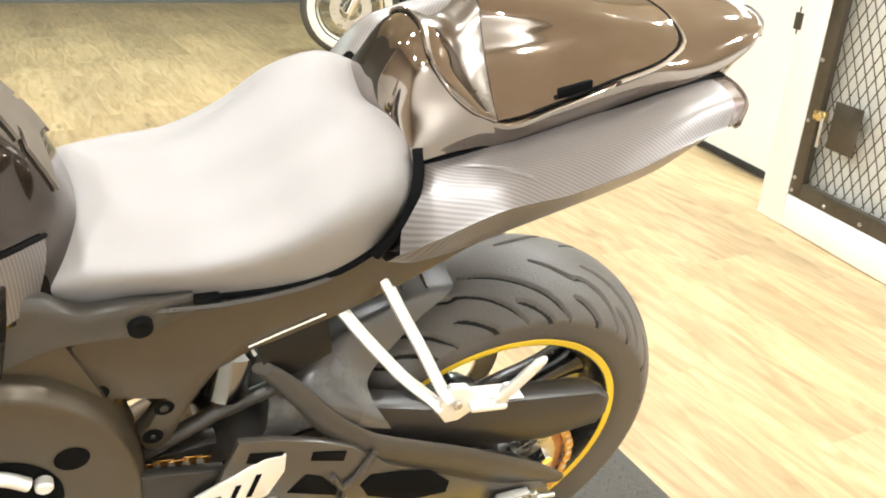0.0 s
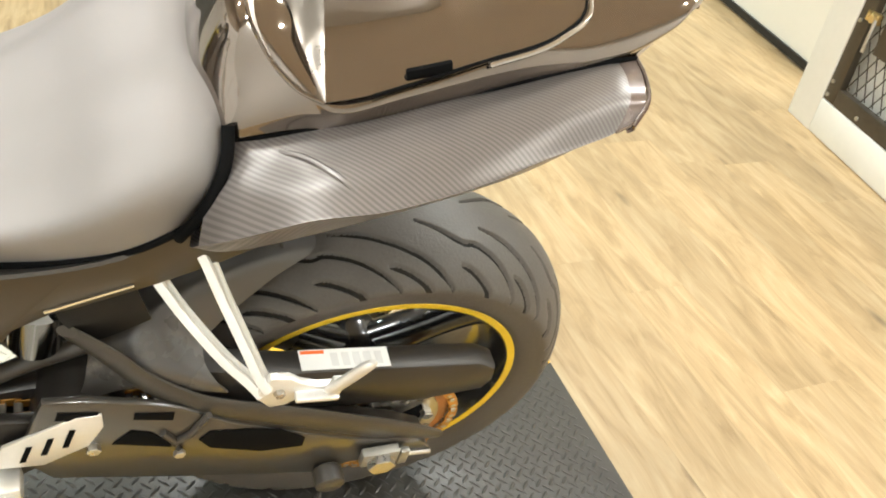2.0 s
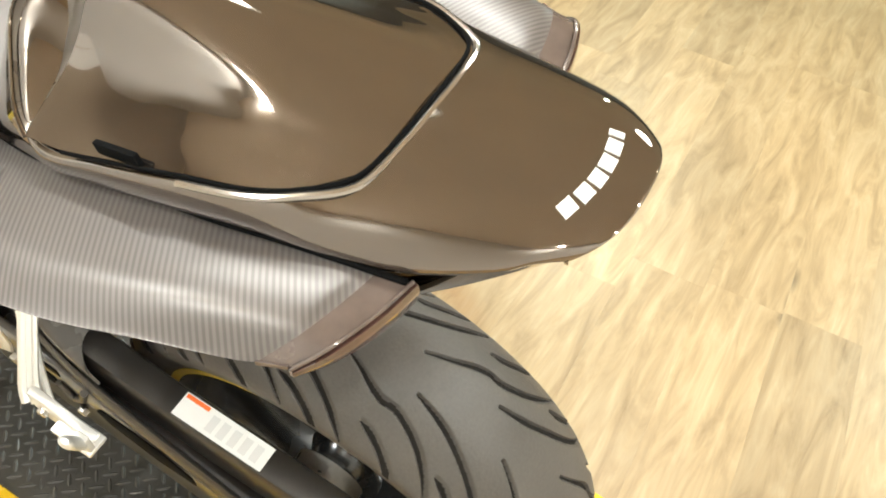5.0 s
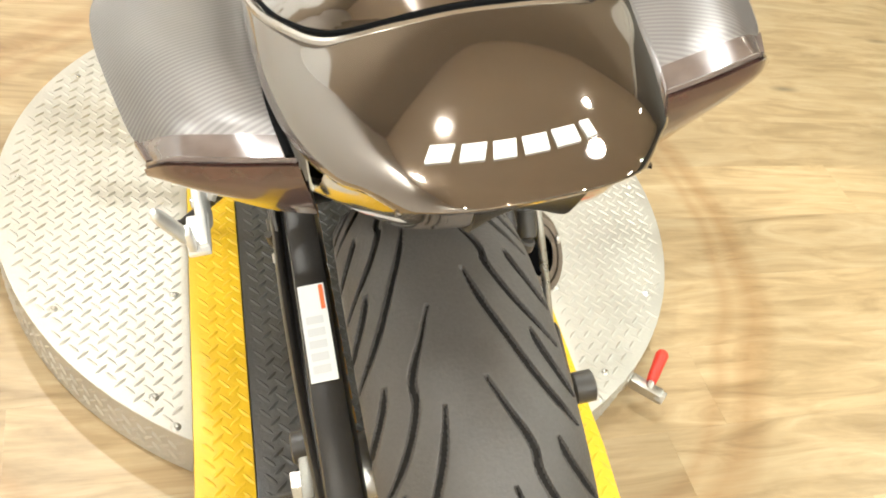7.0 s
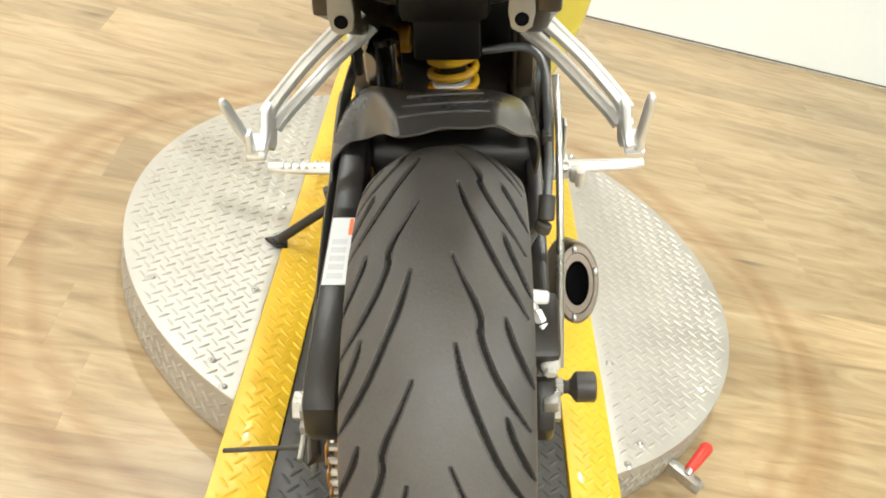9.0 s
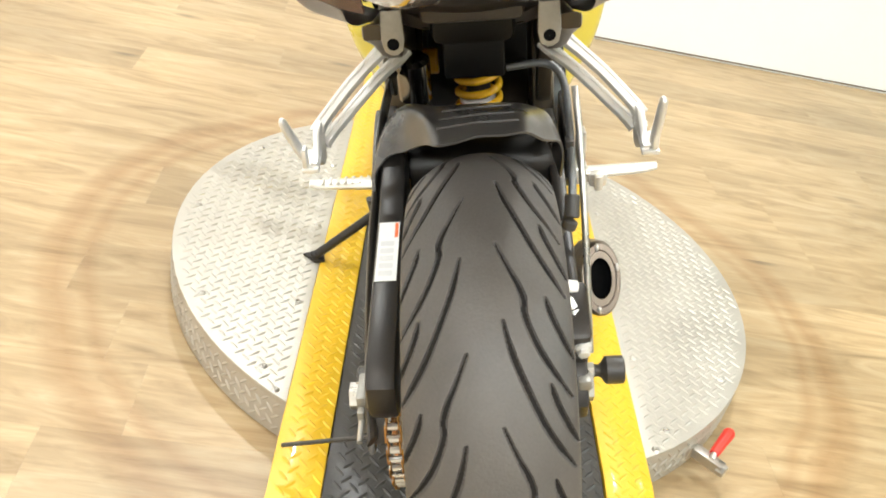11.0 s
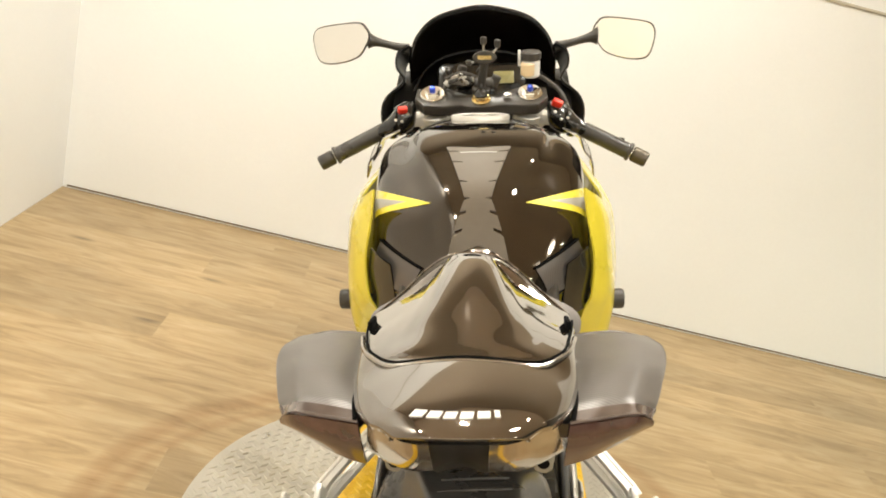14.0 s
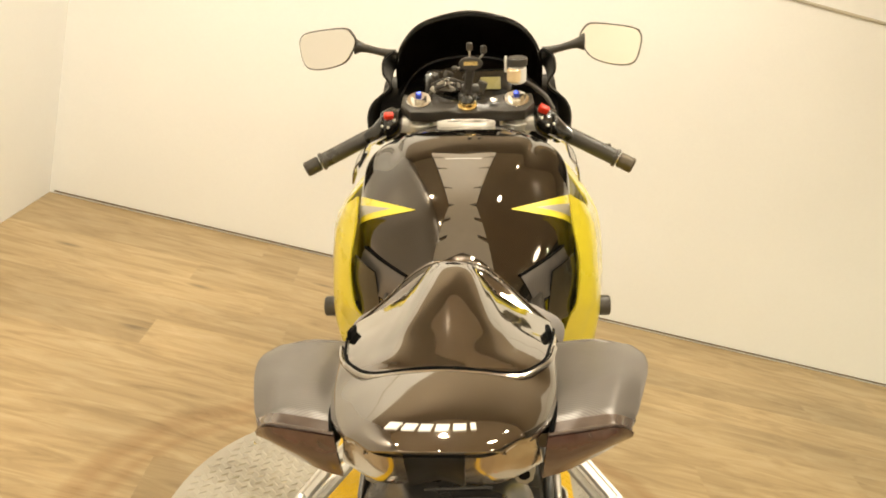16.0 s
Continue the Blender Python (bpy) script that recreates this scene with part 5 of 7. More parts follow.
def hanger(s):
    turn = (lambda piece: piece) if s > 0 else flip
    h = b_part("footrest_hanger", turn(join(
        arm_bar([(.100, .236, .728), (.120, .227, .711), (.144, .217, .691), (.165, .207, .673), (.186, .196, .652), (.205, .186, .632), (.212, .178, .622)], 0.0085, 0.006),
        arm_bar([(.094, .282, .690), (.105, .274, .679), (.132, .256, .661), (.159, .233, .640), (.179, .214, .624), (.198, .192, .610), (.207, .182, .602)], 0.0080, 0.006),
        plate([(.188, .618), (.178, .638), (.158, .634), (.146, .622), (.128, .612), (.112, .610), (.112, .602), (.138, .598), (.160, .582), (.176, .582), (.188, .600)], .204, .214, .003),
        box((.022, .046, .007), (.214, .130, .604), .002, (8, 0, 0)),
        box((.008, .014, .028), (.219, .112, .620), .002, (8, 0, 0)))), SILVER, label="polished cast passenger footrest hanger")
    part("passenger_peg", tubed([[(s * (x + r * 0.6 * math.cos(a)) - max(0, s) * (z - .60) * .16, y + r * math.sin(a), z) for a in np.linspace(0, 2 * math.pi, 12, endpoint=False)]
                                 for x, y, z, r in ((.219, .117, .612, .007), (.222, .114, .622, .0095), (.228, .104, .648, .0095), (.233, .092, .676, .0085), (.234, .089, .684, .004))], 16, 14), h, "folded silver passenger peg", SILVER)
    part("pivot_bolt", hexagon((s * 0.213, 0.168, 0.612), (s * 0.219, 0.168, 0.612), 0.006), h, material=STEEL)
    return h


hanger(-1)
hanger(1)
for s in (-1, 1):
    b_part("tie_down_loop", plate([(s * 0.0765 + a, 0.819 + b) for a, b in ((-.010, .030), (.010, .030), (.0115, 0), (.009, -.012), (.003, -.016), (-.003, -.016), (-.009, -.012), (-.0115, 0))], -0.040, -0.032, 0.002, axis="y"), CAST, label="bare cast luggage loop under the tail")
    # the loop is not pierced; a black disc gives the hole's shade
    b_part("loop_hole", turned([(-0.0405, 0.0001), (-0.0405, 0.0062)], (s * 0.0765, 0, 0.815), "y", 20), SOOT_AND_SHADE, label="black disc for the shaded hole in the luggage loop")


# ---- tail bodywork
def halves(rows):
    """Rows of points from the middle outwards, made whole by their mirror image."""
    return [[(-x, y, z) for x, y, z in reversed(r[1:])] + list(r) for r in rows]


COWL = [
    [(0, .238, .850), (.022, .238, .848), (.045, .238, .842), (.064, .238, .838), (.084, .238, .834), (.092, .236, .828)],
    [(0, .226, .908), (.022, .227, .905), (.050, .226, .893), (.076, .220, .879), (.097, .212, .866), (.103, .208, .855)],
    [(0, .188, .958), (.026, .190, .955), (.053, .190, .938), (.079, .176, .916), (.106, .160, .893), (.111, .154, .873)],
    [(0, .120, .930), (.030, .120, .925), (.060, .120, .908), (.111, .130, .900), (.117, .124, .887), (.113, .122, .872)],
    [(0, .070, .930), (.040, .070, .925), (.070, .070, .916), (.110, .070, .914), (.115, .070, .899), (.111, .070, .884)],
    [(0, .000, .950), (.040, .000, .947), (.070, .000, .940), (.104, .000, .934), (.111, .000, .918), (.107, .000, .903)],
    [(0, -.050, .963), (.040, -.050, .961), (.072, -.050, .955), (.098, -.050, .946), (.107, -.050, .931), (.104, -.050, .916)],
    [(0, -.100, .9695), (.042, -.100, .9652), (.073, -.100, .9565), (.093, -.100, .9468), (.102, -.100, .936), (.101, -.100, .927)],
    [(0, -.150, .9742), (.040, -.150, .9702), (.067, -.150, .9628), (.084, -.150, .9532), (.0925, -.150, .9430), (.0915, -.149, .9355)],
    [(0, -.200, .9772), (.034, -.200, .9748), (.056, -.200, .9695), (.0690, -.199, .9625), (.0758, -.196, .9550), (.0748, -.194, .9485)],
    [(0, -.234, .9768), (.027, -.2325, .9755), (.044, -.2285, .9720), (.0555, -.223, .9675), (.0628, -.2165, .962), (.0622, -.214, .957)],
    [(0, -.2490, .9745), (.022, -.2475, .9735), (.037, -.2430, .9708), (.046, -.2375, .9672), (.052, -.2315, .9625), (.052, -.2290, .9588)],
    [(0, -.2485, .9705), (.022, -.2470, .9698), (.036, -.2425, .9678), (.045, -.2370, .9650), (.0505, -.2310, .961), (.0505, -.2285, .958)],
]
tail = b_part("tail_cowl", thick(sheet(halves(COWL), 90, 60), 0.003), PAINT, label="glossy graphite tail cowl with white maker lettering")
HUMP = [
    [(0, .127, .984), (.021, .131, .979), (.036, .132, .963), (.050, .132, .9465), (.068, .133, .9315), (.091, .136, .9175), (.1135, .138, .9040)],
    [(0, .100, .986), (.024, .100, .980), (.040, .100, .964), (.054, .100, .9490), (.072, .100, .9350), (.093, .100, .9225), (.1130, .100, .9110)],
    [(0, .050, .985), (.028, .050, .978), (.045, .050, .964), (.060, .050, .9510), (.076, .050, .9405), (.093, .050, .9320), (.1080, .050, .9250)],
    [(0, .000, .981), (.031, .000, .975), (.050, .000, .964), (.065, .000, .9545), (.079, .000, .9480), (.092, .000, .9430), (.1015, .000, .9385)],
    [(0, -.045, .9760), (.035, -.045, .971), (.056, -.045, .9625), (.069, -.045, .957), (.079, -.045, .9535), (.088, -.045, .9500), (.0940, -.045, .9475)],
    [(0, -.085, .9730), (.034, -.085, .970), (.055, -.083, .9645), (.067, -.081, .960), (.074, -.079, .9572), (.079, -.077, .9552), (.0825, -.075, .9538)],
    [(0, -.109, .9720), (.020, -.109, .971), (.036, -.108, .9684), (.047, -.107, .9660), (.054, -.1055, .9640), (.060, -.1025, .9620), (.0630, -.1000, .9610)],
]
hump = b_part("seat_cowl", thick(sheet(halves(HUMP), 60, 60), 0.003), PAINT, label="removable glossy graphite rear seat cowl")
part("cowl_face", thick(sheet(halves([
    [(0, .190, .960), (.026, .192, .957), (.053, .192, .941), (.079, .178, .919), (.1000, .159, .9065), (.1130, .140, .9015)],
    [(0, .152, .956), (.024, .158, .950), (.045, .160, .930), (.068, .154, .914), (.0960, .145, .9060), (.1128, .139, .9020)],
    [(0, .127, .980), (.021, .1305, .975), (.036, .131, .958), (.055, .132, .9375), (.0850, .135, .9175), (.1125, .138, .9025)]]), 24, 60), 0.002), hump, "satin hollow front of the cowl", surface("satin_graphite_face", (0.155, 0.136, 0.115), 0.27, 0.85, vary=0.08, rough_vary=0.05))
edge = [r[-1] for r in HUMP] + [(.030, -.1105, .9690), (0, -.112, .9715)]
edge = [(x + 0.002, y, z + 0.0005) for x, y, z in edge[:-3]] + [(edge[-3][0] + .001, edge[-3][1] - .0015, edge[-3][2])] + edge[-2:]
edge += [(-x, y, z) for x, y, z in reversed(edge[:-1])]
# the border's pale colour carries the edge highlight
part("cowl_border", rod([(x * 1.045, y - .004 * (abs(x) < .08), z - .002) for x, y, z in edge[3:-3]], 0.0027, 8, 120), hump, "raised border in pale metal for the edge highlight", EDGE_HIGHLIGHT)
part("cowl_seam", rod(edge[1:-1], 0.0015, 8, 140), hump, "black rubber seam", SOOT_AND_SHADE)
lip = [(.1135, .139, .9025), (.1005, .160, .9070), (.079, .179, .9200), (.053, .193, .9420), (.026, .193, .9580), (0, .191, .961)]
lip += [(-x, y, z) for x, y, z in reversed(lip[:-1])]
part("cowl_lip", rod(lip, 0.0016, 8, 60), hump, "bright front lip", PAINT)
for s in (-1, 1):
    part("cowl_tab", box((0.005, 0.040, 0.010), (s * 0.1055, 0.052, 0.9305), 0.0015, (-14, 0, 0)), hump, "black lock tab", SOOT_AND_SHADE)


from mathutils.bvhtree import BVHTree


def skin(ob):
    """The surface of a part, to lay smaller pieces on."""
    return BVHTree.FromPolygons([v.co.copy() for v in ob.data.vertices], [tuple(f.vertices) for f in ob.data.polygons])


# the maker's name on the tail: six plain slanted blocks in its place
cowl_skin = skin(tail)
for k, w in enumerate((.0047, .0046, .0043, .0047, .0047, .0018)):
    u = (-0.0318, -0.0190, -0.0066, 0.0060, 0.0190, 0.0292)[k]
    blk = part("letter_block", plate([(-w - .0012, -.0046), (w - .0004, -.0046), (w + .0012, .0046), (-w + .0004, .0046)], 0, 0.0005, 0.0010, axis="z"), tail, "white lettering block", WHITE_DECAL)
    hit, up, _, _ = cowl_skin.ray_cast(Vector((u, -0.2230 + 6 * u * u, 1.1)), Vector((0, 0, -1)))
    up = up if up.z > 0 else -up
    along = (Vector((1, 0, 0)) - up * up.x).normalized()
    blk.matrix_local = Matrix.Translation(hit) @ Matrix((along, up.cross(along), up)).transposed().to_4x4() @ Matrix.Rotation(u * 9, 4, "Z")

CARBON_L, CARBON_R = carbon(-37), carbon(37)
WING = [
    [(.094, .236, .842), (.112, .232, .833), (.134, .234, .815), (.160, .242, .787), (.142, .247, .766), (.108, .240, .756)],
    [(.104, .186, .856), (.127, .190, .852), (.155, .200, .843), (.184, .210, .824), (.156, .220, .772), (.116, .206, .758)],
    [(.111, .133, .874), (.142, .146, .874), (.175, .156, .873), (.204, .164, .863), (.168, .174, .794), (.122, .164, .770)],
    [(.110, .083, .886), (.144, .093, .890), (.181, .102, .890), (.214, .109, .880), (.171, .116, .816), (.122, .112, .786)],
    [(.108, .030, .899), (.142, .042, .903), (.180, .055, .902), (.213, .066, .891), (.170, .066, .831), (.122, .060, .802)],
    [(.106, -.020, .909), (.138, -.008, .915), (.173, .006, .914), (.206, .021, .899), (.166, .014, .844), (.122, .010, .820)],
    [(.103, -.070, .921), (.134, -.060, .927), (.165, -.045, .925), (.193, -.032, .909), (.160, -.042, .861), (.118, -.050, .845)],
    [(.100, -.115, .930), (.126, -.112, .934), (.152, -.105, .932), (.178, -.087, .915), (.156, -.097, .897), (.112, -.100, .868)],
    [(.094, -.154, .931), (.120, -.149, .9328), (.150, -.138, .931), (.165, -.122, .917), (.152, -.121, .906), (.109, -.131, .884)],
]
for s in (-1, 1):
    rows = []
    near_end = [Vector(p).lerp(Vector(q), 0.5) for p, q in zip(WING[7], WING[8])]
    for r in WING[:8] + [near_end]:
        a, b, c, d, e, f = (Vector((s * x, y, z)) for x, y, z in r)
        rows.append([tuple(p) for p in (a, b, c, c.lerp(d, 0.90), d, d.lerp(e, 0.14), e, f)])
    wing = b_part("tail_side_panel", sheet(rows, 60, 80), CARBON_L if s < 0 else CARBON_R, label="carbon weave tail side panel")
    part("panel_gap", rod([(s * (r[0][0] - 0.0005), r[0][1], r[0][2] + 0.0012) for r in WING], 0.0022, 8, 60), wing, "black gap strip", SOOT_AND_SHADE)
    # a black rod stands in for the shade between seat and panel
    part("front_gap", rod([(s * .100, .213, .868), (s * .116, .215, .852), (s * .129, .222, .832), (s * .139, .238, .802), (s * .136, .256, .770)], 0.0056, 10, 40), wing, "black rod for the shaded gap between seat and panel", SOOT_AND_SHADE)
    crease, panel_skin = [], skin(wing)
    for x, y, z, sunk in ((.120, .186, .88, .0044), (.128, .176, .88, .0028), (.141, .161, .88, .0020), (.165, .143, .88, .0020), (.182, .132, .88, .0028), (.198, .124, .88, .0046)):
        hit, up, _, _ = panel_skin.find_nearest(Vector((s * x, y, z)))
        crease.append(tuple(hit - (up if up.z > 0 else -up) * sunk))
    part("crease", rod(crease, 0.0042, 8, 40), wing, "raised crease across the panel", CARBON_L if s < 0 else CARBON_R)
    lens = b_part("turn_signal", thick(sheet([[(s * x, y, z) for x, y, z in r] for r in (
        [(.090, -.156, .930), (.120, -.151, .932), (.150, -.140, .930), (.165, -.124, .916)],
        [(.089, -.156, .920), (.116, -.152, .922), (.147, -.142, .922), (.1652, -.1245, .9142)],
        [(.088, -.152, .904), (.112, -.149, .907), (.142, -.140, .913), (.1652, -.1235, .9125)],
        [(.087, -.141, .882), (.107, -.139, .888), (.137, -.131, .900), (.1645, -.1205, .9105)])], 16, 20), 0.003), LENS, label="smoked red flush turn signal lens")
    side = []
    for f in (0.5, 0.75, 1.0):
        a, b, c, d, e = (Vector(p).lerp(Vector(q), f) for p, q in zip(WING[7][:5], WING[8][:5]))
        side.append([(s * p.x, p.y, p.z) for p in (a, b, c, c.lerp(d, 0.90), d, d.lerp(e, 0.5), e)])
    part("lens_side", thick(sheet(side, 12, 40), 0.0014), lens, "smoked pinkish side of the lens", LENS_SIDE)
    part("lens_rim", rod([(s * .091, -.156, .9315), (s * .120, -.151, .9338), (s * .150, -.140, .932), (s * .1655, -.124, .917)], 0.0014, 8, 24), lens, "glossy lens rim", LENS_SIDE)
    b_part("tail_light_lens", thick(sheet([[(s * x, y, z) for x, y, z in r] for r in (
        [(.022, -.236, .963), (.036, -.231, .960), (.051, -.217, .956), (.076, -.180, .946)],
        [(.022, -.215, .932), (.040, -.207, .927), (.056, -.191, .923), (.081, -.158, .917)],
        [(.023, -.172, .899), (.046, -.166, .894), (.066, -.153, .893), (.087, -.134, .894)],
        [(.024, -.110, .882), (.050, -.104, .876), (.074, -.098, .876), (.088, -.096, .882)])], 16, 16), 0.003), CLEAR_LENS, label="clear tail light lens over a bright reflector")
b_part("undertail", thick(sheet(halves([
    [(0, -.239, .965), (.012, -.239, .965), (.023, -.237, .963)],
    [(0, -.202, .925), (.012, -.206, .925), (.023, -.214, .927)],
    [(0, -.150, .888), (.014, -.155, .889), (.024, -.168, .896)],
    [(0, -.090, .876), (.020, -.090, .877), (.060, -.095, .882)],
    [(0, .00, .845), (.030, .00, .848), (.090, .00, .855)],
    [(0, .12, .795), (.040, .12, .798), (.098, .12, .806)],
    [(0, .22, .755), (.045, .22, .758), (.098, .22, .765)]]), 40, 24), 0.003), DEEP_BLACK, label="black plastic undertail tray")

# ---- seat
SEAT_ROWS = [
    [(0, .600, .735), (.040, .600, .734), (.060, .600, .730), (.075, .602, .724), (.080, .604, .716)],
    [(0, .560, .765), (.050, .560, .765), (.080, .561, .761), (.102, .564, .750), (.099, .568, .728)],
    [(0, .516, .781), (.052, .516, .782), (.084, .517, .777), (.110, .520, .763), (.105, .526, .729)],
    [(0, .472, .782), (.052, .472, .784), (.086, .472, .778), (.119, .472, .768), (.108, .474, .728)],
    [(0, .413, .789), (.056, .413, .792), (.092, .413, .783), (.127, .413, .772), (.114, .415, .728)],
    [(0, .353, .818), (.064, .353, .824), (.102, .353, .810), (.138, .353, .792), (.122, .353, .733)],
    [(0, .305, .853), (.068, .303, .862), (.111, .302, .850), (.146, .300, .822), (.126, .300, .745)],
    [(0, .262, .872), (.062, .258, .882), (.108, .254, .871), (.138, .250, .840), (.124, .257, .768)],
    [(0, .234, .872), (.055, .220, .879), (.098, .221, .863), (.124, .226, .830), (.117, .234, .786)],
    [(0, .228, .860), (.050, .209, .866), (.087, .211, .850), (.109, .217, .822), (.106, .224, .794)],
    [(0, .234, .840), (.045, .220, .842), (.076, .222, .828), (.094, .228, .808), (.092, .236, .796)],
]
seat = b_part("rider_seat", sheet(halves(SEAT_ROWS), 80, 50), SEAT, label="silver grey vinyl rider seat")
base = [(r[-1][0] - 0.001, r[-1][1], r[-1][2] - 0.002) for r in SEAT_ROWS[1:-1]]
b_pair("seat_edge", rod([(x + .002, y - .003 * (y < .3), z) for x, y, z in base], 0.0040, 8, 60), SOOT_AND_SHADE, (seat, seat), "black lower edge of the seat")
b_part("seat_pan", thick(sheet(halves([[(0, y, z - .035), (w * .6, y, z - .03), (w, y, z)] for y, w, z in ((.58, .085, .725), (.50, .125, .735), (.40, .132, .732), (.30, .13, .745), (.25, .112, .775))]), 20, 12), 0.004), BLACK_PLASTIC, label="black seat pan")

b_part("cowl_base", box((0.13, 0.055, 0.075), (0, 0.196, 0.795), 0.012), BLACK_PLASTIC, label="black base under the tail cowl")

# ---- tank, fairing and front end; drawn about the rear view, then set forward as one
FORWARD = Matrix.Translation((0.0, -.794, 1.319)) @ Matrix.Scale(1.055, 4) @ Matrix.Translation((0.0, .794, -1.319))
SHIFT = FORWARD
TANK = [
    [(0, .402, .800), (.030, .403, .800), (.060, .410, .795), (.085, .422, .785), (.100, .435, .770)],
    [(0, .420, .856), (.035, .421, .855), (.066, .427, .845), (.094, .438, .825), (.110, .452, .785)],
    [(0, .446, .902), (.038, .447, .900), (.070, .452, .880), (.116, .463, .851), (.134, .476, .795)],
    [(0, .490, .947), (.045, .490, .944), (.078, .493, .924), (.138, .503, .882), (.156, .514, .810)],
    [(0, .550, .972), (.062, .550, .967), (.094, .550, .946), (.157, .550, .902), (.176, .550, .820)],
    [(0, .620, .991), (.082, .620, .985), (.112, .620, .964), (.170, .620, .917), (.187, .620, .830)],
    [(0, .700, 1.003), (.097, .700, .994), (.128, .700, .972), (.178, .700, .936), (.194, .700, .845)],
    [(0, .780, 1.006), (.100, .780, .997), (.132, .780, .980), (.177, .780, .953), (.197, .780, .870)],
    [(0, .860, .999), (.060, .860, .997), (.102, .860, .984), (.150, .860, .962), (.180, .860, .900)],
    [(0, .930, .986), (.050, .930, .984), (.086, .930, .973), (.120, .928, .957), (.145, .925, .920)],
    [(0, .965, .955), (.050, .964, .953), (.080, .962, .945), (.108, .958, .930), (.125, .953, .900)],
]
tank_skin = sheet(halves(TANK), 80, 70)


def settled(piece):
    """Draws the tank's rear forward over the seat's nose."""
    out = []
    for p in piece[0]:
        k = 1 + 0.034 * min(1, max(0, (0.78 - p[1]) / 0.33))
        out.append((p[0] * k, -0.794 + (p[1] + 0.794) * k, 1.319 + (p[2] - 1.319) * k))
    return out, piece[1]


tank = b_part("fuel_tank", settled(tank_skin), TANK_PAINT, label="gloss graphite fuel tank with yellow flashes")
TANK_TREE = BVHTree.FromPolygons([Vector(v) for v in tank_skin[0]], tank_skin[1])


def draped(grid, lift):
    """Rows of (x, y) laid on the tank."""
    out = []
    for row in grid:
        line = []
        for x, y in row:
            hit, nrm, _, _ = TANK_TREE.ray_cast(Vector((x, y, 1.3)), Vector((0, 0, -1)))
            if hit is None:
                hit, nrm = Vector((x, y, 0.8)), Vector((0, 0, 1))
            if nrm.z < 0:
                nrm = -nrm
            line.append(tuple(hit + nrm * lift))
        out.append(line)
    n = len(out[0])
    verts = [p for line in out for p in line]
    faces = [(i * n + j, i * n + j + 1, (i + 1) * n + j + 1, (i + 1) * n + j) for i in range(len(out) - 1) for j in range(n - 1)]
    return verts, faces


def pad_rows(y0, y1, half, notches, slant=0.0, steps=90):
    """Rows across a pad with slits cut in from both sides; slant: how far the rows' ends lie ahead of their middle."""
    rows = []
    for k in range(steps + 1):
        y = y0 + (y1 - y0) * k / steps
        h = half(y)
        for ny, depth in notches:
            if abs(y - ny) < 0.0017:
                h *= 1 - depth
        rows.append([(h * s, y + slant * (abs(s) * h / 0.05 - 0.5)) for s in np.linspace(-1, 1, 17)])
    return rows


upper_half = lambda y: 0.021 + (y - 0.488) / 0.139 * 0.033
lower_half = lambda y: 0.046 - (y - 0.430) / 0.053 * 0.025
tp = part("tank_pad", settled(thick(draped(pad_rows(0.489, 0.627, upper_half, ((0.520, .42), (0.574, .38), (0.609, .34)), 0.010), 0.004), 0.0035)), tank, "translucent ribbed tank pad", PAD)
part("pad_lower", settled(thick(draped(pad_rows(0.430, 0.483, lower_half, ((0.449, .36), (0.467, .36)), -0.010), 0.004), 0.0035)), tp, "lower piece of the tank pad", PAD)
part("pad_mark", settled(draped([[(s * 0.030, y) for s in np.linspace(-1, 1, 9)] for y in (0.604, 0.6065)], 0.0046)), tp, "pale printed bar", GREY_GRAPHIC)


def hugging(rows, lift):
    """Rows of points brought on to the tank's flank."""
    out = []
    for r in rows:
        for p in r:
            start = Vector(p) + Vector((0.15 if p[0] > 0 else -0.15, -0.30, 0.12))
            hit, nrm, _, _ = TANK_TREE.ray_cast(start, (Vector(p) - start).normalized())
            if hit is None or (hit - Vector(p)).length > 0.03:
                hit, nrm, _, _ = TANK_TREE.find_nearest(Vector(p))
            if nrm.dot(Vector((p[0], 0, 0.3))) < 0:
                nrm = -nrm
            out.append(tuple(hit + nrm * lift))
    n = len(rows[0])
    return out, [(i * n + j, i * n + j + 1, (i + 1) * n + j + 1, (i + 1) * n + j) for i in range(len(rows) - 1) for j in range(n - 1)]


def flash(tip, up, low, lift):
    """A wedge laid on the tank: its tip and two outer corners."""
    tip, up, low = Vector(tip), Vector(up), Vector(low)
    return hugging([[tuple(tip.lerp(up, u / 16).lerp(tip.lerp(low, u / 16), v / 6)) for v in range(7)] for u in range(17)], lift)


for s in (-1, 1):
    part("yellow_flash", settled(flash((s * .079, .489, .939), (s * .181, .658, .914), (s * .180, .608, .874), 0.0012)), tank, "yellow wedge graphic", YELLOW)
    part("grey_flash", settled(flash((s * .118, .528, .929), (s * .181, .640, .902), (s * .180, .618, .882), 0.0018)), tank, "grey inner wedge graphic", GREY_GRAPHIC)
def cap_disc(radii, lifts):
    """Rings about the filler, each at its own height over the tank."""
    rows = [draped([[(q * math.cos(w) * 1.22, .853 + q * math.sin(w)) for w in np.linspace(0, 2 * math.pi, 49)]], h)[0] for q, h in zip(radii, lifts)]
    return [p for r in rows for p in r], [(i * 49 + j, i * 49 + j + 1, (i + 1) * 49 + j + 1, (i + 1) * 49 + j) for i in range(len(rows) - 1) for j in range(48)]


cap = part("fuel_cap_ring", settled(cap_disc((.046, .046, .0445, .0385, .0375, .0375), (-.002, .006, .0085, .0090, .0075, .003))), tank, "silver tank cap ring", SILVER)
part("fuel_cap_lid", settled(cap_disc((.0375, .030, .014, .0005), (.0045, .0065, .0075, .0075))), cap, "dark cap lid", GREY_PLASTIC)
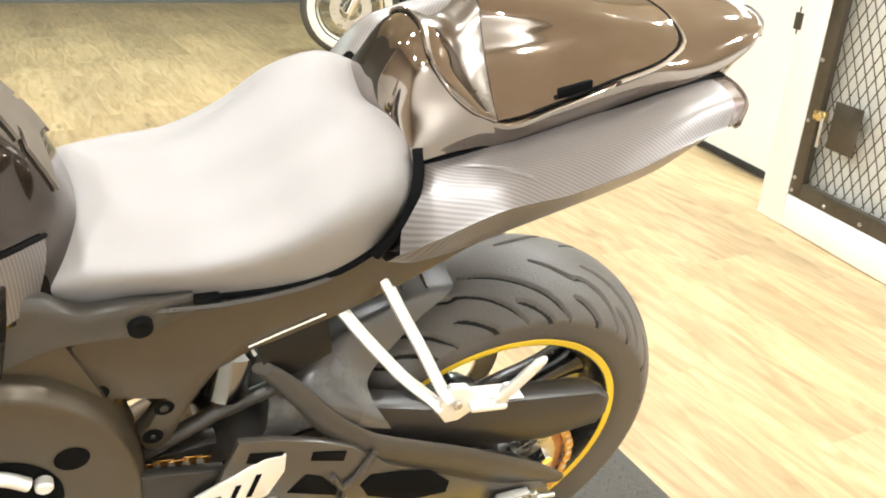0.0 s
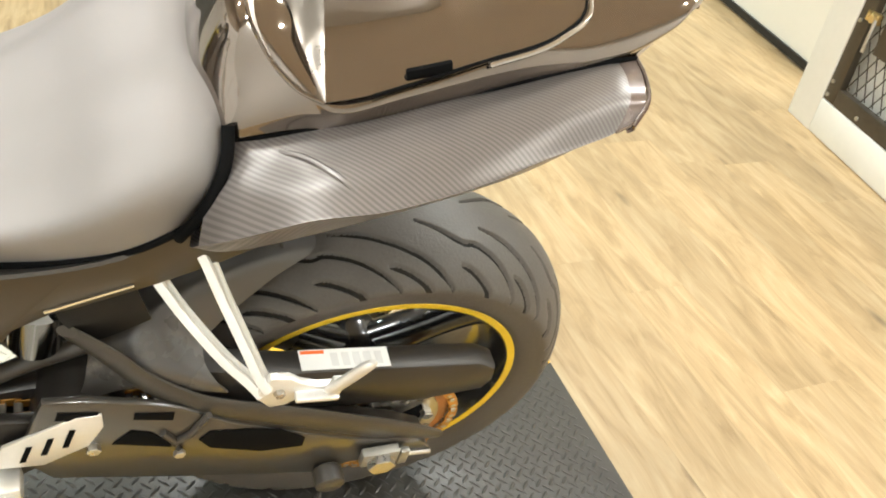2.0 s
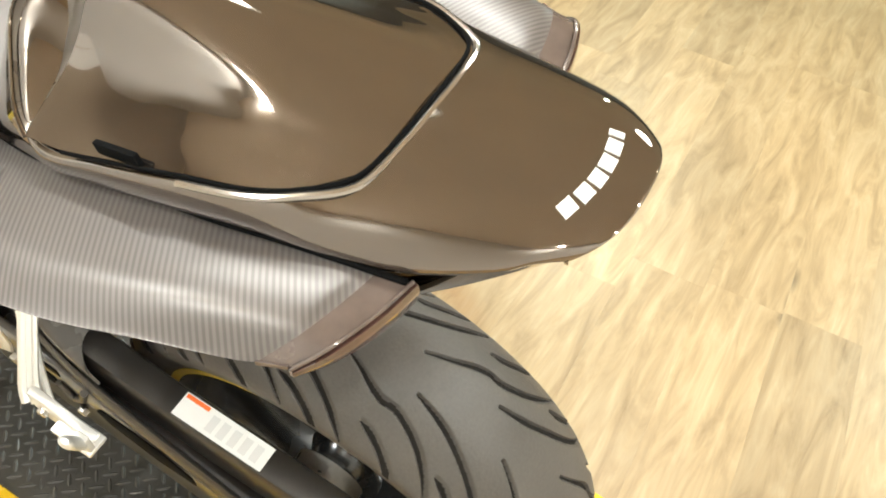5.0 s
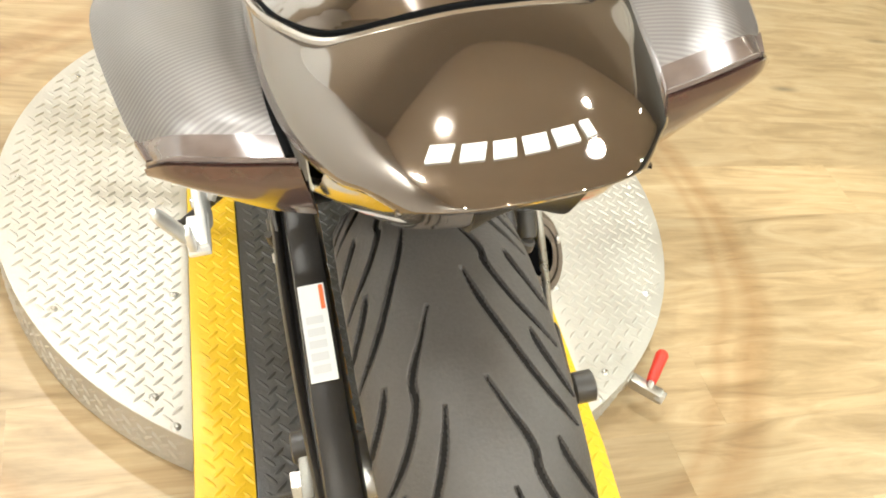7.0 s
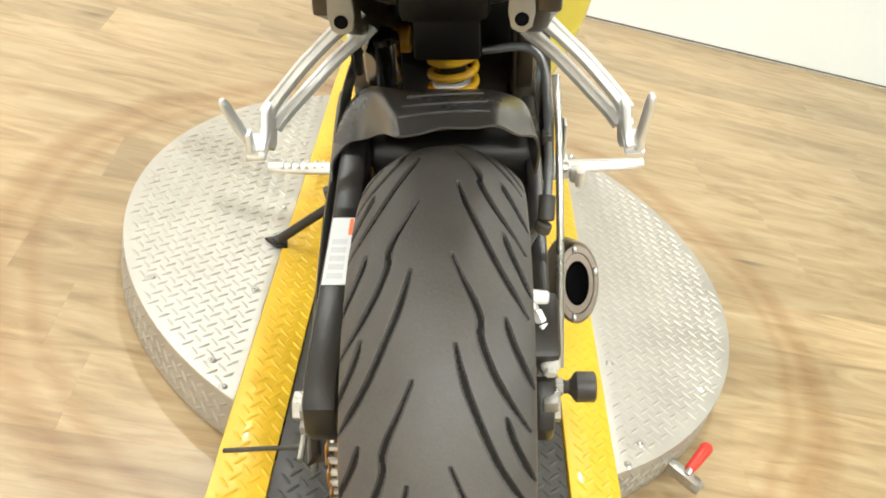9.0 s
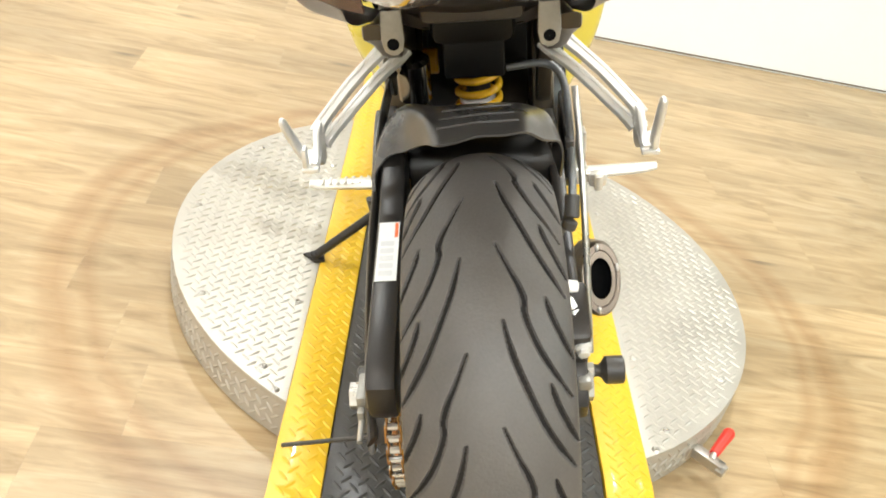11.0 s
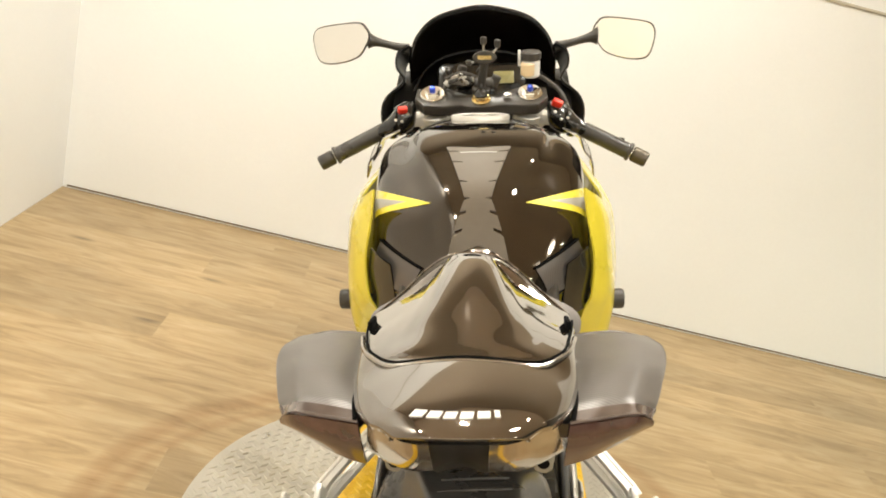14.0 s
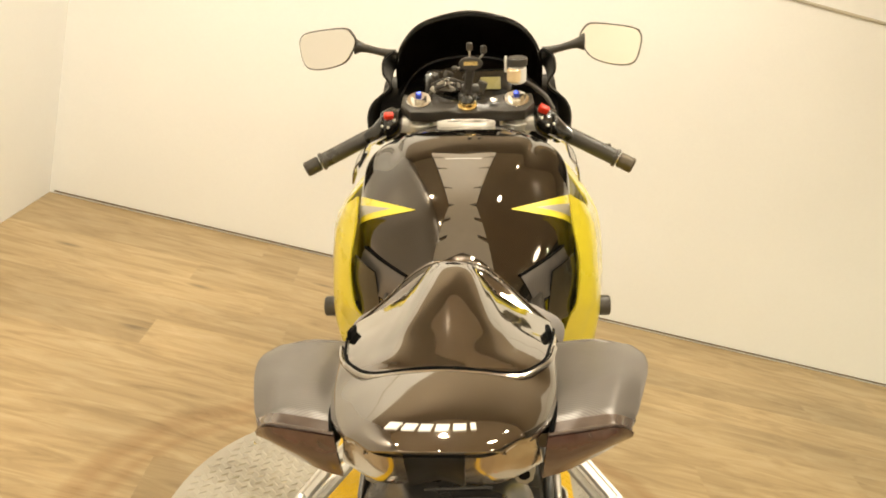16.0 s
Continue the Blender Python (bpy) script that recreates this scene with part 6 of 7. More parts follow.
part("key_flap", settled(cap_disc((.0120, .0115, .0005), (.0076, .0100, .0100))), cap, "silver key flap", SILVER)

for s in (-1, 1):
    top = spline([(s * .090, .432, .850), (s * .125, .470, .860), (s * .160, .520, .868)], 14)
    low = spline([(s * .110, .448, .800), (s * .140, .490, .800), (s * .172, .560, .815)], 14)
    part("tank_side_cover", settled(hugging([[tuple(a + (b - a) * v / 8) for a, b in zip(top, low)] for v in range(9)], 0.0022)), tank, "carbon weave cover on the tank's flank", CARBON_R if s > 0 else CARBON_L)
    part("cover_gap", settled(rod(hugging([[tuple(p) for p in top]], 0.003)[0], 0.0022, 6)), tank, "black gap strip", SOOT_AND_SHADE)

# ---- fairing
for s in (-1, 1):
    SHIFT = None
    rows = [[(s * x, y, z) for x, y, z in r] for r in (
        [(.180, .642, .918), (.188, .640, .862), (.201, .640, .792), (.199, .645, .720), (.187, .655, .685), (.170, .700, .600), (.120, .760, .450)],
        [(.205, .680, .893), (.218, .680, .855), (.228, .680, .790), (.232, .683, .716), (.222, .695, .660), (.203, .745, .550), (.138, .800, .380)],
        [(.222, .740, .868), (.237, .740, .835), (.244, .740, .790), (.252, .745, .700), (.249, .755, .620), (.224, .805, .480), (.140, .850, .300)],
        [(.232, .900, .845), (.250, .900, .825), (.262, .900, .800), (.268, .900, .700), (.256, .915, .580), (.215, .930, .420), (.120, .950, .220)],
        [(.205, 1.16, .850), (.230, 1.17, .835), (.245, 1.17, .800), (.240, 1.16, .680), (.200, 1.13, .520), (.140, 1.10, .360), (.090, 1.08, .240)],
        [(.175, 1.32, .850), (.200, 1.34, .840), (.205, 1.34, .800), (.175, 1.28, .700), (.125, 1.17, .560), (.100, 1.12, .400), (.070, 1.10, .280)])]
    skin = sheet(rows, 70, 60)
    fair = b_part("side_fairing", thick(skin, 0.004), YELLOW, label="gloss yellow side fairing")
    tree = BVHTree.FromPolygons([Vector(v) for v in skin[0]], skin[1])

    def on_fairing(y0, y1, z0, z1, n=12):
        grid = []
        for i in range(n):
            for j in range(4):
                y, z = y0 + (y1 - y0) * i / (n - 1), z0 + (z1 - z0) * j / 3
                hit, nrm, _, _ = tree.ray_cast(Vector((s * 0.5, y - 0.12, z)), Vector((-s, 0.42, 0)).normalized())
                hit, nrm = (hit, nrm) if hit is not None else (Vector((s * .2, y, z)), Vector((s, 0, 0)))
                grid.append(tuple(hit + (nrm if nrm.x * s > 0 else -nrm) * 0.002))
        return grid, [(i * 4 + j, i * 4 + j + 1, i * 4 + j + 5, i * 4 + j + 4) for i in range(n - 1) for j in range(3)]

    part("grey_band", on_fairing(.655, .76, .872, .860), fair, "grey band graphic", GREY_GRAPHIC)
    part("grey_band", on_fairing(.655, .80, .848, .826), fair, "pale grey band graphic", GREY_GRAPHIC)
    b_part("knee_panel", thick(sheet([[(s * x, y, z) for x, y, z in r] for r in (
        [(.150, .585, .800), (.172, .610, .806), (.190, .640, .812)], [(.146, .590, .750), (.170, .615, .752), (.197, .648, .760)], [(.142, .600, .690), (.165, .625, .690), (.188, .655, .690)])], 12, 12), 0.003), BLACK_GLOSS, label="gloss black panel between tank and fairing")
    SHIFT = FORWARD
    sl = b_part("frame_slider", turned([(s * 0.150, 0.010), (s * 0.236, 0.010), (s * 0.2365, 0.0185), (s * 0.259, 0.0185), (s * 0.262, 0.016), (s * 0.262, 0.0001)], (0, .680, .697), "x", 28), BLACK_PLASTIC, label="black crash protector")
    b_part("inner_fairing", thick(sheet([[(s * x, y, z) for x, y, z in r] for r in (
        [(.170, .690, .915), (.178, .690, .860), (.184, .690, .760), (.178, .690, .680)], [(.186, .760, .900), (.200, .760, .850), (.205, .740, .760), (.208, .720, .660)], [(.175, .95, .91), (.19, .95, .85), (.20, .95, .75), (.20, .95, .66)])], 14, 14), 0.003), BLACK_PLASTIC, label="black inner fairing panel")
    b_part("shoulder_fairing", thick(sheet([[(s * x, y, z) for x, y, z in r] for r in (
        [(.190, .735, .962), (.203, .728, .945), (.207, .728, .918)], [(.186, .820, .975), (.204, .815, .952), (.210, .810, .920)], [(.165, .930, .965), (.195, .935, .945), (.206, .940, .925)])], 14, 12), 0.003), PAINT, label="graphite shoulder panel beside the tank")
nose = b_part("nose_fairing", thick(sheet(halves([
    [(0, 1.26, 1.085), (.080, 1.25, 1.075), (.128, 1.23, 1.050), (.155, 1.20, 1.010), (.180, 1.19, .960)],
    [(0, 1.40, 1.040), (.075, 1.39, 1.032), (.130, 1.36, 1.005), (.172, 1.32, .960), (.200, 1.28, .910)],
    [(0, 1.55, .960), (.070, 1.53, .950), (.120, 1.48, .920), (.150, 1.42, .880), (.180, 1.34, .840)],
    [(0, 1.62, .850), (.060, 1.60, .845), (.105, 1.53, .830), (.130, 1.45, .800), (.150, 1.36, .770)],
    [(0, 1.56, .740), (.050, 1.54, .740), (.085, 1.48, .730), (.105, 1.40, .720), (.120, 1.34, .710)]]), 30, 40), 0.004), DEEP_BLACK, label="black nose fairing behind the screen")
screen = b_part("windscreen", thick(sheet(halves([
    [(0, 1.150, 1.193), (.070, 1.155, 1.181), (.117, 1.165, 1.160), (.149, 1.175, 1.124), (.163, 1.185, 1.090)],
    [(0, 1.200, 1.180), (.070, 1.200, 1.168), (.121, 1.205, 1.142), (.153, 1.205, 1.104), (.167, 1.200, 1.066)],
    [(0, 1.290, 1.135), (.070, 1.285, 1.122), (.123, 1.270, 1.090), (.152, 1.250, 1.055), (.168, 1.225, 1.026)],
    [(0, 1.390, 1.060), (.070, 1.380, 1.052), (.120, 1.345, 1.020), (.150, 1.300, .990), (.168, 1.255, .970)]]), 30, 40), 0.003), TINT, label="dark tinted double-bubble windscreen")
for s in (-1, 1):
    b_part("cockpit_side", thick(sheet([[(s * x, y, z) for x, y, z in r] for r in (
        [(.166, 1.165, 1.110), (.190, 1.160, 1.092), (.193, 1.150, 1.060), (.178, 1.145, 1.030), (.215, 1.140, 1.000), (.228, 1.130, .970), (.226, 1.12, .930)],
        [(.160, 1.200, 1.100), (.185, 1.195, 1.085), (.190, 1.190, 1.055), (.182, 1.185, 1.030), (.208, 1.180, 1.000), (.222, 1.17, .968), (.222, 1.16, .930)],
        [(.150, 1.260, 1.070), (.175, 1.250, 1.060), (.184, 1.240, 1.035), (.185, 1.230, 1.010), (.198, 1.22, .985), (.208, 1.21, .955), (.210, 1.20, .925)])], 14, 30), 0.004), DEEP_BLACK, label="black cockpit side panel")
b_part("cockpit_floor", thick(sheet([[(x, 1.08 + .02, .945), (x, 1.16, .985), (x, 1.25, 1.02), (x, 1.32, 1.03)] for x in (-.20, -.1, 0, .1, .20)], 16, 16), 0.004), DEEP_BLACK, label="black dashboard surround")

# ---- front fork, triple clamp, bars
for s in (-1, 1):
    leg = b_part("fork_leg", join(rod([(s * .101, 1.010, 1.020), (s * .101, 1.25, .56)], 0.0255, 20), rod([(s * .101, 1.245, .570), (s * .101, 1.385, .31)], 0.021, 16), box((.03, .05, .06), (s * .09, 1.395, .30), 0.01)), STEEL, label="front fork leg")
    part("fork_cap", join(disc_rod((s * .101, 1.0095, 1.010), (s * .101, 1.001, 1.027), .0265, 28), hexagon((s * .101, 1.001, 1.026), (s * .101, .9975, 1.034), .0165)), leg, "bright fork cap", CHROME)
    part("adjuster", disc_rod((s * .101, .998, 1.033), (s * .101, .9945, 1.040), .0065, 16), leg, "blue anodised damping adjuster", BLUE)
    b_part("bar_clamp", join(disc_rod((s * .101, 1.022, .985), (s * .101, 1.036, .955), .034, 24), box((.05, .03, .035), (s * .135, 1.016, .972), 0.008)), SILVER, label="silver clip-on clamp")
clamp_top = [(-.135, 1.035), (-.138, 1.000), (-.118, .972), (-.080, .968), (-.040, .972), (-.018, .965), (.018, .965), (.040, .972), (.080, .968), (.118, .972), (.138, 1.000), (.135, 1.035), (.075, 1.035), (.03, 1.012), (-.03, 1.012), (-.075, 1.035)]
tc = b_part("triple_clamp", plate(clamp_top, -0.013, 0.013, 0.004, axis="z"), GREY_PLASTIC, label="dark grey cast top triple clamp")
tc.data.transform(FORWARD.inverted())
tc.matrix_local = FORWARD @ Matrix.Translation((0, 0, 1.006 + .462)) @ Matrix.Translation((0, 1.0, -.462)) @ Matrix.Rotation(radians(25), 4, "X") @ Matrix.Translation((0, -1.0, 0))
b_part("stem_nut", join(disc_rod((0, .990, 1.004), (0, .984, 1.018), .020, 24), hexagon((0, .984, 1.017), (0, .9815, 1.024), .017)), GOLD_NUT, label="gold steering stem nut")
b_part("stem_cap", turned([(0, .0145), (.008, .0135), (.014, .008), (.016, .0001)], (0, .9815, 1.022), "z", 20), BLACK_GLOSS, label="black domed stem cap")
b_part("ignition_lock", join(disc_rod((0, 1.02, 1.012), (0, 1.010, 1.036), .019, 24), box((.006, .02, .014), (0, 1.008, 1.038), 0.002)), BLACK_PLASTIC, label="black ignition switch")
b_part("tank_front_plate", box((.150, .030, .006), (.020, .955, .962), .0028, (30, 0, 0)), SILVER, label="silver plate in front of the tank")
b_part("clamp_badge", box((.016, .012, .002), (.055, .990, 1.0245), 0.0005, (25, 0, 0)), STEEL)


def handlebar(s):
    a, b = Vector((s * .130, 1.020, .985)), Vector((s * .342, .968, .886))
    d = (b - a).normalized()
    p = lambda u: tuple(a + d * u)
    L = (b - a).length
    bar = b_part("handlebar", rod([p(-0.02), p(L - .01)], .0105, 14), STEEL, label="clip-on handlebar")
    grip = part("grip", join(disc_rod(p(L - .170), p(L - .036), .0165, 24, .003), disc_rod(p(L - .044), p(L - .036), .0195, 24)), bar, "black ribbed rubber grip", BLACK_PLASTIC)
    part("bar_end", disc_rod(p(L - .034), p(L), .0160, 24, .003), bar, "bar end weight", GREY_PLASTIC if s < 0 else DARK_STEEL)
    sw = part("switch_housing", join(tubed([[tuple(Vector(p(u)) + Vector((0, r * math.cos(w), r * math.sin(w)))) for w in np.linspace(0, 2 * math.pi, 12, endpoint=False)] for u, r in ((.008, .016), (.014, .027), (.030, .031), (.047, .030), (.053, .026), (.056, .030), (.066, .028), (.080, .020), (.098, .0168))], 40, 24), box((.040, .034, .052), tuple(Vector(p(.034)) + Vector((0, .010, .006))), .010, (25, s * 25, 0))), bar, "black switch housing", BLACK_GLOSS)
    for k in range(3):
        part("screw", disc_rod(tuple(Vector(p(.026 + .014 * k)) + Vector((0, -.029, .012 - .009 * (k % 2)))), tuple(Vector(p(.026 + .014 * k)) + Vector((0, -.033, .013 - .009 * (k % 2)))), .0032, 10), sw, "bright screw", STEEL)
    part("switch_button", box((.020, .012, .014), tuple(Vector(p(.034 if s < 0 else .030)) + Vector((s * .004, -.027, .024))), .003, (35, 0, s * -25)) if s < 0 else box((.022, .014, .017), tuple(Vector(p(.024)) + Vector((s * .006, -.022, .028))), .004, (35, s * 25, 0)), sw, "red switch", RED)
    lever = part("lever", join(rod([tuple(Vector(p(.03)) + Vector((0, .035, -.004))), tuple(Vector(p(.09)) + Vector((0, .060, -.012))), tuple(Vector(p(.19)) + Vector((0, .058, -.016)))], .0065, 10, 20), box((.03, .04, .02), tuple(Vector(p(.03)) + Vector((0, .03, 0))), .005)), bar, "black lever", BLACK_PLASTIC)
    if s > 0:
        part("throttle_tab", box((.02, .012, .008), tuple(Vector(p(L - .06)) + Vector((0, .02, .012))), .002), bar, material=BLACK_PLASTIC)
    return bar


handlebar(-1)
handlebar(1)

# ---- mirrors
for s in (-1, 1):
    face = [(.381, 1.117), (.378, 1.138), (.362, 1.150), (.310, 1.158), (.268, 1.160), (.252, 1.148), (.245, 1.130), (.256, 1.105), (.275, 1.083), (.315, 1.070), (.353, 1.068), (.372, 1.080)]
    swing = Matrix.Translation((s * .315, 1.17, 0)) @ Matrix.Rotation(radians(-11 if s < 0 else -9), 4, "Z") @ Matrix.Translation((0, 0, 1.115)) @ Matrix.Rotation(radians(-3), 4, "X") @ Matrix.Translation((0, 0, -1.115)) @ Matrix.Translation((-s * .315, -1.17, 0))
    out = smooth_outline([(s * x, z) for x, z in face], 48)
    shell = b_part("mirror", moved(join(plate(out if s > 0 else list(reversed(out)), 1.164, 1.172, 0.003, axis="y"),
                                  tubed([[(s * (.315 + (x - .315) * k), y, 1.115 + (z - 1.115) * k) for x, z in face] for y, k in ((1.172, .97), (1.190, .85), (1.205, .5), (1.208, .2))], 10, 30)), swing), BLACK_PLASTIC, label="black mirror housing")
    inner = smooth_outline([(s * (.315 + (x - .315) * .955), 1.115 + (z - 1.115) * .94) for x, z in face], 48)
    pane = part("glass", moved(plate(inner if s > 0 else list(reversed(inner)), 1.1625, 1.1645, 0.0005, axis="y"), swing), shell, "mirror glass", MIRROR)
    pane.data.shade_flat()
    part("stem", join(tubed([[(s * x, y + r * math.cos(w), z + r * math.sin(w)) for w in np.linspace(0, 2 * math.pi, 10, endpoint=False)] for x, y, z, r in ((.255, 1.176, 1.120, .020), (.238, 1.178, 1.116, .011), (.205, 1.185, 1.106, .0085), (.178, 1.195, 1.098, .011), (.165, 1.20, 1.094, .014))], 16, 14)), shell, "black mirror stem", BLACK_PLASTIC)

# ---- cockpit
dash = b_part("instrument_panel", box((.20, .05, .085), (0, 1.145, 1.025), .018, (-35, 0, 0)), BLACK_GLOSS, label="black instrument panel")
part("display", box((.045, .004, .030), (.048, 1.118, 1.040), .002, (-35, 0, 0)), dash, "olive lcd display", surface("lcd", (.30, .27, .12), .3))
part("tachometer", disc_rod((-.04, 1.121, 1.045), (-.04, 1.117, 1.048), .032, 28), dash, "dark tachometer dial", BLACK_GLOSS)
mount = b_part("phone_mount", join(rod([(0, 1.015, 1.035), (.003, 1.000, 1.060), (.008, .985, 1.092)], .009, 12, 8), disc_rod((-.014, 1.02, 1.042), (.026, 1.02, 1.042), .012, 18), disc_rod((.024, 1.02, 1.036), (.034, 1.02, 1.058), .010, 14)), BLACK_PLASTIC, label="black clamp-arm phone mount")
part("cradle", tubed([[(.008 + .024 * k * math.cos(w), .978 + dy, 1.100 + .014 * k * math.sin(w)) for w in np.linspace(0, 2 * math.pi, 14, endpoint=False)] for dy, k in ((-.006, .8), (-.004, 1.0), (.006, 1.0), (.008, .8))], 10, 24), mount, "dark oval cradle plate with printed mark", GREY_PLASTIC)
part("cradle_mark", box((.028, .001, .008), (.008, .9713, 1.101), 0), mount, "pale printed bar", GOLD_NUT)
for x0, z0, x1, z1 in ((.006, 1.112, .006, 1.126), (.024, 1.108, .034, 1.120), (-.012, 1.094, -.024, 1.086)):
    up = .016 if z1 > 1.1 else .010
    part("cradle_finger", rod([(x0, .978, z0), (x1, .976, z1)], .0022, 8), mount, "steel finger", STEEL)
    part("finger_tip", disc_rod((x1, .976, z1), (x1, .975, z1 + up), .0062, 14, .002), mount, "grey rubber finger tip", GREY_PLASTIC)
clutter = []
rng = random.Random(11)
for k in range(9):
    c = (-.075 + .075 * rng.random(), 1.03 + .05 * rng.random(), 1.035 + .035 * rng.random())
    clutter.append(box((.012 + .012 * rng.random(), .014, .010 + .012 * rng.random()), c, .003, (40 * rng.random(), 60 * rng.random(), 80 * rng.random())))
tagged(b_part("wiring", join(*clutter, rod([(-.08, 1.02, 1.03), (-.06, 1.00, 1.05), (-.03, 1.01, 1.055), (-.01, 1.03, 1.04)], .005, 8, 20), rod([(-.075, 1.04, 1.05), (-.04, 1.01, 1.065), (.0, 1.03, 1.05)], .004, 8, 20)), BLACK_PLASTIC, label="black and silver wiring at the ignition"), "black and silver wiring at the ignition", kind="stuff")
for k in range(5):
    b_part("key_tag", box((.010, .003, .014), (-.070 + .013 * k, 1.000 + .004 * (k % 2), 1.046 + .008 * (k % 3)), .001, (20 * k, 35 * k - 50, 15)), STEEL, label="small bright key tag")
b_part("wiring_clip", join(box((.028, .006, .022), (-.045, 1.005, 1.052), .003, (20, 10, 15)), rod([(-.055, 1.0, 1.045), (-.04, .998, 1.058), (-.03, 1.0, 1.043)], .002, 6, 10)), STEEL)
res = b_part("brake_reservoir", disc_rod((.104, 1.050, 1.050), (.104, 1.046, 1.086), .0195, 28, .004), WHITE_LABEL, label="translucent front brake fluid reservoir")
part("fluid", disc_rod((.098, 1.040, 1.054), (.098, 1.036, 1.082), .0155, 24, .003), res, "amber fluid behind the wall", AMBER_FLUID)
part("cap", disc_rod((.104, 1.046, 1.086), (.104, 1.0445, 1.104), .0215, 28, .003), res, "black ribbed cap", BLACK_PLASTIC)
part("strap", box((.006, .006, .034), (.080, 1.043, 1.090), .002), res, "clear strap", WHITE_LABEL)
b_part("reservoir_hose", rod([(.118, 1.055, 1.052), (.140, 1.06, 1.040), (.165, 1.045, 1.020), (.180, 1.035, .995)], .005, 8, 20), BLACK_PLASTIC, label="black brake hose")
SHIFT = None
b_part("front_mudguard", thick(sheet([[(x * .075, 1.40 + .325 * math.cos(w), .300 + .325 * math.sin(w) - abs(x) ** 3 * .05) for x in (-1, -.7, 0, .7, 1)] for w in np.radians([25, 60, 95, 130, 160])], 20, 14), .003), BLACK_GLOSS, label="black front mudguard")
SHIFT = None


# ---------------------------------------------------------------- cruiser parked across the room
def cruiser():
    c = thing("cruiser_motorcycle", "parked chrome cruiser motorcycle with whitewall tyres", "motorcycle", m=Matrix.Translation((4.52, -1.50, FLOOR)) @ Matrix.Rotation(radians(-12), 4, "Z"))
    r = 0.325

    def wheel_at(y, name):
        h = part(name, turned([(-.07, .012), (-.07, .05), (-.03, .06), (.03, .06), (.07, .05), (.07, .012)], axis="x", n=28), c, "chrome laced wheel with whitewall tyre", CHROME, Matrix.Translation((0, y, r)))
        part("tyre", turned([(-.045, .215), (-.060, .240), (-.066, .270), (-.055, .305), (-.030, .322), (0, r), (.030, .322), (.055, .305), (.066, .270), (.060, .240), (.045, .215)], axis="x", n=64), h, "black tyre", RUBBER)
        for s in (-1, 1):
            part("whitewall", turned([(s * .0575, .232), (s * .0645, .244), (s * .0680, .262), (s * .0670, .276), (s * .0635, .284)], axis="x", n=64), h, "white tyre wall", WHITE_TYRE)
        part("rim", turned([(-.045, .205), (-.050, .222), (-.040, .222), (-.030, .200), (.030, .200), (.040, .222), (.050, .222), (.045, .205), (.028, .192), (-.028, .192)], axis="x", n=64, closed=True), h, "chrome rim", CHROME)
        for k in range(28):
            w = 2 * math.pi * k / 28
            s = -1 if k % 2 else 1
            w2 = w + (0.35 if k % 4 < 2 else -0.35)
            part("spoke", rod([(s * .045, .055 * math.cos(w2), .055 * math.sin(w2)), (s * .01, .198 * math.cos(w), .198 * math.sin(w))], .0022, 5), h, material=CHROME)
        part("brake_disc", turned([(-.078, .075), (-.078, .140), (-.083, .140), (-.083, .075)], axis="x", n=40, closed=True), h, "drilled steel brake disc", STEEL)
        part("hub_cap", join(disc_rod((-.07, 0, 0), (-.10, 0, 0), .045, 24, .006), *[disc_rod((-.083, .06 * math.cos(w), .06 * math.sin(w)), (-.095, .06 * math.cos(w), .06 * math.sin(w)), .009, 10) for w in np.linspace(0, 2 * math.pi, 6)[:-1]]), h, material=CHROME)
        return h

    wheel_at(0, "front_wheel")
    wheel_at(-1.62, "rear_wheel")
    for s in (-1, 1):
        part("fork_leg", join(rod([(s * .11, 0, r), (s * .11, -.22, .78)], .030, 14), disc_rod((s * .11, .02, r - .03), (s * .11, -.02, r + .06), .038, 16)), c, "chrome fork leg", CHROME)
    part("front_mudguard", thick(sheet([[(x * .085, .36 * math.cos(w), r + .36 * math.sin(w) - x * x * .03) for x in (-1, -.6, 0, .6, 1)] for w in np.radians([20, 60, 100, 140, 165])], 20, 12), .004), c, "black front mudguard", BLACK_GLOSS)
    part("engine", join(*[tubed([[(.13 * k * math.cos(a), y0 + q * dy + 0.10 * k * math.sin(a), .33 + q * .30) for a in np.linspace(0, 2 * math.pi, 12, endpoint=False)] for q, k in ((0, 1.0), (.3, .95), (.6, 1.0), (1, .8))], 14, 20) for y0, dy in ((-.72, .12), (-.86, -.12))], box((.30, .55, .20), (0, -.80, .27), .06)), c, "chrome twin engine", CHROME)
    part("exhaust_pipe", rod([(-.17, -.60, .48), (-.20, -.45, .34), (-.21, -.60, .22), (-.21, -1.2, .22), (-.21, -1.9, .24)], .042, 16, 40), c, "chrome exhaust pipe", CHROME)
    part("tank", tubed([[(.15 * k * math.cos(a), y, .80 + dz + .10 * k * math.sin(a)) for a in np.linspace(0, 2 * math.pi, 12, endpoint=False)] for y, k, dz in ((-.30, .3, .05), (-.38, .85, .03), (-.55, 1.0, 0), (-.75, .8, -.03), (-.86, .35, -.05))], 20, 24), c, "dark tank", BLACK_GLOSS)
    part("saddle", tubed([[(.17 * k * math.cos(a), y, .68 + dz + .06 * k * math.sin(a)) for a in np.linspace(0, 2 * math.pi, 12, endpoint=False)] for y, k, dz in ((-.84, .4, .02), (-.95, .9, 0), (-1.15, 1.0, .0), (-1.32, .8, .05))], 16, 20), c, "black saddle", BLACK_PLASTIC)
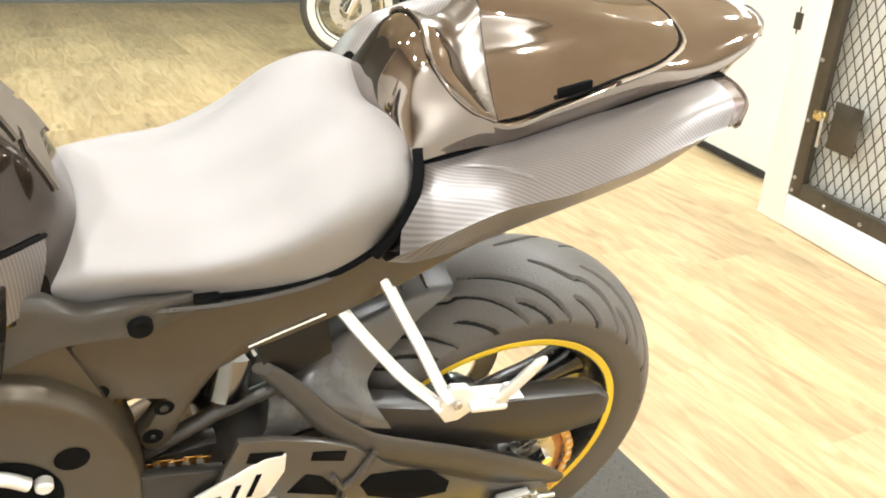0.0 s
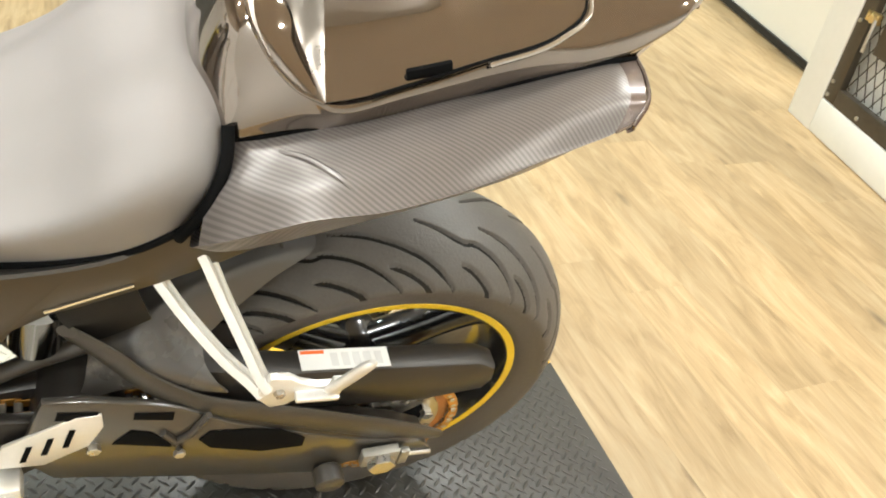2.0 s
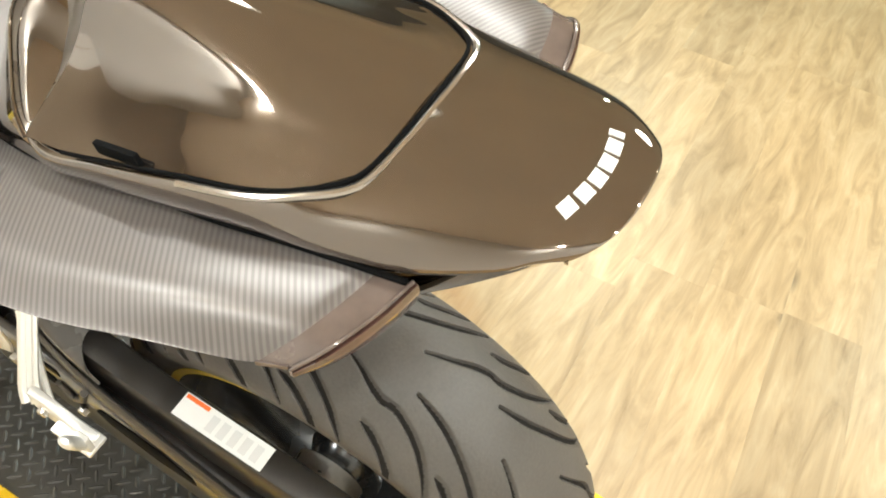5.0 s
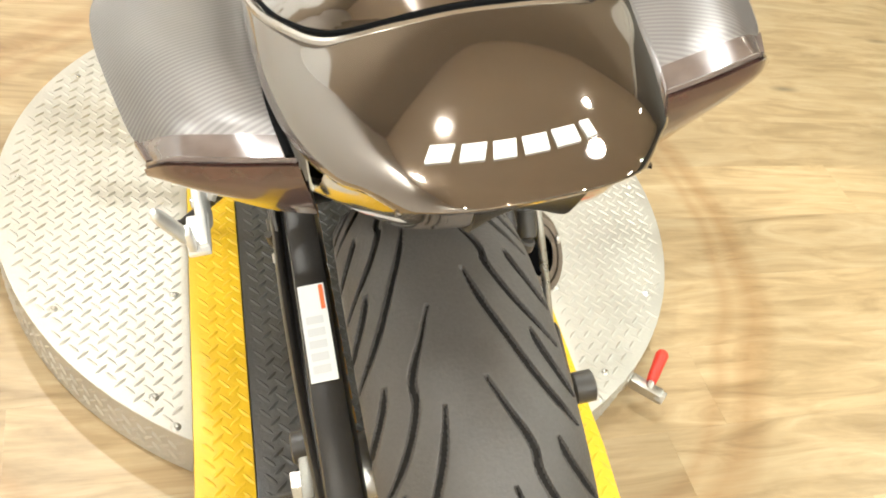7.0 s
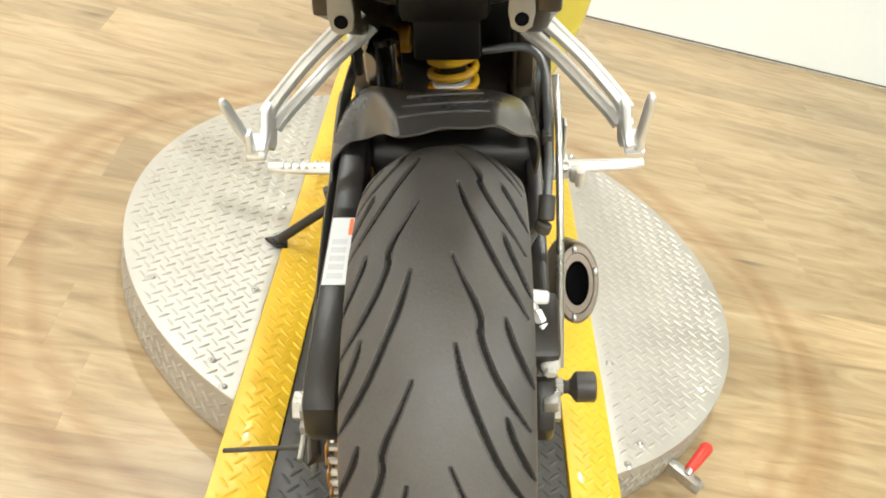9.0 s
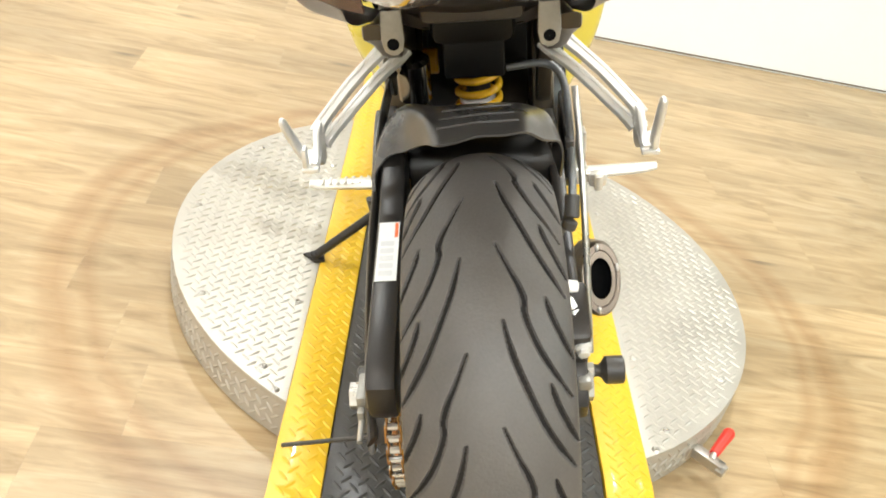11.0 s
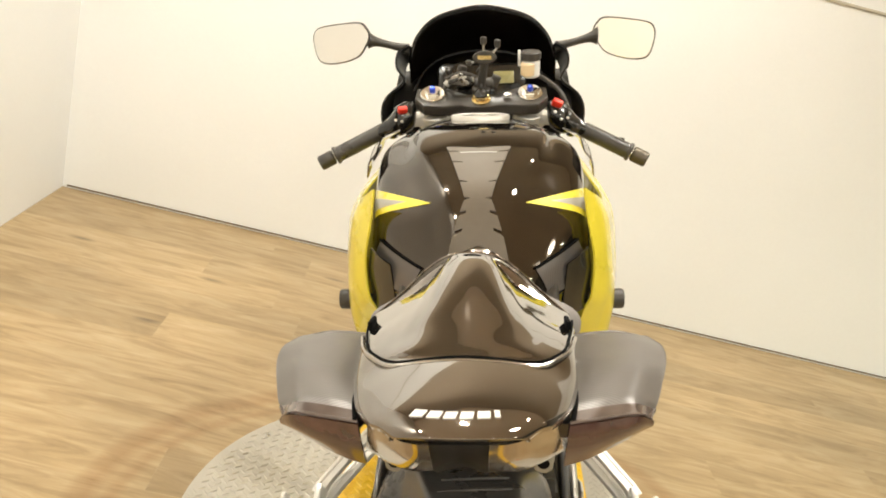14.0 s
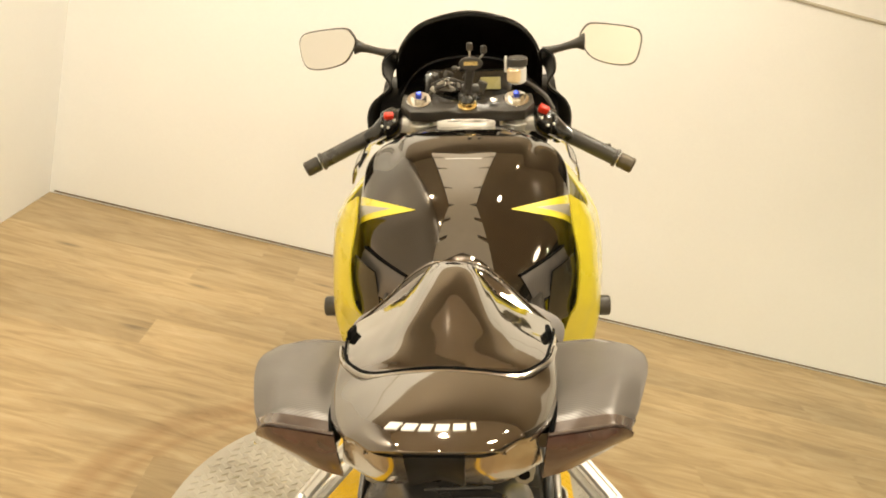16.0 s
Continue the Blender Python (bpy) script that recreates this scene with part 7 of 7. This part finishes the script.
    part("rear_mudguard", thick(sheet([[(x * .10, -1.62 + .36 * math.cos(w), r + .36 * math.sin(w) - x * x * .03) for x in (-1, -.6, 0, .6, 1)] for w in np.radians([10, 50, 90, 130, 175])], 20, 12), .004), c, "black rear mudguard", BLACK_GLOSS)
    part("frame", join(rod([(0, -.22, .80), (0, -.50, .74), (0, -1.05, .62), (0, -1.3, .45)], .022, 10, 20), rod([(0, -.24, .74), (0, -.42, .25), (0, -.6, .16), (0, -1.2, .17), (0, -1.62, r)], .022, 10, 30)), c, "black tube frame", BLACK_WHEEL)
    part("handlebar", rod([(-.42, -.52, .98), (-.30, -.40, 1.02), (-.1, -.27, .95), (.1, -.27, .95), (.30, -.40, 1.02), (.42, -.52, .98)], .014, 10, 40), c, "chrome handlebar", CHROME)
    part("headlight", turned([(-.10, .02), (-.08, .07), (0, .09), (.012, .088), (.016, .06), (.018, .0001)], (0, -.10, .82), "y", 28), c, "chrome headlight", CHROME)
    part("side_stand", rod([(-.10, -.75, .20), (-.22, -.72, .016)], .012, 8), c, material=BLACK_WHEEL)
    part("footboard", box((.10, .26, .02), (-.26, -.42, .24), .006), c, "chrome edged footboard", STEEL)
    return c


cruiser()


# ---------------------------------------------------------------- floor planks
def planks():
    length, width, gap = 1.22, 0.178, 0.0001
    meshes = {}

    def board(l, w):
        key = (round(l, 3), round(w, 3))
        if key not in meshes:
            b = 0.0002
            top, low = 0.008, 0.0
            x, y = l / 2 - gap / 2, w / 2 - gap / 2
            v = [(-x, -y, low), (x, -y, low), (x, y, low), (-x, y, low), (-x, -y, top - b), (x, -y, top - b), (x, y, top - b), (-x, y, top - b),
                 (-x + b, -y + b, top), (x - b, -y + b, top), (x - b, y - b, top), (-x + b, y - b, top)]
            f = [(0, 1, 5, 4), (1, 2, 6, 5), (2, 3, 7, 6), (3, 0, 4, 7), (4, 5, 9, 8), (5, 6, 10, 9), (6, 7, 11, 10), (7, 4, 8, 11), (8, 9, 10, 11)]
            meshes[key] = mesh_of("plank", v, f, WOOD, smooth=False)
        return meshes[key]

    rng = random.Random(4)
    inv = floor.matrix_world.inverted()
    v = 0.06
    while v < DEPTH:
        u = -rng.random() * length
        while u < WIDTH:
            a, b = max(u, 0), min(u + length, WIDTH)
            if b - a > 0.04:
                ob = part("plank", board(b - a, width), floor)
                ob.matrix_parent_inverse = inv
                ob.matrix_basis = ROOM @ Matrix.Translation(((a + b) / 2, -v - width / 2 + 0.06, FLOOR - 0.008))
            u += length
        v += width


planks()
